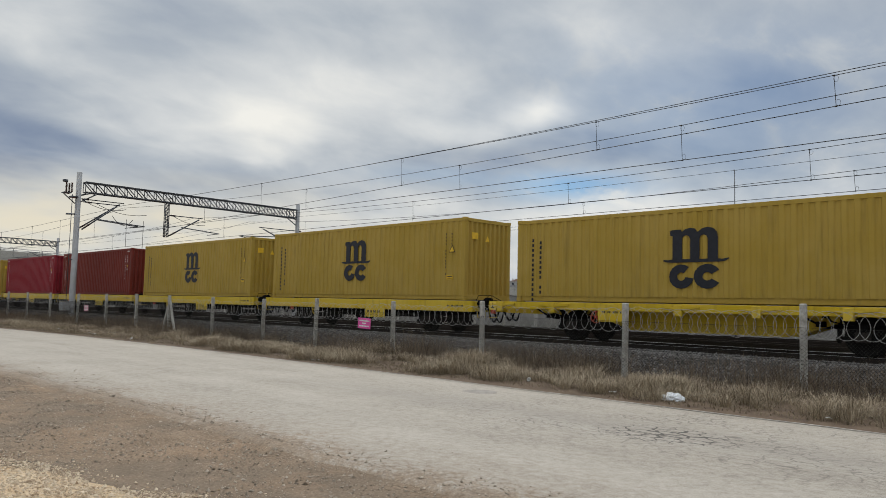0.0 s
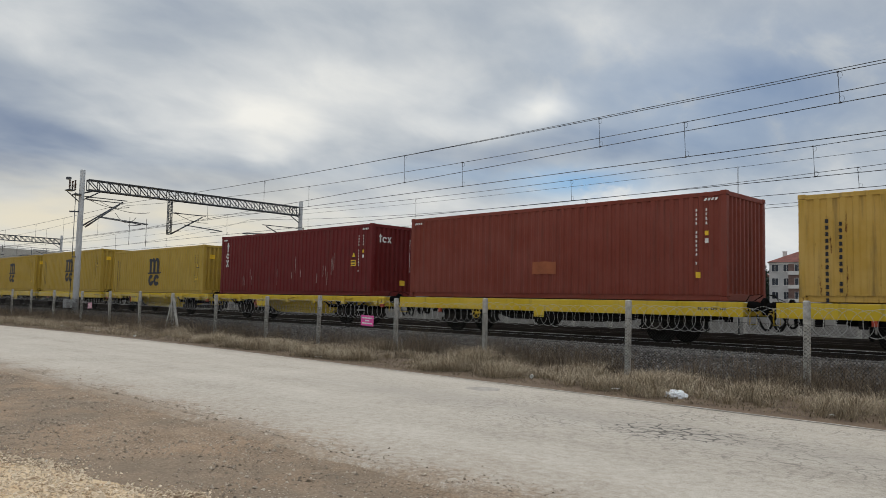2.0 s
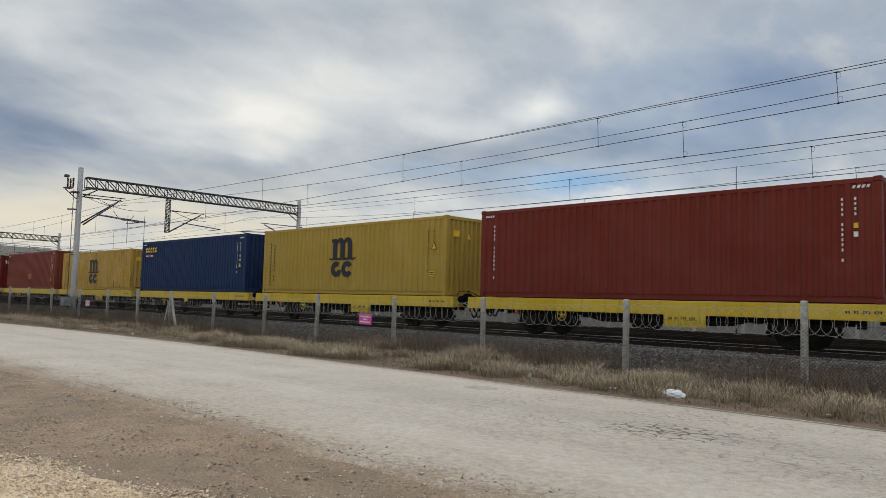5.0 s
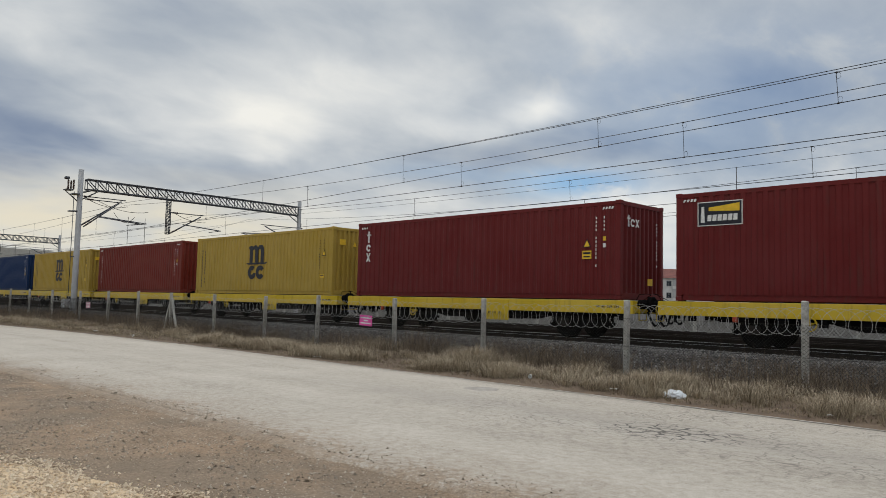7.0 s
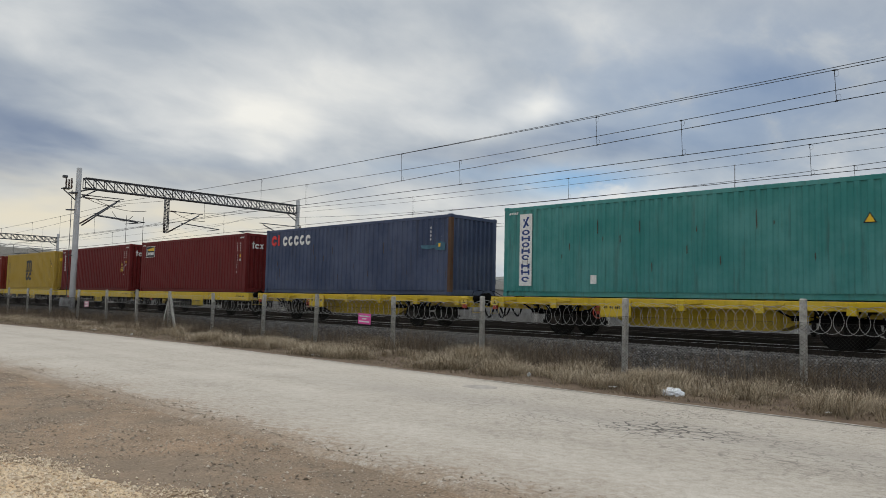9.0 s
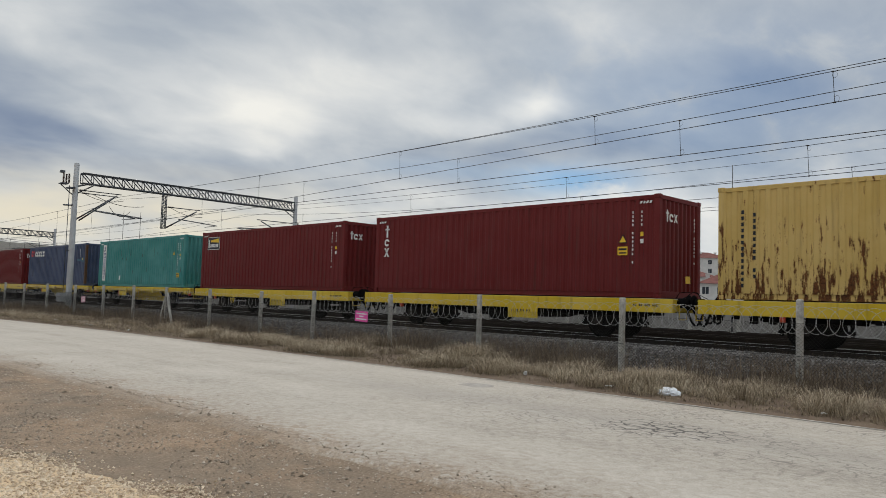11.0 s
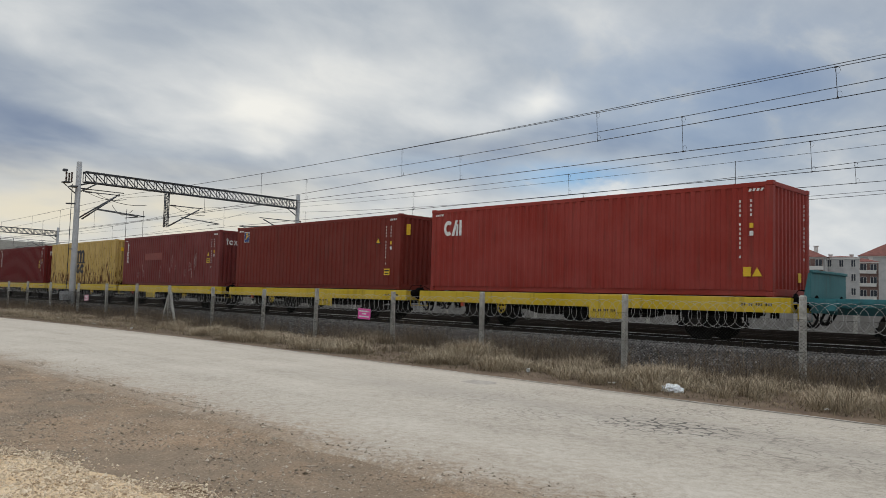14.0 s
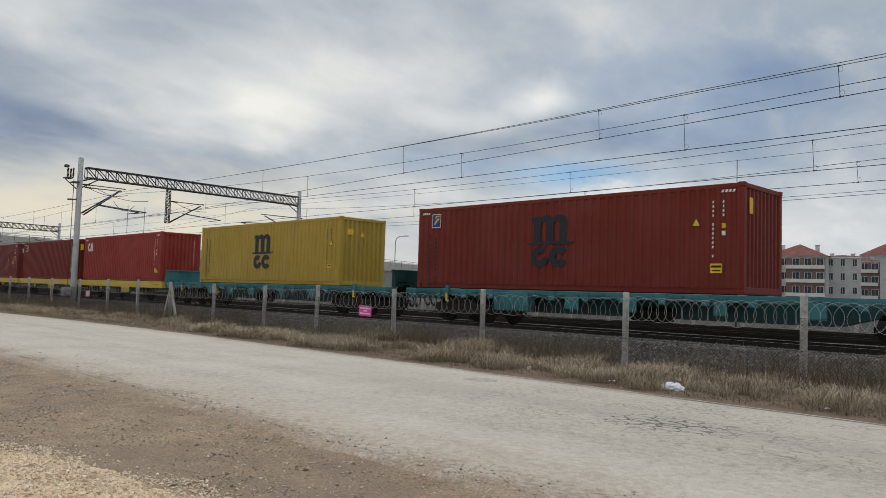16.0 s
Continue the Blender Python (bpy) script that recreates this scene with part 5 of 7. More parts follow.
def add_wagon(k, s, kind, meshes):
    """origin below the load's forward near corner, on the centre line and at ground level"""
    if kind == "teal":
        d0, d1 = (4.1, 3.4) if k == 18 else (0.55, 7.0)
        label = "long teal-painted steel container flat wagon, grimy and chipped"
    else:
        d0, d1 = (1.15, 0.75) if k == 0 else ((0.5, 0.9) if kind == "belly" else (0.52, 0.42))
        label = "yellow-painted steel container flat wagon with black bogies"
    paint = WAGON_TEAL if kind == "teal" else WAGON_YELLOW
    w = empty("flat_wagon", label, "railway wagon", "wagons of the train", pose(s, 19.92, 0))
    x0, x1, top, half = -d0, LONG + d1, DECK_Z - 0.012, 1.24
    deep = {"sill": 0.36, "belly": 0.23, "teal": 0.20}[kind]
    for side in (-1, 1):
        y0, y1 = (-half, -half + 0.12) if side < 0 else (half - 0.12, half)
        beam = boxed((x0, x1, y0, y1, top - deep, top - 0.006), bevel=0.008)
        if kind == "sill":
            box(beam, x0, x1, y0 - 0.012, y1 + 0.012, top - deep - 0.02, top - deep, 0.004)
        sill = part("side_sill", beam, paint, w)
    for x in (x0, x1 - 0.14):
        part("end_sill", boxed((x, x + 0.14, -half + 0.13, half - 0.13, top - 0.36, top - 0.02), bevel=0.01), paint, w)
    mid = (x0 + x1) / 2
    b0, b1 = (x0 + 2.6, x1 - 2.35) if kind != "teal" else (x0 + 3.0, x1 - 2.85)
    # centre sill, fish-bellied on the open-framed kind
    bm = bmesh.new()
    drop = {"sill": 0.66, "belly": 0.78, "teal": 0.7}[kind]
    for side in (-1, 1):
        slab(bm, [(x0 + 0.1, top - 0.04), (x0 + 0.1, top - 0.38), (b0 + 1.2, top - 0.4), (b0 + 2.3, top - drop), (b1 - 2.3, top - drop), (b1 - 1.2, top - 0.4), (x1 - 0.1, top - 0.38), (x1 - 0.1, top - 0.04)], side * 0.45 - 0.05, side * 0.45 + 0.05)
    bmesh.ops.recalc_face_normals(bm, faces=bm.faces)
    # on teal wagons the shade below the deck is in this sill's colour
    part("centre_sill", bm, {"sill": BLACK_IRON, "belly": WAGON_YELLOW, "teal": WAGON_TEAL_SHADED}[kind], w)
    n = 9
    for i in range(n):
        x = x0 + 0.7 + (x1 - x0 - 1.4) * i / (n - 1)
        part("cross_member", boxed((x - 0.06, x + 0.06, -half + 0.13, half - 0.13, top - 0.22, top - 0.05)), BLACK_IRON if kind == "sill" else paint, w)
    # brackets and lashing points hanging from the sill
    rng = random.Random(k * 7 + 3)
    step = 0.47 if kind == "sill" else (2.1 if kind == "belly" else 1.25)
    x = x0 + 0.5
    while x < x1 - 0.4:
        if kind == "sill":
            hgt = 0.10 + 0.12 * rng.random()
            part("stake_pocket", boxed((x - 0.09, x + 0.09, -half + 0.02, -half + 0.16, top - deep - hgt, top - deep - 0.02), bevel=0.01), BLACK_IRON, w)
        else:
            bm = boxed((x - 0.11, x + 0.11, -half - 0.06, -half + 0.1, top - deep - 0.10, top - 0.03), bevel=0.012)
            slab(bm, [(x - 0.5, top - 0.10), (x + 0.62, top - 0.06), (x + 0.62, top - 0.10), (x + 0.12, top - 0.15), (x - 0.12, top - 0.15)], -half - 0.05, -half - 0.005)
            part("stake_bracket", bm, paint, w)
        x += step
    if kind == "belly":
        for xa in (x0 + 0.03, x1 - 0.31):
            plate = part("end_plate", boxed((xa, xa + 0.28, -half - 0.022, -half - 0.003, top - 0.29, top - 0.02), bevel=0.004), PALE_YELLOW, w, "pale yellow plate with black lifting mark")
            m = xa + 0.14
            part("lifting_mark", boxed((m - 0.014, m + 0.014, -half - 0.027, -half - 0.022, top - 0.24, top - 0.06), (m - 0.07, m - 0.016, -half - 0.027, -half - 0.022, top - 0.24, top - 0.21), (m + 0.016, m + 0.07, -half - 0.027, -half - 0.022, top - 0.24, top - 0.21)), INK, plate)
            part("jacking_pad", boxed((xa + 0.04, xa + 0.20, -half + 0.0, -half + 0.11, top - deep - 0.19, top - deep - 0.022), bevel=0.015), ORANGE_RED, w, "red painted jacking pad")
    if kind == "sill":
        if k in (2, 4, 14):
            part("data_panel", boxed((5.93, 6.33, -half - 0.024, -half - 0.004, top - 0.56, top - 0.06), bevel=0.006), paint, w, "small yellow plate with faded lettering")
        else:
            a = 3.7 if k == 15 else 6.85
            part("data_panel", boxed((a, a + 1.2, -half - 0.024, -half - 0.004, top - 0.70, top - 0.04), bevel=0.006), paint, w, "wide yellow plate with faded lettering")
            part("panel_bars", MARKS_BARS["wagon"], None, w, at=pose(a + 0.15, -half - 0.028, top - 0.5))
        part("number_bars", MARKS_BARS["wagon"], None, w, at=pose(x1 - 1.2, -half - 0.006, top - 0.22))
        hand_wheel(w, 8.55 if k in (14, 15) else 3.45, -half - 0.02, top - 0.50, paint)
        part("brake_tank", lathe_mesh(0.2, 0.9), None, w, at=pose(mid - 0.6, -0.5, top - 0.62))
        part("valve", boxed((x0 + 2.1, x0 + 2.22, -half - 0.02, -half + 0.1, top - 0.52, top - 0.37), bevel=0.02), ORANGE_RED, w, "red brake lever")
    elif kind == "belly":
        part("data_panel", boxed((x0 + 4.3, x0 + 5.3, -half - 0.07, -half - 0.02, top - 0.55, top - 0.06), bevel=0.01), paint, w, "yellow plate with faded lettering")
        part("number_bars", MARKS_BARS["wagon"], None, w, at=pose(x0 + 4.45, -half - 0.075, top - 0.3))
        hand_wheel(w, b0 + 1.6, -half - 0.02, top - 0.42, ORANGE_RED)
    else:
        for xa, wd in ((mid - 4.6, 0.4), (mid - 2.6, 0.5), (mid - 0.6, 0.45), (mid + 2.1, 0.35), (mid + 4.4, 0.45)):
            part("data_panel", boxed((xa, xa + wd, -half - 0.05, -half - 0.01, top - 0.55, top - 0.10), bevel=0.012), paint, w, "chipped teal equipment panel")
        for xa in (x0 + 2.2, x1 - 2.3):
            part("twist_lock", boxed((xa - 0.03, xa + 0.04, -half - 0.09, -half - 0.03, top - 0.40, top - 0.16), (xa - 0.03, xa + 0.11, -half - 0.09, -half - 0.03, top - 0.45, top - 0.405), bevel=0.01), LABEL_YELLOW, w, "yellow lock lever")
            part("lock_arm", boxed((xa - 0.06, xa + 0.10, -half - 0.08, -half + 0.05, top - 0.2, top + 0.1), bevel=0.02), paint, w)
        if k == 18:
            hand_wheel(w, b0 + 3.1, -half - 0.05, top - 0.45, WAGON_YELLOW)
        else:
            part("equipment_box", boxed((3.87, 5.29, -half - 0.08, -half + 0.3, top - 0.66, top - 0.08), bevel=0.02), paint, w, "wide chipped teal equipment box")
        part("brake_tank", lathe_mesh(0.22, 1.3), None, w, at=pose(mid - 0.6, -0.75, top - 0.6))
        if k == 18:
            for xe, sgn in ((x0, 1), (x1, -1)):
                bm = bmesh.new()
                box(bm, min(xe, xe + sgn * 0.05), max(xe, xe + sgn * 0.05), -half + 0.01, half - 0.01, top + 0.004, top + 0.66, 0.01)
                for y in (-1.2, -0.45, 0.4, 1.14):
                    slab(bm, [(xe - sgn * 0.002, top - 0.1), (xe - sgn * 0.16, top - 0.1), (xe - sgn * 0.03, top + 0.6), (xe - sgn * 0.002, top + 0.6)], y, y + 0.06)
                box(bm, min(xe, xe + sgn * 0.09), max(xe, xe + sgn * 0.09), -half + 0.01, half - 0.01, top + 0.6, top + 0.67, 0.01)
                bmesh.ops.recalc_face_normals(bm, faces=bm.faces)
                # the rear board gets the teal that has shade painted in
                part("end_board", bm, paint if sgn > 0 else WAGON_TEAL_SHADED, w, "raised teal end board with gussets")
            part("tool_box", boxed((x0 + 2.2, x0 + 3.0, -0.4, 0.6, top, top + 0.22), bevel=0.02), paint, w, "low teal box on the deck")
    if kind == "teal":
        for xb in (b0 - 0.3, b1 + 0.1):
            add_bogie(w, xb, meshes[0])
    else:
        for xb in (2.03, 10.08):
            add_axle(w, xb, meshes[1], meshes[0][3])
    buffer_gear(w, x0, -1, (paint, paint))
    buffer_gear(w, x1, 1, (paint, paint))
    return w


MARKS_BARS = {}
TANKS = {}


def lathe_mesh(r, length):
    if (r, length) not in TANKS:
        bm = bmesh.new()
        lathe(bm, [(r * 0.5, 0), (r * 0.9, 0.05), (r, 0.12), (r, length - 0.12), (r * 0.9, length - 0.05), (r * 0.5, length)], 16, "x")
        bmesh.ops.recalc_face_normals(bm, faces=bm.faces)
        me = bpy.data.meshes.new("brake_tank")
        bm.to_mesh(me); bm.free()
        me.materials.append(BLACK_IRON)
        TANKS[(r, length)] = me
    return TANKS[(r, length)]


WAGONS = {}


def make_wagons():
    MARKS_BARS["wagon"] = shape_mesh("number_bars", [[(0.06 * i, 0), (0.06 * i + 0.035, 0), (0.06 * i + 0.035, 0.065), (0.06 * i, 0.065)] for i in range(13) if i not in (2, 5, 9)], INK)
    meshes = ((*bogie_meshes(), wheel_set()), axle_meshes())
    for k, s, paint, h, marks, kind in TRAIN:
        WAGONS[k] = add_wagon(k, s, kind, meshes)


def gone(t):
    """metres that the train has run past its marks: it gathers a little speed"""
    at = (0.0, 0.2, 0.3, 0.6, 0.9, 1.0, 2.0, 4.0, 7.0, 9.0, 12.0, 14.0, 16.0)
    run = (0.5, 3.94, 5.66, 10.81, 15.75, 17.2, 34.387, 68.911, 120.853, 155.575, 207.757, 242.584, 277.42)
    return float(np.interp(t, at, run))


def motions():
    times = [0.0, 0.2, 0.3, 0.6, 0.9, 1.0, 1.5, 2.0, 3.0, 4.0, 5.0, 6.0, 7.0, 8.0, 9.0, 10.0, 11.0, 12.0, 13.0, 14.0, 15.0, 16.0]
    for k, s, *_ in TRAIN:
        walk(LOADS[k], [(t, pose(s - gone(t), FACE_Y, DECK_Z)) for t in times])
        walk(WAGONS[k], [(t, pose(s - gone(t), 19.92, 0)) for t in times])
    walk(VAN[0], [(0.5 * i, ramp_pose(0.5 * i)) for i in range(33)])
    # all train wheels turn alike: one set of keys for the whole train
    first = WHEELSETS[0]
    walk(first, [(i / FPS, pose(0, 0, 0, 0, -math.degrees(gone(i / FPS) / 0.46), 0)) for i in range(16 * FPS + 1)])
    for w in WHEELSETS[1:]:
        w.rotation_mode = "QUATERNION"
        w.animation_data_create()
        w.animation_data.action = first.animation_data.action
        w.animation_data.action_slot = first.animation_data.action_slot


# ---- overhead line ----
GANTRY_X = -51.1


def lattice(bm, p, q, up, r=0.035, chord=0.05, n=22):
    """a flat lattice panel between two chords: p to q below, the same lifted by up above"""
    p, q, up = Vector(p), Vector(q), Vector(up)
    rod(bm, p, q, chord, 6)
    rod(bm, p + up, q + up, chord, 6)
    for i in range(n):
        a, b = p + (q - p) * (i / n), p + (q - p) * ((i + 1) / n)
        rod(bm, a, a + up, r * 0.8, 5)
        rod(bm, a + up, b, r, 5)
    rod(bm, q, q + up, r, 5)


def gantry(x, near_mast):
    g = empty("catenary_gantry", "dark steel lattice gantry on grey masts over the tracks", "gantry", "gantries along the line", pose(x, 0, 0))
    for y, r0, top, name in ((17.0, 0.20, 9.7, "near_mast"), (33.8, 0.19, 9.47, "far_mast")):
        bm = bmesh.new()
        lathe(bm, [(r0, -0.1), (r0 * 0.97, 1.0), (r0 * 0.8, top - 0.02), (r0 * 0.7, top)], 14, "z")
        part("mast", bm, MAST_GREY, g, "tapered grey mast", pose(0, y, 0))
        part("mast_foot", boxed((-0.4, 0.4, y - 0.4, y + 0.4, -0.1, 0.35), bevel=0.04), CONCRETE, g)
    for dx in (-0.22, 0.22):
        bm = bmesh.new()
        lattice(bm, (dx, 17.35, 8.42), (dx, 33.55, 8.32), (0, 0, 0.66), n=24)
        part("lattice_girder", bm, STEEL_DARK, g)
    bm = bmesh.new()
    for i in range(25):
        y = 17.35 + 16.2 * i / 24
        rod(bm, (-0.22, y, 8.42 - 0.1 * i / 24), (0.22, y, 8.42 - 0.1 * i / 24), 0.022, 5)
        rod(bm, (-0.22, y, 9.08 - 0.1 * i / 24), (0.22, y, 9.08 - 0.1 * i / 24), 0.022, 5)
    part("girder_ties", bm, STEEL_DARK, g)
    for y, s in ((17.15, 1), (33.65, -1)):
        part("knee_brace", rods(((0, y, 8.2), (0, y + s * 0.6, 8.4), 0.05), ((0, y - s * 0.1, 7.7), (0, y + s * 1.0, 8.38), 0.04)), STEEL_DARK, g)
    for dx in (-0.09, 0.09):
        bm = bmesh.new()
        lattice(bm, (dx, 22.82, 8.45), (dx, 22.82, 5.95), (0, 0.26, 0), 0.018, 0.03, 10)
        part("drop_post", bm, STEEL_DARK, g)
    # cantilevers: strut, tie and registration arm with ribbed insulators
    def cantilever(y0, zlo, zhi, reach, dx):
        bm = bmesh.new()
        rod(bm, (dx, y0, zlo), (dx, y0 + reach * 0.85, zhi - 0.1), 0.048, 6)
        rod(bm, (dx, y0, zhi), (dx, y0 + reach * 0.95, zhi), 0.034, 6)
        rod(bm, (dx, y0 + reach * 0.35, zlo + 0.72), (dx, y0 + reach * 1.45, zlo + 0.5), 0.038, 6)
        rod(bm, (dx, y0 + reach * 1.45, zlo + 0.5), (dx, y0 + reach * 1.1, zlo + 0.32), 0.024, 5)
        part("cantilever", bm, STEEL_DARK, g)
        bm = bmesh.new()
        d = Vector((0, reach * 0.85, zhi - 0.1 - zlo)).normalized()
        for i in range(7):
            a = Vector((dx, y0, zlo)) + d * (0.15 + 0.07 * i)
            rod(bm, a, a + d * 0.03, 0.06, 8)
            b = Vector((dx, y0 + 0.15 + 0.06 * i, zhi))
            rod(bm, b, b + Vector((0, 0.025, 0)), 0.06, 8)
        part("insulator", bm, INSULATOR, g, "ribbed brown insulator")
    cantilever(17.2, 6.05, 8.0, 3.0, -0.25)
    cantilever(17.2, 5.95, 7.75, 2.5, 0.35)
    cantilever(23.1, 6.0, 7.5, 2.7, 0.0)
    cantilever(33.6, 6.0, 7.3, -3.4, 0.0)
    for a, b, dip in (((-0.25, 17.2, 8.05), (-0.2, 20.2, 7.6), 0.35), ((0.3, 18.0, 7.75), (0.3, 21.4, 7.3), 0.3), ((0, 19.2, 7.1), (0, 20.6, 6.9), 0.5), ((0.1, 23.3, 7.5), (0.1, 25.8, 7.0), 0.2)):
        bm = bmesh.new()
        va, vb = Vector(a), Vector(b)
        tube(bm, [va + (vb - va) * u - Vector((0, 0, dip * 4 * u * (1 - u))) for u in (i / 10 for i in range(11))], 0.018, 5)
        part("jumper_cable", bm, WIRE, g)
    for y in (20.15, 21.3):
        part("hanger", rods(((0.1, y, 5.0), (0.1, y, 6.9), 0.015), n=5), WIRE, g)
    if near_mast:
        # switch with its drive rod and cabinet on the near mast
        bm = boxed((-0.3, 0.3, 16.05, 16.5, 8.24, 8.3), (-0.3, 0.3, 16.5, 16.9, 8.0, 8.08))
        rod(bm, (0, 16.1, 8.2), (0, 16.85, 7.6), 0.035, 6)
        part("switch_bracket", bm, STEEL_DARK, g)
        for dx in (-0.25, 0.0, 0.25):
            bm = bmesh.new()
            for i in range(8):
                lathe(bm, [(0.04, 8.3 + 0.08 * i), (0.075, 8.325 + 0.08 * i), (0.04, 8.37 + 0.08 * i)], 10, "z")
            part("insulator", bm, INSULATOR, g, "ribbed brown insulator", pose(dx, 16.25 + abs(dx), 0))
        part("switch_head", boxed((-0.12, 0.12, 16.02, 16.3, 8.95, 9.12), bevel=0.03), STEEL_DARK, g)
        part("drive_rod", rods(((0.05, 16.62, 1.2), (0.05, 16.62, 8.2), 0.022), ((0.05, 16.62, 4.0), (0.05, 16.95, 4.0), 0.03), ((0.05, 16.3, 6.9), (0.05, 17.0, 6.95), 0.05)), STEEL_DARK, g)
        part("control_cabinet", boxed((-0.35, 0.3, 16.35, 16.78, 0.72, 1.28), bevel=0.02), MAST_GREY, g, "grey metal control cabinet")
    return g


INSULATOR = plain("brown_glazed_insulator", (0.06, 0.03, 0.022), 0.25, vary=0.2)
WIRE = plain("dark_overhead_wire", (0.035, 0.035, 0.038), 0.5, 0.4, vary=0.2)


def sag(x, low, rise):
    u = x + 22
    while u < -29.1:
        u += 57.2
    while u > 28.1:
        u -= 57.2
    return low + rise * (u / 29.0) ** 2


def make_wires():
    spans = [-108.3 + 2.86 * i for i in range(43)]

    def line(name, y, zf, parent, r=0.010):
        bm = bmesh.new()
        tube(bm, [(x, y(x) if callable(y) else y, zf(x)) for x in spans], r, 5)
        return part(name, bm, WIRE, parent)

    def dropper(parent, x, y, z0, z1, lean=0.0):
        bm = bmesh.new()
        tube(bm, [(x, y, z1), (x + lean * 0.5, y, (z0 + z1) / 2), (x + lean, y, z0)], 0.008, 4)
        n = 10
        for zc, s in ((z0 + 0.09, 1), (z1 - 0.09, -1)):
            tube(bm, [(x + (lean if s > 0 else 0) + 0.05 + 0.06 * math.cos(a), y, zc + 0.08 * math.sin(a)) for a in (2 * math.pi * i / n for i in range(n + 1))], 0.004, 4)
        rod(bm, (x - 0.03, y, z1), (x + 0.03, y, z1), 0.02, 6)
        rod(bm, (x + lean - 0.03, y, z0), (x + lean + 0.03, y, z0), 0.02, 6)
        part("dropper", bm, WIRE, parent)

    def lift(x):
        return 6.43 + 0.024 * (x + 22.6) if x > -45 else 5.9
    sets = (
        (19.92, lambda x: sag(x, 7.53, 0.30), lift, (-13.42, -6.35, -22.75, -33.5, -44.0), True),
        (19.92, lambda x: sag(x, 6.86, 0.8), lambda x: 5.96, (-10.5, -19.45, -29.5, -39.5, 1.0), False),
        (24.9, lambda x: sag(x, 6.70, 0.75), lambda x: 5.87, (-18.1, -8.7, -27.5, -37.5, -46.5), False),
        (29.4, lambda x: sag(x, 6.62, 1.0), lambda x: 6.08, (-8.75, -20.5, -32.5, -43.5), False),
    )
    for i, (y, zm, zc, xs, twin) in enumerate(sets):
        w = empty("catenary_line", "dark overhead line of carrier and contact wire with droppers", "overhead wire", "overhead lines over the tracks", pose(0, 0, 0))
        line("carrier_wire", y, zm, w)
        line("contact_wire", y, zc, w, 0.0115)
        if twin:
            line("feeder_wire", lambda x: y + 0.0, lambda x: zm(x) + 0.0035 * max(0.0, x + 25) + 0.005, w)
        for x in xs + tuple(x - 57.2 for x in xs if x - 57.2 > -105):
            dropper(w, x, y, zc(x), zm(x), 0.04)
    for y, z in ((33.4, 8.1), (33.4, 6.25), (29.4, 5.55)):
        w = empty("line_wire", "single thin dark earth wire", "overhead wire", "earth wires along the tracks", pose(0, 0, 0))
        line("wire_strand", y, lambda x: sag(x, z, 0.3), w, 0.009)


def make_far_pole():
    p = empty("signal_aerial", "thin dark upright aerial rod behind the tracks", "aerial", at=pose(-15.4, 34.4, 0.2))
    part("rod", rods(((0, 0, 0), (0, 0, 4.5), 0.04), ((0, 0, 4.5), (0, 0, 8.15), 0.02)), STEEL_DARK, p)
    part("foot_plate", boxed((-0.2, 0.2, -0.2, 0.2, 0, 0.05)), CONCRETE, p)


# ---- the fence ----
POSTS = ((3.0, 1.8), (-1.4, 1.79), (-5.53, 1.81), (-9.51, 1.77), (-14.0, 1.76), (-17.73, 1.71), (-21.87, 1.76), (-25.33, 1.70), (-29.31, 1.73), (-33.4, 1.77), (-37.06, 1.83), (-40.92, 1.81), (-45.22, 1.79), (-49.92, 1.83), (-54.56, 1.85), (-58.94, 1.87), (-63.4, 1.86), (-68.0, 1.86), (-72.5, 1.86))
FENCE_Y = 15.3


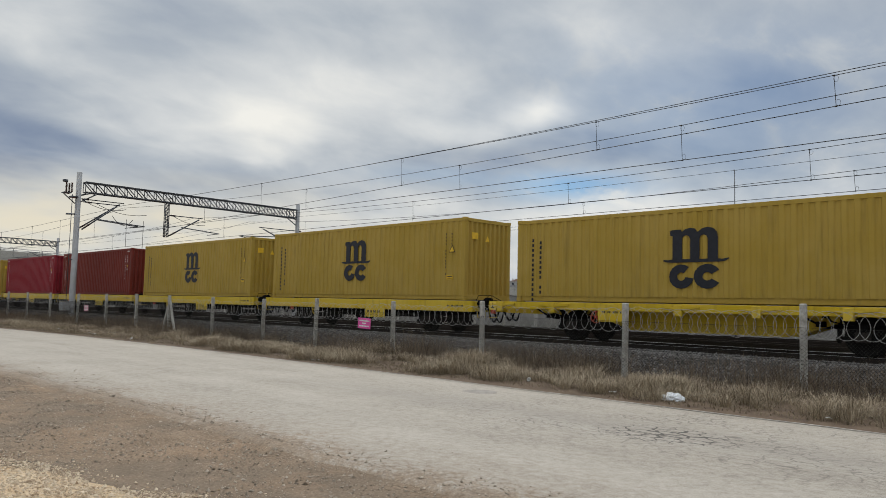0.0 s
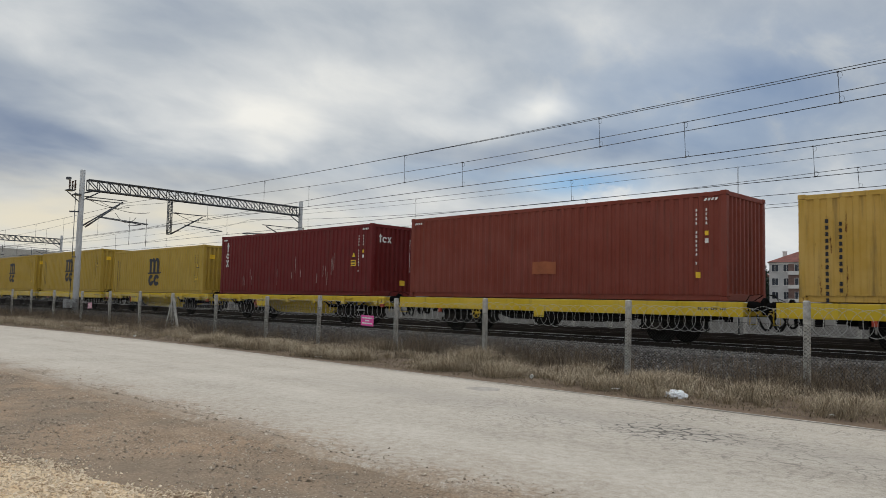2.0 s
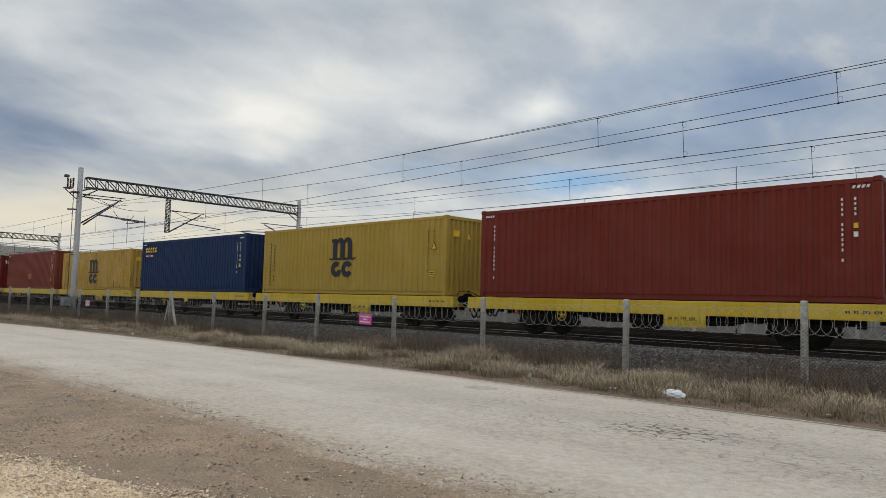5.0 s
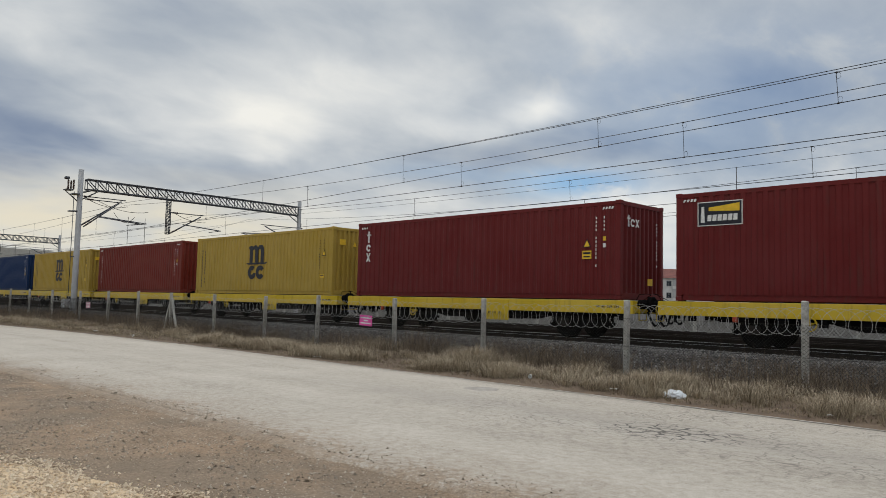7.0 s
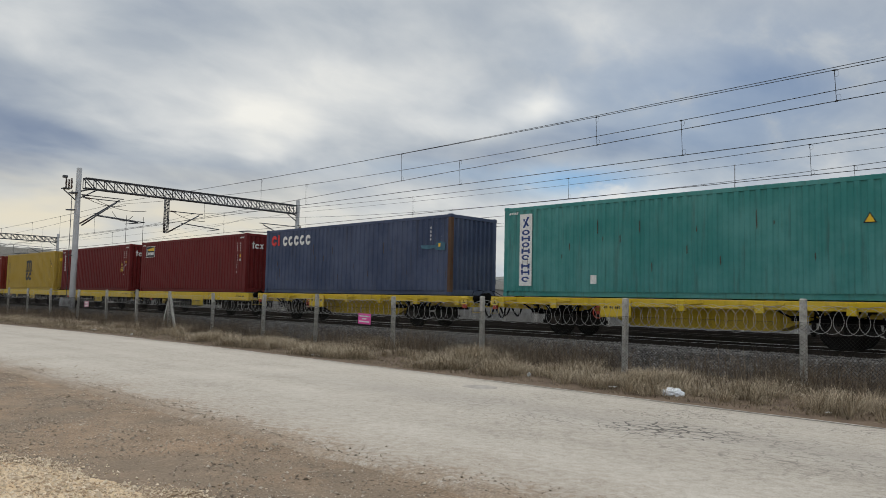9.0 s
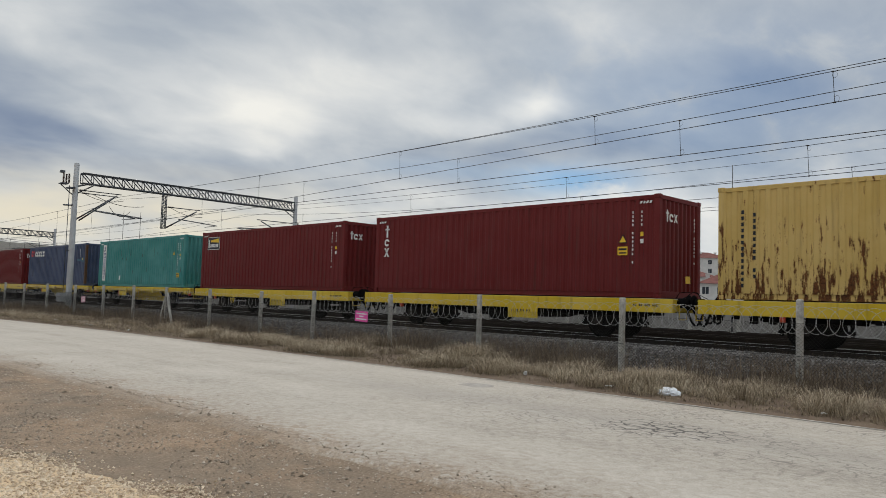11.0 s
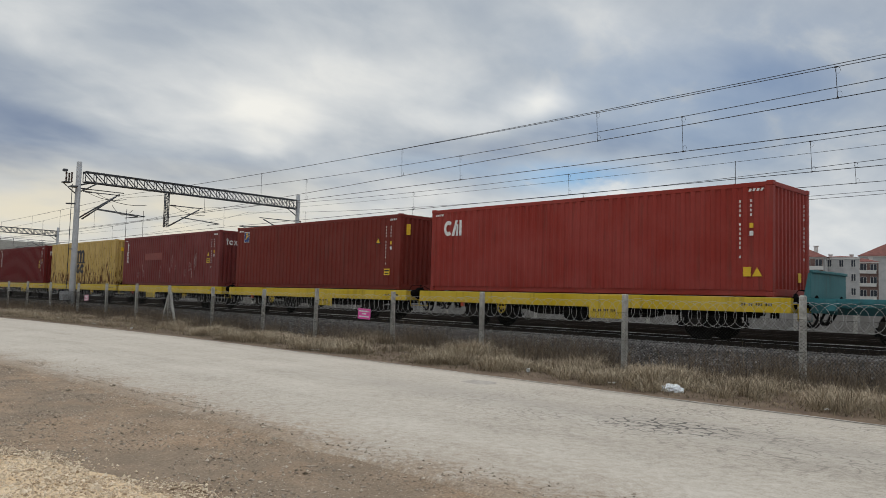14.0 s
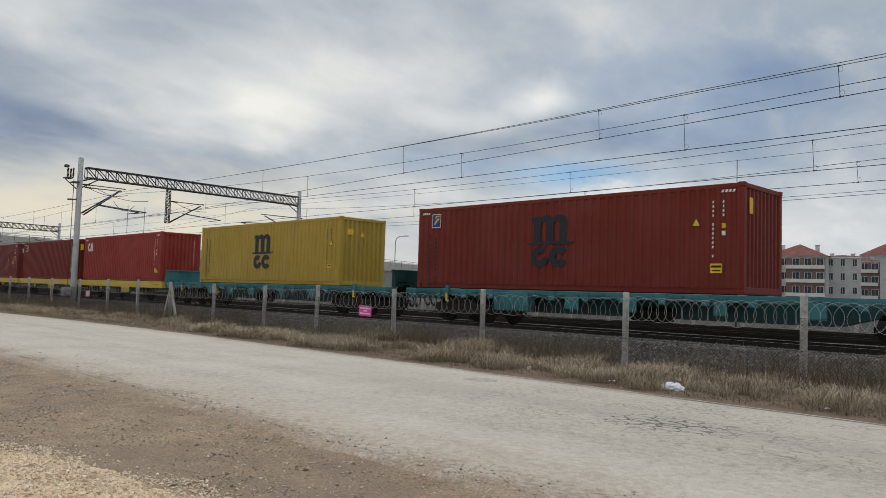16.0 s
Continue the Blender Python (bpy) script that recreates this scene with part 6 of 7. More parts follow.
def make_fence():
    f = empty("wire_fence", "chain-link fence on concrete posts topped with barbed coil", "fence", at=pose(0, 0, 0))
    rng = random.Random(5)
    for x, top in POSTS:
        bm = bmesh.new()
        w = 0.062
        box(bm, -w, w, -w, w, -0.25, top, 0.022)
        o = part("post", bm, CONCRETE, f, "", pose(x, FENCE_Y + 0.07, 0, rng.uniform(-1, 1), rng.uniform(-0.8, 0.8), rng.uniform(-4, 4)))
    for s in (-1, 1):
        bm = bmesh.new()
        rod(bm, (-33.4 + s * 0.09, FENCE_Y + 0.05, 1.5 if s > 0 else 1.3), (-33.4 + s * (1.05 if s > 0 else 0.55), FENCE_Y - (0.1 if s > 0 else 0.0), -0.1), 0.065, 4)
        part("strut", bm, CONCRETE, f, "slanting concrete strut")
    for (xb, tb), (xa, ta) in zip(POSTS, POSTS[1:]):
        if xb < -61:
            break
        L, top, cell = xb - xa, 1.34, 0.072
        verts, faces = [], []

        def strand(x0, z0, x1, z1, r=0.0022):
            d = Vector((x1 - x0, 0, z1 - z0)).normalized()
            nrm = Vector((-d.z, 0, d.x)) * r
            b = len(verts)
            for px, pz in ((x0, z0), (x1, z1)):
                verts.extend([(px + nrm.x, FENCE_Y - 0.002, pz + nrm.z), (px - nrm.x, FENCE_Y - 0.002, pz - nrm.z), (px, FENCE_Y + 0.003, pz)])
            faces.extend([(b, b + 1, b + 4, b + 3), (b + 1, b + 2, b + 5, b + 4), (b + 2, b, b + 3, b + 5)])
        n = int((L + top) / cell)
        for i in range(n):
            c = -top + i * cell
            for s in (1, -1):
                u0, u1 = (c, c + top)
                z0, z1 = 0.0, top
                if u0 < 0:
                    z0, u0 = -u0, 0.0
                if u1 > L:
                    z1, u1 = top - (u1 - L), L
                if u1 - u0 > 0.01:
                    if s > 0:
                        strand(xa + u0, z0, xa + u1, z1)
                    else:
                        strand(xb - u0, z0, xb - u1, z1)
        for z in (0.06, 0.7, top):
            strand(xa, z, xb, z, 0.003)
        me = bpy.data.meshes.new("chain_link")
        me.from_pydata(verts, [], faces)
        part("chain_link", me, MESH_WIRE, f, "thin dark chain-link mesh")
        # barbed coil: flat loops side by side, with blades
        pitch = rng.choice((0.19, 0.22, 0.25))
        turns = int(L / pitch)
        rc = 0.265
        zc = (ta + tb) / 2 - 0.385
        bm = bmesh.new()
        pts, seg = [], 32
        for i in range(turns * seg + 1):
            a = 2 * math.pi * i / seg
            u = i / (turns * seg)
            wob = 0.012 * math.sin(i * 0.07 + xa) + 0.01 * math.sin(i * 0.31)
            pts.append(Vector((xa + L * u + (rc + wob) * math.sin(a), FENCE_Y - 0.05 + 0.03 * math.sin(a) + wob, zc - 0.03 * math.sin(math.pi * u) + (rc + wob) * math.cos(a))))
        tube(bm, pts, 0.0030, 3)
        for p in pts:
            j = bm.verts.new(p + Vector((0.011, 0, 0.007)))
            k = bm.verts.new(p + Vector((-0.011, 0, 0.007)))
            l = bm.verts.new(p + Vector((0, 0.004, -0.012)))
            bm.faces.new((j, k, l))
        part("barbed_coil", bm, GALV, f, "galvanised barbed wire coil")
    return f


def warning_sign(x, z, w, h, tilt, board):
    s = empty("warning_sign", "small magenta warning board with white lettering wired to the fence" if board is PINK else "small pale pink board wired to the fence", "sign", "boards on the fence", pose(x, FENCE_Y - 0.02, z, 0, tilt, 0))
    part("board", boxed((-w / 2, w / 2, -0.006, 0.0, -h / 2, h / 2), bevel=0.002), board, s)
    for i, (a, b) in enumerate(((0.40, 0.24), (0.16, 0.0), (0.40, -0.26))):
        part("text_bar", boxed((-w * a, w * a, -0.010, -0.006, h * b - 0.03 * h * 2, h * b + 0.03 * h * 2)), WHITE, s)
    part("tie", rods(((-w * 0.4, 0.0, h / 2), (-w * 0.4, 0.03, h / 2 + 0.05), 0.003), ((w * 0.4, 0.0, h / 2), (w * 0.4, 0.03, h / 2 + 0.05), 0.003)), GALV, s)


# ---- verge: dry grass, weeds, litter ----
def blades(name, count, place, height, width, mat, seed, lean=0.5, label=""):
    rng = np.random.default_rng(seed)
    x, y = place(rng, count)
    n = len(x)
    z = np.array([lie(a, b) for a, b in zip(x, y)]) - 0.02
    h = height(x, y, rng)
    ang = rng.uniform(0, 2 * math.pi, n)
    lean_a = rng.uniform(0, 2 * math.pi, n)
    ln = rng.uniform(0.1, 1.0, n) * lean * h
    wd = width * rng.uniform(0.6, 1.4, n)
    base = np.stack([x, y, z], 1)
    side = np.stack([np.cos(ang) * wd, np.sin(ang) * wd, np.zeros(n)], 1)
    out = np.stack([np.cos(lean_a), np.sin(lean_a), np.zeros(n)], 1)
    mid = base + out * (ln * 0.35)[:, None] + np.stack([0 * h, 0 * h, h * 0.6], 1)
    tip = base + out * ln[:, None] + np.stack([0 * h, 0 * h, h * np.clip(1 - 0.38 * ln / np.maximum(h, 1e-3), 0.3, 1)], 1)
    v = np.stack([base - side, base + side, mid + side * 0.7, mid - side * 0.7, tip], 1).reshape(-1, 3)
    i = np.arange(n) * 5
    quads = np.stack([i, i + 1, i + 2, i + 3], 1).tolist()
    tris = np.stack([i + 3, i + 2, i + 4], 1).tolist()
    me = bpy.data.meshes.new(name)
    me.from_pydata(v.tolist(), [], quads + tris)
    tagged(part(name, me, mat), label, kind="stuff")


def tufts(name, count, each, place, tall, width, mat, seed, label):
    """bunches of blades that arch outwards from a common root"""
    rng = np.random.default_rng(seed)
    cx, cy = place(rng, count * 2)
    cx, cy = cx[:count], cy[:count]
    m = len(cx)
    big = np.clip(1.0 + 1.0 * clumpy(cx, cy, 0.75, 4.0), 0.45, 1.8) * rng.uniform(0.6, 1.25, m)
    wind = rng.normal(0.4, 0.5, m)
    n = m * each
    k = np.repeat(np.arange(m), each)
    a = rng.uniform(0, 2 * math.pi, n)
    r = rng.random(n) ** 0.6 * 0.15 * big[k]
    x, y = cx[k] + np.cos(a) * r, cy[k] + np.sin(a) * r
    z = np.array([lie(p, q) for p, q in zip(cx, cy)])[k] - 0.015
    h = tall * big[k] * rng.uniform(0.45, 1.15, n)
    out = np.stack([np.cos(a + 0.6 * wind[k]), np.sin(a + 0.6 * wind[k]), 0 * a], 1)
    reach = h * rng.uniform(0.4, 1.5, n)
    base = np.stack([x, y, z], 1)
    upw = np.array([0, 0, 1.0])
    p1 = base + out * (reach * 0.22)[:, None] + upw * (h * 0.55)[:, None]
    p2 = base + out * (reach * 0.6)[:, None] + upw * (h * 0.85)[:, None]
    p3 = base + out * reach[:, None] + upw * (h * rng.uniform(0.45, 0.95, n))[:, None]
    sd = np.stack([-out[:, 1], out[:, 0], 0 * a], 1) * (width * rng.uniform(0.6, 1.3, n))[:, None]
    v = np.stack([base - sd, base + sd, p1 + sd, p1 - sd, p2 + sd * 0.7, p2 - sd * 0.7, p3], 1).reshape(-1, 3)
    i = np.arange(n) * 7
    faces = np.stack([i, i + 1, i + 2, i + 3], 1).tolist() + np.stack([i + 3, i + 2, i + 4, i + 5], 1).tolist() + np.stack([i + 5, i + 4, i + 6], 1).tolist()
    me = bpy.data.meshes.new(name)
    me.from_pydata(v.tolist(), [], faces)
    tagged(part(name, me, mat), label, kind="stuff")


def clumpy(x, y, s=1.0, seed=0.0):
    return np.array([noise.noise(Vector((a * s, b * s, seed))) for a, b in zip(x, y)])


def make_verge():
    def spread(rng, n):
        x = np.concatenate([rng.uniform(-66, 3, n // 2), -26 + 28 * rng.random(n - n // 2)])
        y = np.array([road_far_edge(a) for a in x]) + 0.5 + rng.random(n) * 4.6
        c = clumpy(x, y, 0.75, 4.0) + 0.6 * clumpy(x, y, 2.6, 9.0) + 0.35 * clumpy(x, y, 6.0, 2.0)
        edge = y - np.array([road_far_edge(a) for a in x])
        keep = c + 0.3 * rng.random(n) - 0.25 * np.clip(1.3 - edge, 0, 1) - 0.55 * np.clip(edge - 2.5, 0, 1.2) > 0.16
        return x[keep], y[keep]
    tufts("dry_grass", 4000, 52, spread, 0.23, 0.0024, STRAW, 11, "dry straw-coloured grass in bent tufts along the verge")

    def low(rng, n):
        x = rng.uniform(-66, 3, n)
        y = np.array([road_far_edge(a) for a in x]) + 0.3 + rng.random(n) * 5.0
        return x, np.minimum(y, 17.0)
    blades("matted_grass", 70000, low, lambda x, y, r: 0.05 + 0.06 * r.random(len(x)), 0.007, STRAW_DULL, 12, 2.0, "flattened dead grass on the verge")

    def weeds(rng, n):
        x = np.concatenate([rng.uniform(-66, 3, n // 2), rng.uniform(-64, -28, n // 4), rng.uniform(-20, 2, n - n // 2 - n // 4)])
        y = rng.normal(15.5, 0.85, n)
        keep = clumpy(x, y, 0.6, 14.0) + 0.4 * rng.random(n) > 0.02
        return x[keep], np.clip(y, 13.3, 17.4)[keep]
    blades("bare_weeds", 64000, weeds, lambda x, y, r: (0.2 + 0.65 * r.random(len(x)) ** 1.5) * np.clip(1.0 + 0.8 * clumpy(x, y, 0.4, 21.0), 0.5, 1.6), 0.0032, TWIG, 13, 1.0, "thin leafless brown weed stalks by the fence")


STRAW_DULL = material("matted_dead_grass", lambda nt, b: nt.links.new(ramp(nt, node(nt, "ShaderNodeNewGeometry").outputs["Random Per Island"], [(0.0, (0.09, 0.068, 0.042)), (1.0, (0.32, 0.25, 0.155))], False), b.inputs["Base Color"]), 0.9)


def stones(name, count, place, size, mat, seed, label):
    """loose stones: uneven eight-faced lumps"""
    rng = np.random.default_rng(seed)
    p = place(rng, count)
    n = len(p)
    s = size(rng, n)
    dirs = np.array([(1, 0, 0), (-1, 0, 0), (0, 1, 0), (0, -1, 0), (0, 0, 1), (0, 0, -1)], float)
    jit = dirs[None] * rng.uniform(0.6, 1.3, (n, 6, 1)) + rng.normal(0, 0.25, (n, 6, 3))
    jit[:, :, 2] *= 0.7
    a = rng.uniform(0, 2 * math.pi, n)
    c, q = np.cos(a)[:, None], np.sin(a)[:, None]
    x, y = jit[:, :, 0] * c - jit[:, :, 1] * q, jit[:, :, 0] * q + jit[:, :, 1] * c
    v = np.stack([x, y, jit[:, :, 2]], 2) * s[:, None, None] + p[:, None, :]
    tri = np.array([(0, 2, 4), (2, 1, 4), (1, 3, 4), (3, 0, 4), (2, 0, 5), (1, 2, 5), (3, 1, 5), (0, 3, 5)])
    f = (np.arange(n)[:, None, None] * 6 + tri[None]).reshape(-1, 3)
    me = bpy.data.meshes.new(name)
    me.from_pydata(v.reshape(-1, 3).tolist(), [], f.tolist())
    tagged(part(name, me, mat), label, kind="stuff")


def lot_edge(x):
    return 2.80 + 0.23 * (x + 6.0) + 0.3 * noise.noise(Vector((x * 1.1, 7.0, 0))) + 0.15 * noise.noise(Vector((x * 3.3, 2.0, 0)))


def make_stones():
    def bank(rng, n):
        x = np.concatenate([rng.uniform(-62, 3, n // 3), -30 + 33 * rng.random(n - n // 3)])
        y = rng.uniform(16.45, 19.0, n)
        z = np.interp(y, [16.35, 16.6, 17.6, 17.9, 19.0], [0.0, 0.1, 0.46, 0.5, 0.5])
        return np.stack([x, y, z + 0.01], 1)
    stones("ballast_stones", 30000, bank, lambda r, n: 0.018 + 0.034 * r.random(n) ** 1.5, BALLAST, 3, "loose grey crushed stones on the ballast shoulder")

    def dirt(rng, n):
        x, y = rng.uniform(-22, 1, n), rng.uniform(1.2, 6.2, n)
        c = clumpy(x, y, 0.8, 31.0) + 0.6 * rng.random(n)
        e = np.array([lot_edge(a) for a in x])
        k = (c > 0.15) & (y > e) & ((y < 4.9) | (rng.random(n) < 0.35))
        x, y = x[k], y[k]
        return np.stack([x, y, np.array([max(lie(a, b), 0.012 if b > 4.8 else -1) for a, b in zip(x, y)]) + 0.002], 1)
    stones("scattered_pebbles", 90000, dirt, lambda r, n: np.clip(r.lognormal(-5.3, 0.66, n), 0.0025, 0.026), CLOD, 4, "brown clods and pebbles on the trodden earth")

    def lot(rng, n):
        x = rng.uniform(-14, 0, n)
        e = np.array([lot_edge(a) for a in x])
        y = e + 0.07 - rng.random(n) ** 1.3 * 3.6 + 0.2 * rng.normal(0, 1, n) * (rng.random(n) < 0.3)
        return np.stack([x, y, np.array([lie(a, b) for a, b in zip(x, y)]) + 0.004], 1)
    stones("pale_gravel", 70000, lot, lambda r, n: np.clip(r.lognormal(-4.75, 0.45, n), 0.004, 0.032), PEBBLE, 6, "pale limestone gravel heaped on the lot")


COVER = plain("dusty_iron_cover", (0.33, 0.30, 0.265), 0.9, vary=0.2, scale=8)


def make_litter():
    rng = random.Random(2)
    b = bmesh.new()
    bmesh.ops.create_icosphere(b, subdivisions=3, radius=1.0)
    for v in b.verts:
        n = noise.noise(v.co * 2.3) * 0.35 + noise.noise(v.co * 6) * 0.16
        v.co = Vector((v.co.x * 0.20, v.co.y * 0.12, max(v.co.z, -0.35) * 0.11)) * (1 + n)
    o = part("plastic_bag", b, PLASTIC)
    o.matrix_basis = pose(-6.75, 12.5, 0.035, 0, 0, 20)
    tagged(o, "crumpled white plastic bag lying on the verge", "plastic bag")
    for name, x, y, r, lab in (("paper_cup", -10.12, 12.62, 0.042, "white paper cup lying by the road"), ("paper_cup", -29.2, 12.0, 0.04, "white paper cup lying in dry grass")):
        bm = bmesh.new()
        lathe(bm, [(r * 0.75, 0), (r, 0.09), (r * 0.92, 0.09), (r * 0.7, 0.01)], 14, "x")
        c = part("paper_cup", bm, WHITE)
        c.matrix_basis = pose(x, y, lie(x, y) + 0.05, 0, 8, -60)
        tagged(c, lab, "paper cup", "litter on the verge")
    for x, y, w in ((-7.9, 12.35, 0.16), (-17.3, 12.2, 0.25), (-38.0, 12.1, 0.3), (-4.0, 12.1, 0.1), (-18.4, 12.3, 0.12), (-33.2, 12.0, 0.16), (-34.6, 12.3, 0.12)):
        bm = bmesh.new()
        q = [[bm.verts.new((w * (i / 4 - 0.5), 0.5 * w * (j / 2 - 0.5), 0.03 + 0.03 * rng.random())) for j in range(3)] for i in range(5)]
        for i in range(4):
            for j in range(2):
                bm.faces.new((q[i][j], q[i + 1][j], q[i + 1][j + 1], q[i][j + 1]))
        bmesh.ops.solidify(bm, geom=list(bm.faces), thickness=0.004)
        s = part("paper_scrap", bm, WHITE)
        s.matrix_basis = pose(x, y, lie(x, y), 0, 0, rng.uniform(0, 180))
        tagged(s, "pale crumpled scrap of paper in the grass", "litter", "litter on the verge")
    # iron cover in the road
    bm = bmesh.new()
    lathe(bm, [(0.34, 0.0), (0.34, 0.03), (0.33, 0.036)], 28, "z")
    m = part("manhole_cover", bm, COVER)
    m.matrix_basis = pose(-9.52, 10.4, -0.010)
    tagged(m, "flat dusty round cover set in the asphalt", "manhole cover")


# ---- beyond the tracks ----
def make_far_side():
    bm = boxed((-120, 60, 34.6, 34.9, -0.2, 1.5), bevel=0.02)
    structure(part("wall_far", bm, WALL_GREY), "low grey concrete boundary wall behind the tracks")
    row = empty("post_row", "row of pale concrete posts before a low wall", "fence", at=pose(0, 0, 0))
    for i in range(34):
        part("post", boxed((-0.07, 0.07, -0.07, 0.07, 0, 1.35), bevel=0.015), CONCRETE, row, at=pose(-75 + 2.4 * i, 34.2, 0.1))


def window_mesh(w, h):
    key = ("w", w, h)
    if key not in TANKS:
        fr = boxed((-w / 2 - 0.06, -w / 2, -0.08, 0.03, 0, h), (w / 2, w / 2 + 0.06, -0.08, 0.03, 0, h), (-w / 2 - 0.06, w / 2 + 0.06, -0.08, 0.03, h, h + 0.07), (-w / 2 - 0.1, w / 2 + 0.1, -0.14, 0.03, -0.09, 0), (-0.03, 0.03, -0.05, 0.02, 0, h))
        gl = boxed((-w / 2, w / 2, -0.02, 0.02, 0, h))
        out = []
        for name, b, mat in (("window", fr, RENDER_WHITE), ("pane", gl, GLASS_DARK)):
            me = bpy.data.meshes.new(name)
            b.normal_update(); b.to_mesh(me); b.free()
            me.materials.append(mat)
            out.append(me)
        TANKS[key] = out
    return TANKS[key]


def house(label, x, y, turn, w, d, floors, storey, wall_mat, roof_h, cols, sides=3, bays=(), base=0.2, group="houses beyond the line", chimneys=2, eave=0.5, pane=1.3):
    """a block with windows on its front (towards -y) and its -x and +x sides, and a hipped roof"""
    hse = empty("apartment_house", label, "house", group, pose(x, y, base, 0, 0, turn))
    H = floors * storey
    part("wall", boxed((-w / 2, w / 2, 0, d, 0, H)), wall_mat, hse)
    part("cornice", boxed((-w / 2 - 0.15, w / 2 + 0.15, -0.15, d + 0.15, H - 0.35, H - 0.05)), RENDER_WHITE, hse)
    bm = bmesh.new()
    e = eave
    lo = [bm.verts.new(p) for p in ((-w / 2 - e, -e, H), (w / 2 + e, -e, H), (w / 2 + e, d + e, H), (-w / 2 - e, d + e, H))]
    m = min(w, d) / 2
    if w >= d:
        hi = [bm.verts.new((-w / 2 + m * 0.9, d / 2, H + roof_h)), bm.verts.new((w / 2 - m * 0.9, d / 2, H + roof_h))]
        fs = ((0, 1, hi[1], hi[0]), (1, 2, hi[1]), (2, 3, hi[0], hi[1]), (3, 0, hi[0]))
    else:
        hi = [bm.verts.new((0, m * 0.9, H + roof_h)), bm.verts.new((0, d - m * 0.9, H + roof_h))]
        fs = ((0, 1, hi[0]), (1, 2, hi[1], hi[0]), (2, 3, hi[1]), (3, 0, hi[0], hi[1]))
    for f in fs:
        bm.faces.new([lo[i] if isinstance(i, int) else i for i in f])
    bm.faces.new(lo[::-1])
    bmesh.ops.recalc_face_normals(bm, faces=bm.faces)
    far_off = group == "houses on the hill"
    roof = part("roof", bm, ROOF_DULL if far_off else ROOF_TILE, hse, "dull brown hipped roof" if far_off else "red clay tile hipped roof")
    for i in range(chimneys):
        u = -w * 0.3 + w * 0.6 * i / max(1, chimneys - 1)
        part("chimney", boxed((u - 0.4, u + 0.4, d * 0.35, d * 0.35 + 0.7, H + roof_h * 0.3, H + roof_h * 0.75 + 0.4), (u - 0.5, u + 0.5, d * 0.35 - 0.1, d * 0.35 + 0.8, H + roof_h * 0.75 + 0.4, H + roof_h * 0.75 + 0.55)), RENDER_WHITE, roof)
    for x0, x1, mat in bays:
        bay = part("bay", boxed((x0, x1, -0.5, 0.02, 0.6, H - 0.4)), mat, hse)
        for i in range(floors):
            part("balcony", boxed((x0 - 0.1, x1 + 0.1, -0.75, -0.48, i * storey + 0.25, i * storey + 1.05)), RENDER_WHITE, bay)
    fr, gl = window_mesh(pane, 1.5)
    for i in range(floors):
        z = i * storey + 1.0
        for c in range(cols):
            u = -w / 2 + w * (c + 0.5) / cols
            depth = next((-0.5 for a, b, _ in bays if a < u < b), 0.0)
            win = part("window", fr, None, hse, at=pose(u, depth - 0.005, z))
            part("pane", gl, None, win)
        for s, ang in ((-1, -90), (1, 90)):
            for c in range(sides):
                v = d * (c + 0.5) / sides
                win = part("window", fr, None, hse, at=pose(s * (w / 2 + 0.005), v, z, 0, 0, ang))
                part("pane", gl, None, win)
    return hse


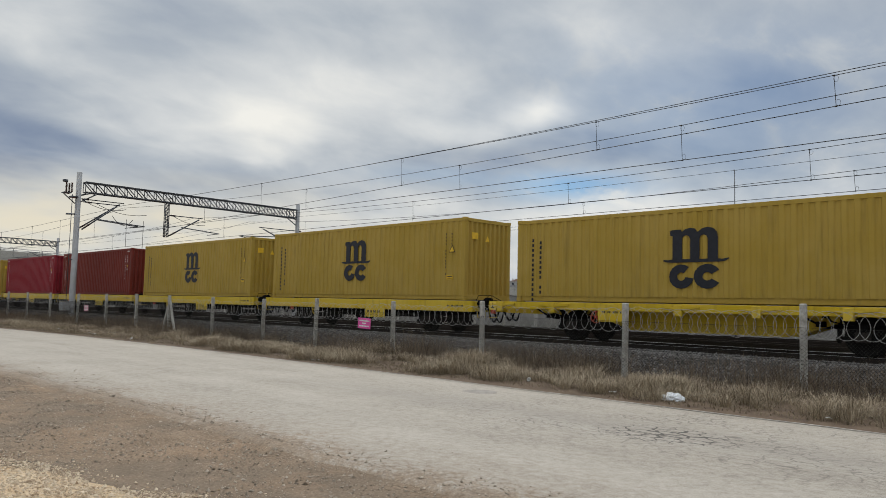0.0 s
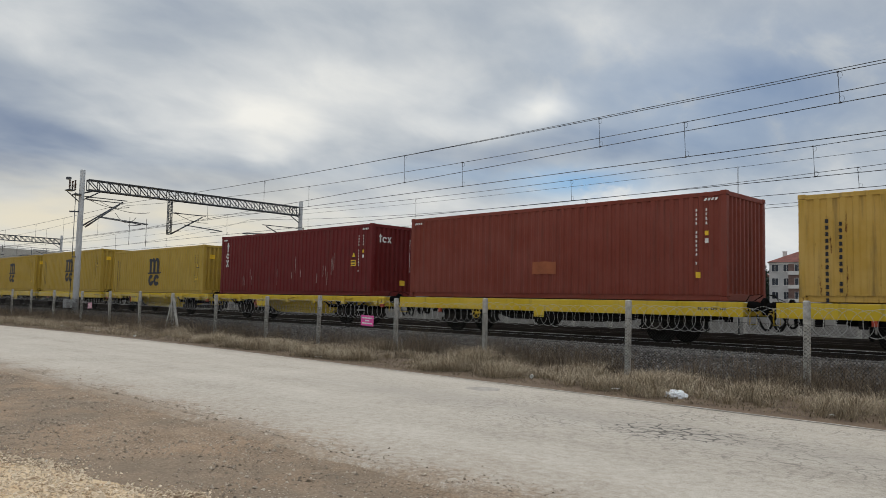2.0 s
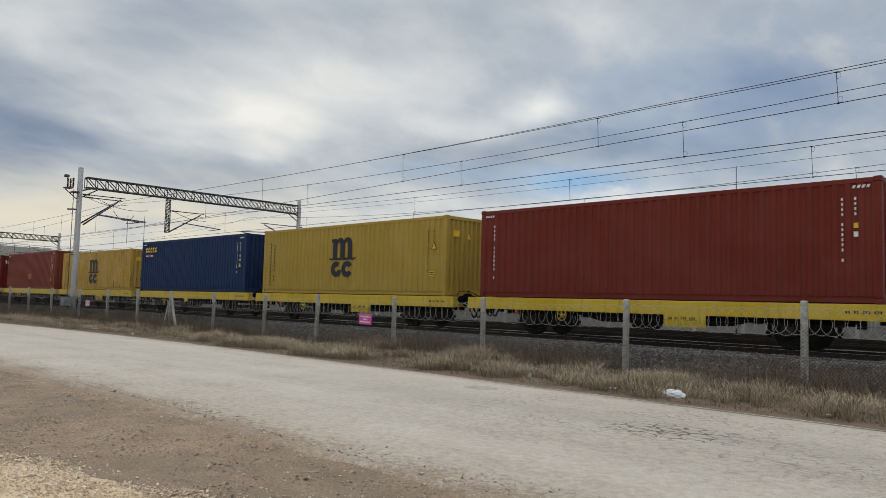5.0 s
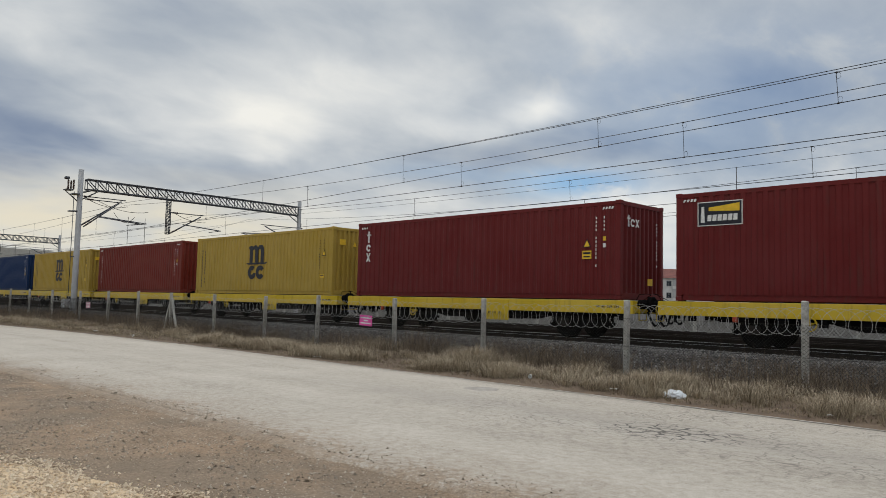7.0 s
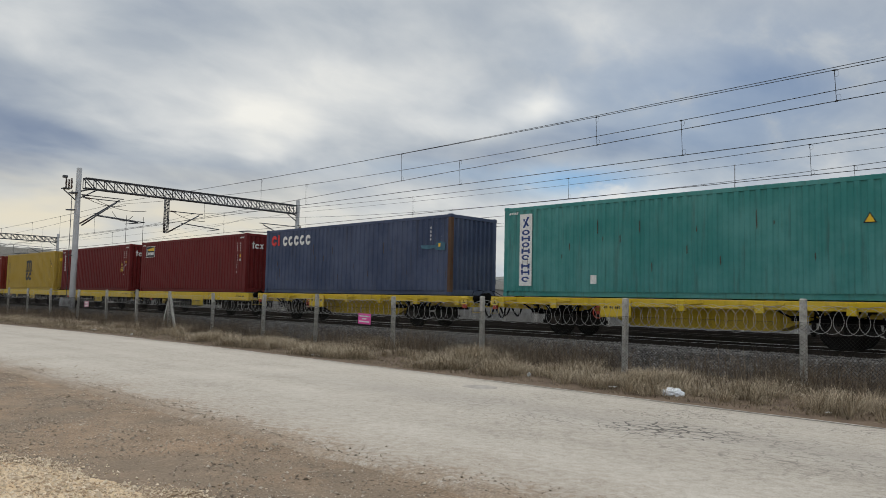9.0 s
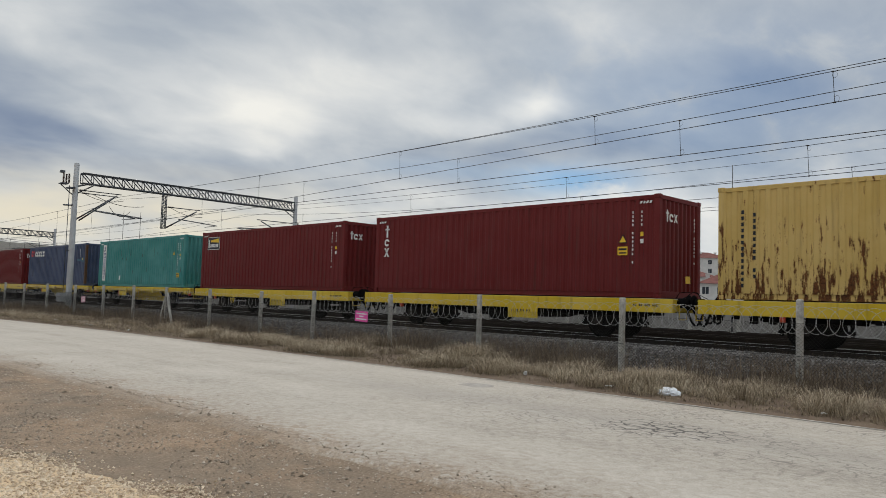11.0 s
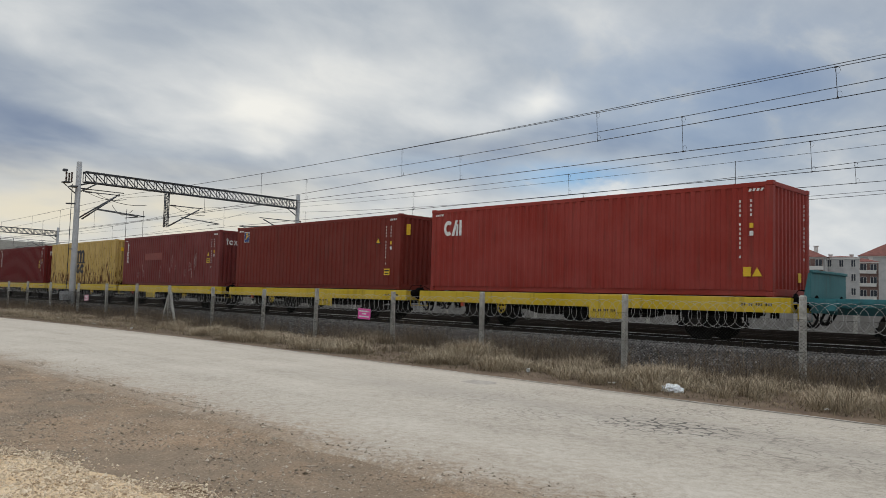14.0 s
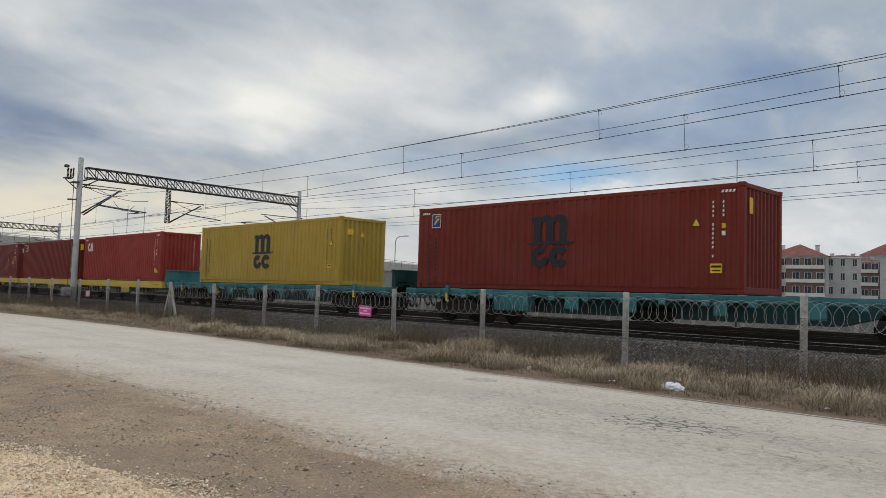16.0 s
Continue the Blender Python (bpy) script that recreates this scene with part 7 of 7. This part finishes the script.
def make_town():
    house("white rendered house with a red hipped tile roof", -104.5, 190.5, 33, 27, 15, 3, 3.25, RENDER_WHITE, 2.9, 7, 4, bays=((-11, -6, RENDER_GREY), (1, 5, RENDER_GREY)))
    house("pale upper house with brown roof on the slope", -126, 258, 40, 17, 12, 6, 3.2, RENDER_WHITE, 2.4, 4, 2, chimneys=3)
    house("apartment block with brown bays and white balconies", -63.4, 171.8, 12, 12, 14, 4, 3.05, RENDER_GREY, 3.0, 5, 3, bays=((-2.0, 5.6, RENDER_BROWN),), chimneys=3)
    house("white apartment block with plain upright windows", -56.0, 178.5, 18, 7.0, 13, 4, 3.1, RENDER_GREY, 0.5, 3, 3, chimneys=2, eave=0.2, pane=0.8)
    house("brown and cream apartment block with balconies", -57.0, 197, 20, 6.4, 12, 4, 3.1, RENDER_BROWN, 1.0, 3, 2, bays=((-2.6, 2.6, RENDER_BROWN),), eave=0.3)
    house("tall pale gabled block behind the others", -62, 250, 10, 22, 14, 5, 3.4, RENDER_GREY, 4.0, 4, 2, chimneys=0)
    house("small house with a red roof behind the conifer", -82, 196, 25, 10, 9, 3, 3.1, RENDER_WHITE, 2.2, 3, 2)
    house("low white house with a red tile roof by the line", -70.5, 152, 24, 9, 9, 2, 3.2, RENDER_WHITE, 2.2, 3, 2, chimneys=1)
    rng = random.Random(9)
    hill = bmesh.new()
    rows = []
    for i in range(41):
        u = i / 40
        x, y = -420 + 420 * u, 330 + 120 * u
        top = 15 + 6 * math.sin(u * 5.0 + 0.6) + 3 * noise.noise(Vector((u * 9, 0, 0)))
        rows.append([hill.verts.new((x + 60 * 0.3, y - 60, 0.0)), hill.verts.new((x, y, top * 0.6)), hill.verts.new((x - 10, y + 50, top)), hill.verts.new((x - 40, y + 160, top * 0.9))])
    for a, b in zip(rows, rows[1:]):
        for j in range(3):
            hill.faces.new((a[j], a[j + 1], b[j + 1], b[j])).smooth = True
    bmesh.ops.recalc_face_normals(hill, faces=hill.faces)
    structure(part("backdrop_hill", hill, HAZE_HILL), "low hazy hill behind the town")
    for i in range(16):
        u = 0.3 + 0.62 * i / 15 + rng.uniform(-0.01, 0.01)
        x, y = -420 + 420 * u, 330 + 120 * u
        top = 15 + 6 * math.sin(u * 5.0 + 0.6)
        house("distant pale hillside house with red roof", x + rng.uniform(-6, 6), y + rng.uniform(-15, 25), rng.uniform(20, 50), rng.uniform(9, 15), 10, 2, 3.2, rng.choice((RENDER_WHITE, RENDER_WHITE, RENDER_GREY)), 1.8, 3, 2,
              base=top * 0.55, group="houses on the hill", chimneys=1)


def make_hillside():
    rng = random.Random(21)
    for i in range(18):
        u = 0.245 + 0.235 * ((i * 7) % 18) / 17
        x, y = -420 + 420 * u, 330 + 120 * u
        near = rng.uniform(-50, 25)
        top = 15 + 6 * math.sin(u * 5.0 + 0.6)
        house("pale hillside house with a brown roof", x + 0.2 * near, y + near, rng.uniform(15, 50), rng.uniform(9, 14), 10, rng.choice((2, 2, 3)), 3.1, rng.choice((RENDER_WHITE, RENDER_GREY, RENDER_GREY)), 2.0, 3, 2,
              base=max(0.3, top * (0.62 + near * 0.009)), group="houses on the hill", chimneys=1)


def make_conifer(x, y, h, seed):
    t = empty("conifer_tree", "dark green conifer standing among the houses", "tree", "", pose(x, y, 0.2))
    bm = bmesh.new()
    lathe(bm, [(0.28, 0), (0.2, h * 0.5), (0.03, h)], 8, "z")
    part("trunk", bm, TWIG, t)
    rng = np.random.default_rng(seed)
    verts, faces = [], []
    for i in range(5200):
        u = rng.random() ** 0.8
        z = 1.2 + (h - 1.2) * u
        r = (1 - u) ** 0.75 * h * 0.60 * (0.75 + 0.25 * math.sin(z * 5.0)) * rng.uniform(0.25, 1.0) + 0.08
        a = rng.uniform(0, 2 * math.pi)
        c = np.array([math.cos(a) * r, math.sin(a) * r, z - 0.25 * r])
        d = rng.normal(0, 0.35, (3, 3)) * (0.5 + 0.6 * (1 - u))
        b = len(verts)
        verts.extend((c + d).tolist())
        faces.append((b, b + 1, b + 2))
    me = bpy.data.meshes.new("crown")
    me.from_pydata(verts, [], faces)
    part("crown", me, CONIFER, t)


def street_lamp(x, y, h, turn):
    s = empty("street_lamp", "tall grey street lamp with a curved arm", "street lamp", "lamps beyond the line", pose(x, y, 0.2, 0, 0, turn))
    bm = bmesh.new()
    tube(bm, [(0, 0, 0), (0, 0, h - 0.8), (0.15, 0, h - 0.3), (0.6, 0, h), (1.6, 0, h + 0.12)], 0.07, 6)
    part("pole", bm, MAST_GREY, s)
    part("lamp_head", boxed((1.4, 2.1, -0.13, 0.13, h + 0.06, h + 0.18), bevel=0.03), STEEL_DARK, s)


RAMP_LINE = ((-268, -130, 9.6), (-178, -5, 9.6), (-160, 20, 9.1), (-146.4, 36.2, 8.6), (-137.5, 45.3, 7.8), (-126, 70, 7.3), (-114.3, 97.6, 6.8), (-106, 130, 5.0), (-100, 160, 2.0))
VAN_WHITE = plain("white_van_paint", (0.75, 0.76, 0.77), 0.35, vary=0.06, scale=2, spec=0.5)
VAN = []


def make_van():
    """origin on the road under its middle, the front towards +x"""
    v = empty("white_van", "white panel van driving over the concrete ramp", "van", at=ramp_pose(0.0))
    bm = bmesh.new()
    slab(bm, [(-2.6, 0.45), (2.45, 0.45), (2.6, 0.6), (2.55, 1.05), (1.75, 1.25), (1.05, 2.15), (0.8, 2.3), (-2.5, 2.3), (-2.6, 2.2)], -0.95, 0.95)
    bmesh.ops.bevel(bm, geom=list(bm.edges), offset=0.05, segments=2, affect="EDGES")
    bmesh.ops.recalc_face_normals(bm, faces=bm.faces)
    body = part("body", bm, VAN_WHITE, v)
    for y in (-0.965, 0.955):
        bm = bmesh.new()
        slab(bm, [(0.15, 1.3), (1.55, 1.3), (0.95, 2.0), (0.15, 2.0)], y, y + 0.012)
        part("side_window", bm, GLASS_DARK, body, "dark side window")
    bm = bmesh.new()
    slab(bm, [(1.80, 1.27), (1.83, 1.30), (1.12, 2.13), (1.09, 2.10)], -0.8, 0.8)
    part("windscreen", bm, GLASS_DARK, body, "dark windscreen")
    for x in (-1.65, 1.65):
        for y in (-0.98, 0.76):
            bm = bmesh.new()
            lathe(bm, [(0.2, 0.0), (0.34, 0.02), (0.35, 0.11), (0.34, 0.2), (0.2, 0.22)], 18, "y")
            wheel = part("wheel", bm, RUBBER, v, at=pose(x, y, 0.35))
            rim = bmesh.new()
            lathe(rim, [(0.04, -0.012), (0.19, -0.008), (0.2, 0.0)], 14, "y")
            part("rim", rim, MAST_GREY, wheel)
    VAN.append(v)


def ramp_pose(t):
    """where the van stands on the ramp"""
    way = 12.8 * t + 62.0
    for (ax, ay, az), (bx, by, bz) in zip(RAMP_LINE, RAMP_LINE[1:]):
        a, b = Vector((ax, ay, az)), Vector((bx, by, bz))
        if way <= (b - a).length or (bx, by) == RAMP_LINE[-1][:2]:
            break
        way -= (b - a).length
    d = (b - a).normalized()
    side = Vector((-d.y, d.x, 0)).normalized()
    q = a + d * way + side * 2.4
    return pose(q.x, q.y, q.z + 0.01, 0, -math.degrees(math.asin(d.z)), math.degrees(math.atan2(d.y, d.x)))


def make_overpass():
    """a road ramp on a concrete wall, sinking as it comes nearer the town"""
    line = RAMP_LINE
    ramp_thing = empty("overpass_ramp", "grey concrete overpass ramp with railings beyond the tracks", "overpass", at=pose(0, 0, 0))
    wall, deck = bmesh.new(), bmesh.new()
    cols = []
    for i, (x, y, z) in enumerate(line):
        a = Vector(line[max(0, i - 1)]); b = Vector(line[min(len(line) - 1, i + 1)])
        d = (b - a); d.z = 0; d.normalize()
        nrm = Vector((-d.y, d.x, 0)) * 9
        cols.append((Vector((x, y, z)), nrm))
    for bm, lo, hi in ((wall, None, -1.0), (deck, -0.98, 0.0)):
        rings = []
        for p, nrm in cols:
            z0 = -0.2 if lo is None else p.z + lo
            off = Vector((0, 0, 0)) if lo is None else -nrm.normalized() * 0.3
            q = p + nrm
            rings.append([bm.verts.new(v) for v in ((p.x + off.x, p.y + off.y, z0), (p.x + off.x, p.y + off.y, p.z + hi), (q.x - off.x, q.y - off.y, p.z + hi), (q.x - off.x, q.y - off.y, z0))])
        for a, b in zip(rings, rings[1:]):
            for j in range(4):
                bm.faces.new((a[j], a[(j + 1) % 4], b[(j + 1) % 4], b[j]))
        bmesh.ops.recalc_face_normals(bm, faces=bm.faces)
    part("retaining_wall", wall, WALL_GREY, ramp_thing)
    part("deck_edge", deck, CONCRETE, ramp_thing)
    for (p, n1), (q, n2) in zip(cols, cols[1:]):
        bm = bmesh.new()
        ring = [[bm.verts.new(v) for v in (a + Vector((0, 0, 0.004)), a + Vector((0, 0, 0.8)), a + n.normalized() * 0.25 + Vector((0, 0, 0.8)), a + n.normalized() * 0.25 + Vector((0, 0, 0.004)))] for a, n in ((p, n1), (q, n2))]
        for j in range(4):
            bm.faces.new((ring[0][j], ring[0][(j + 1) % 4], ring[1][(j + 1) % 4], ring[1][j]))
        bm.faces.new(ring[0])
        bm.faces.new(ring[1][::-1])
        bmesh.ops.recalc_face_normals(bm, faces=bm.faces)
        part("parapet", bm, CONCRETE, ramp_thing)
    for (p, n1), (q, n2) in zip(cols, cols[1:]):
        bm = bmesh.new()
        for zz in (0.95, 1.25):
            rod(bm, p + Vector((0, 0, zz)), q + Vector((0, 0, zz)), 0.035, 5)
        part("railing", bm, STEEL_DARK, ramp_thing)
        n = max(2, int((q - p).length / 2.5))
        for i in range(n):
            a = p + (q - p) * i / n
            part("railing_post", rods((a, a + Vector((0, 0, 1.28)), 0.04), n=5), STEEL_DARK, ramp_thing)


make_ground()
make_road()
make_ballast()
make_loads()
make_wagons()
gantry(GANTRY_X, True)
gantry(-108.3, False)
make_wires()
make_far_pole()
make_fence()
warning_sign(-19.05, 0.975, 0.64, 0.34, 2, PINK)
warning_sign(-43.6, 1.0, 0.62, 0.32, -3, PINK_PALE)
make_far_side()
make_overpass()
make_van()
make_town()
make_hillside()
make_conifer(-79.4, 189, 14.6, 1)
make_conifer(-76.5, 194, 11.0, 2)
street_lamp(-80.3, 131.9, 10.4, 30)
street_lamp(-90.7, 78.4, 10.3, 40)
make_verge()
make_stones()
make_litter()
make_tracks()
motions()
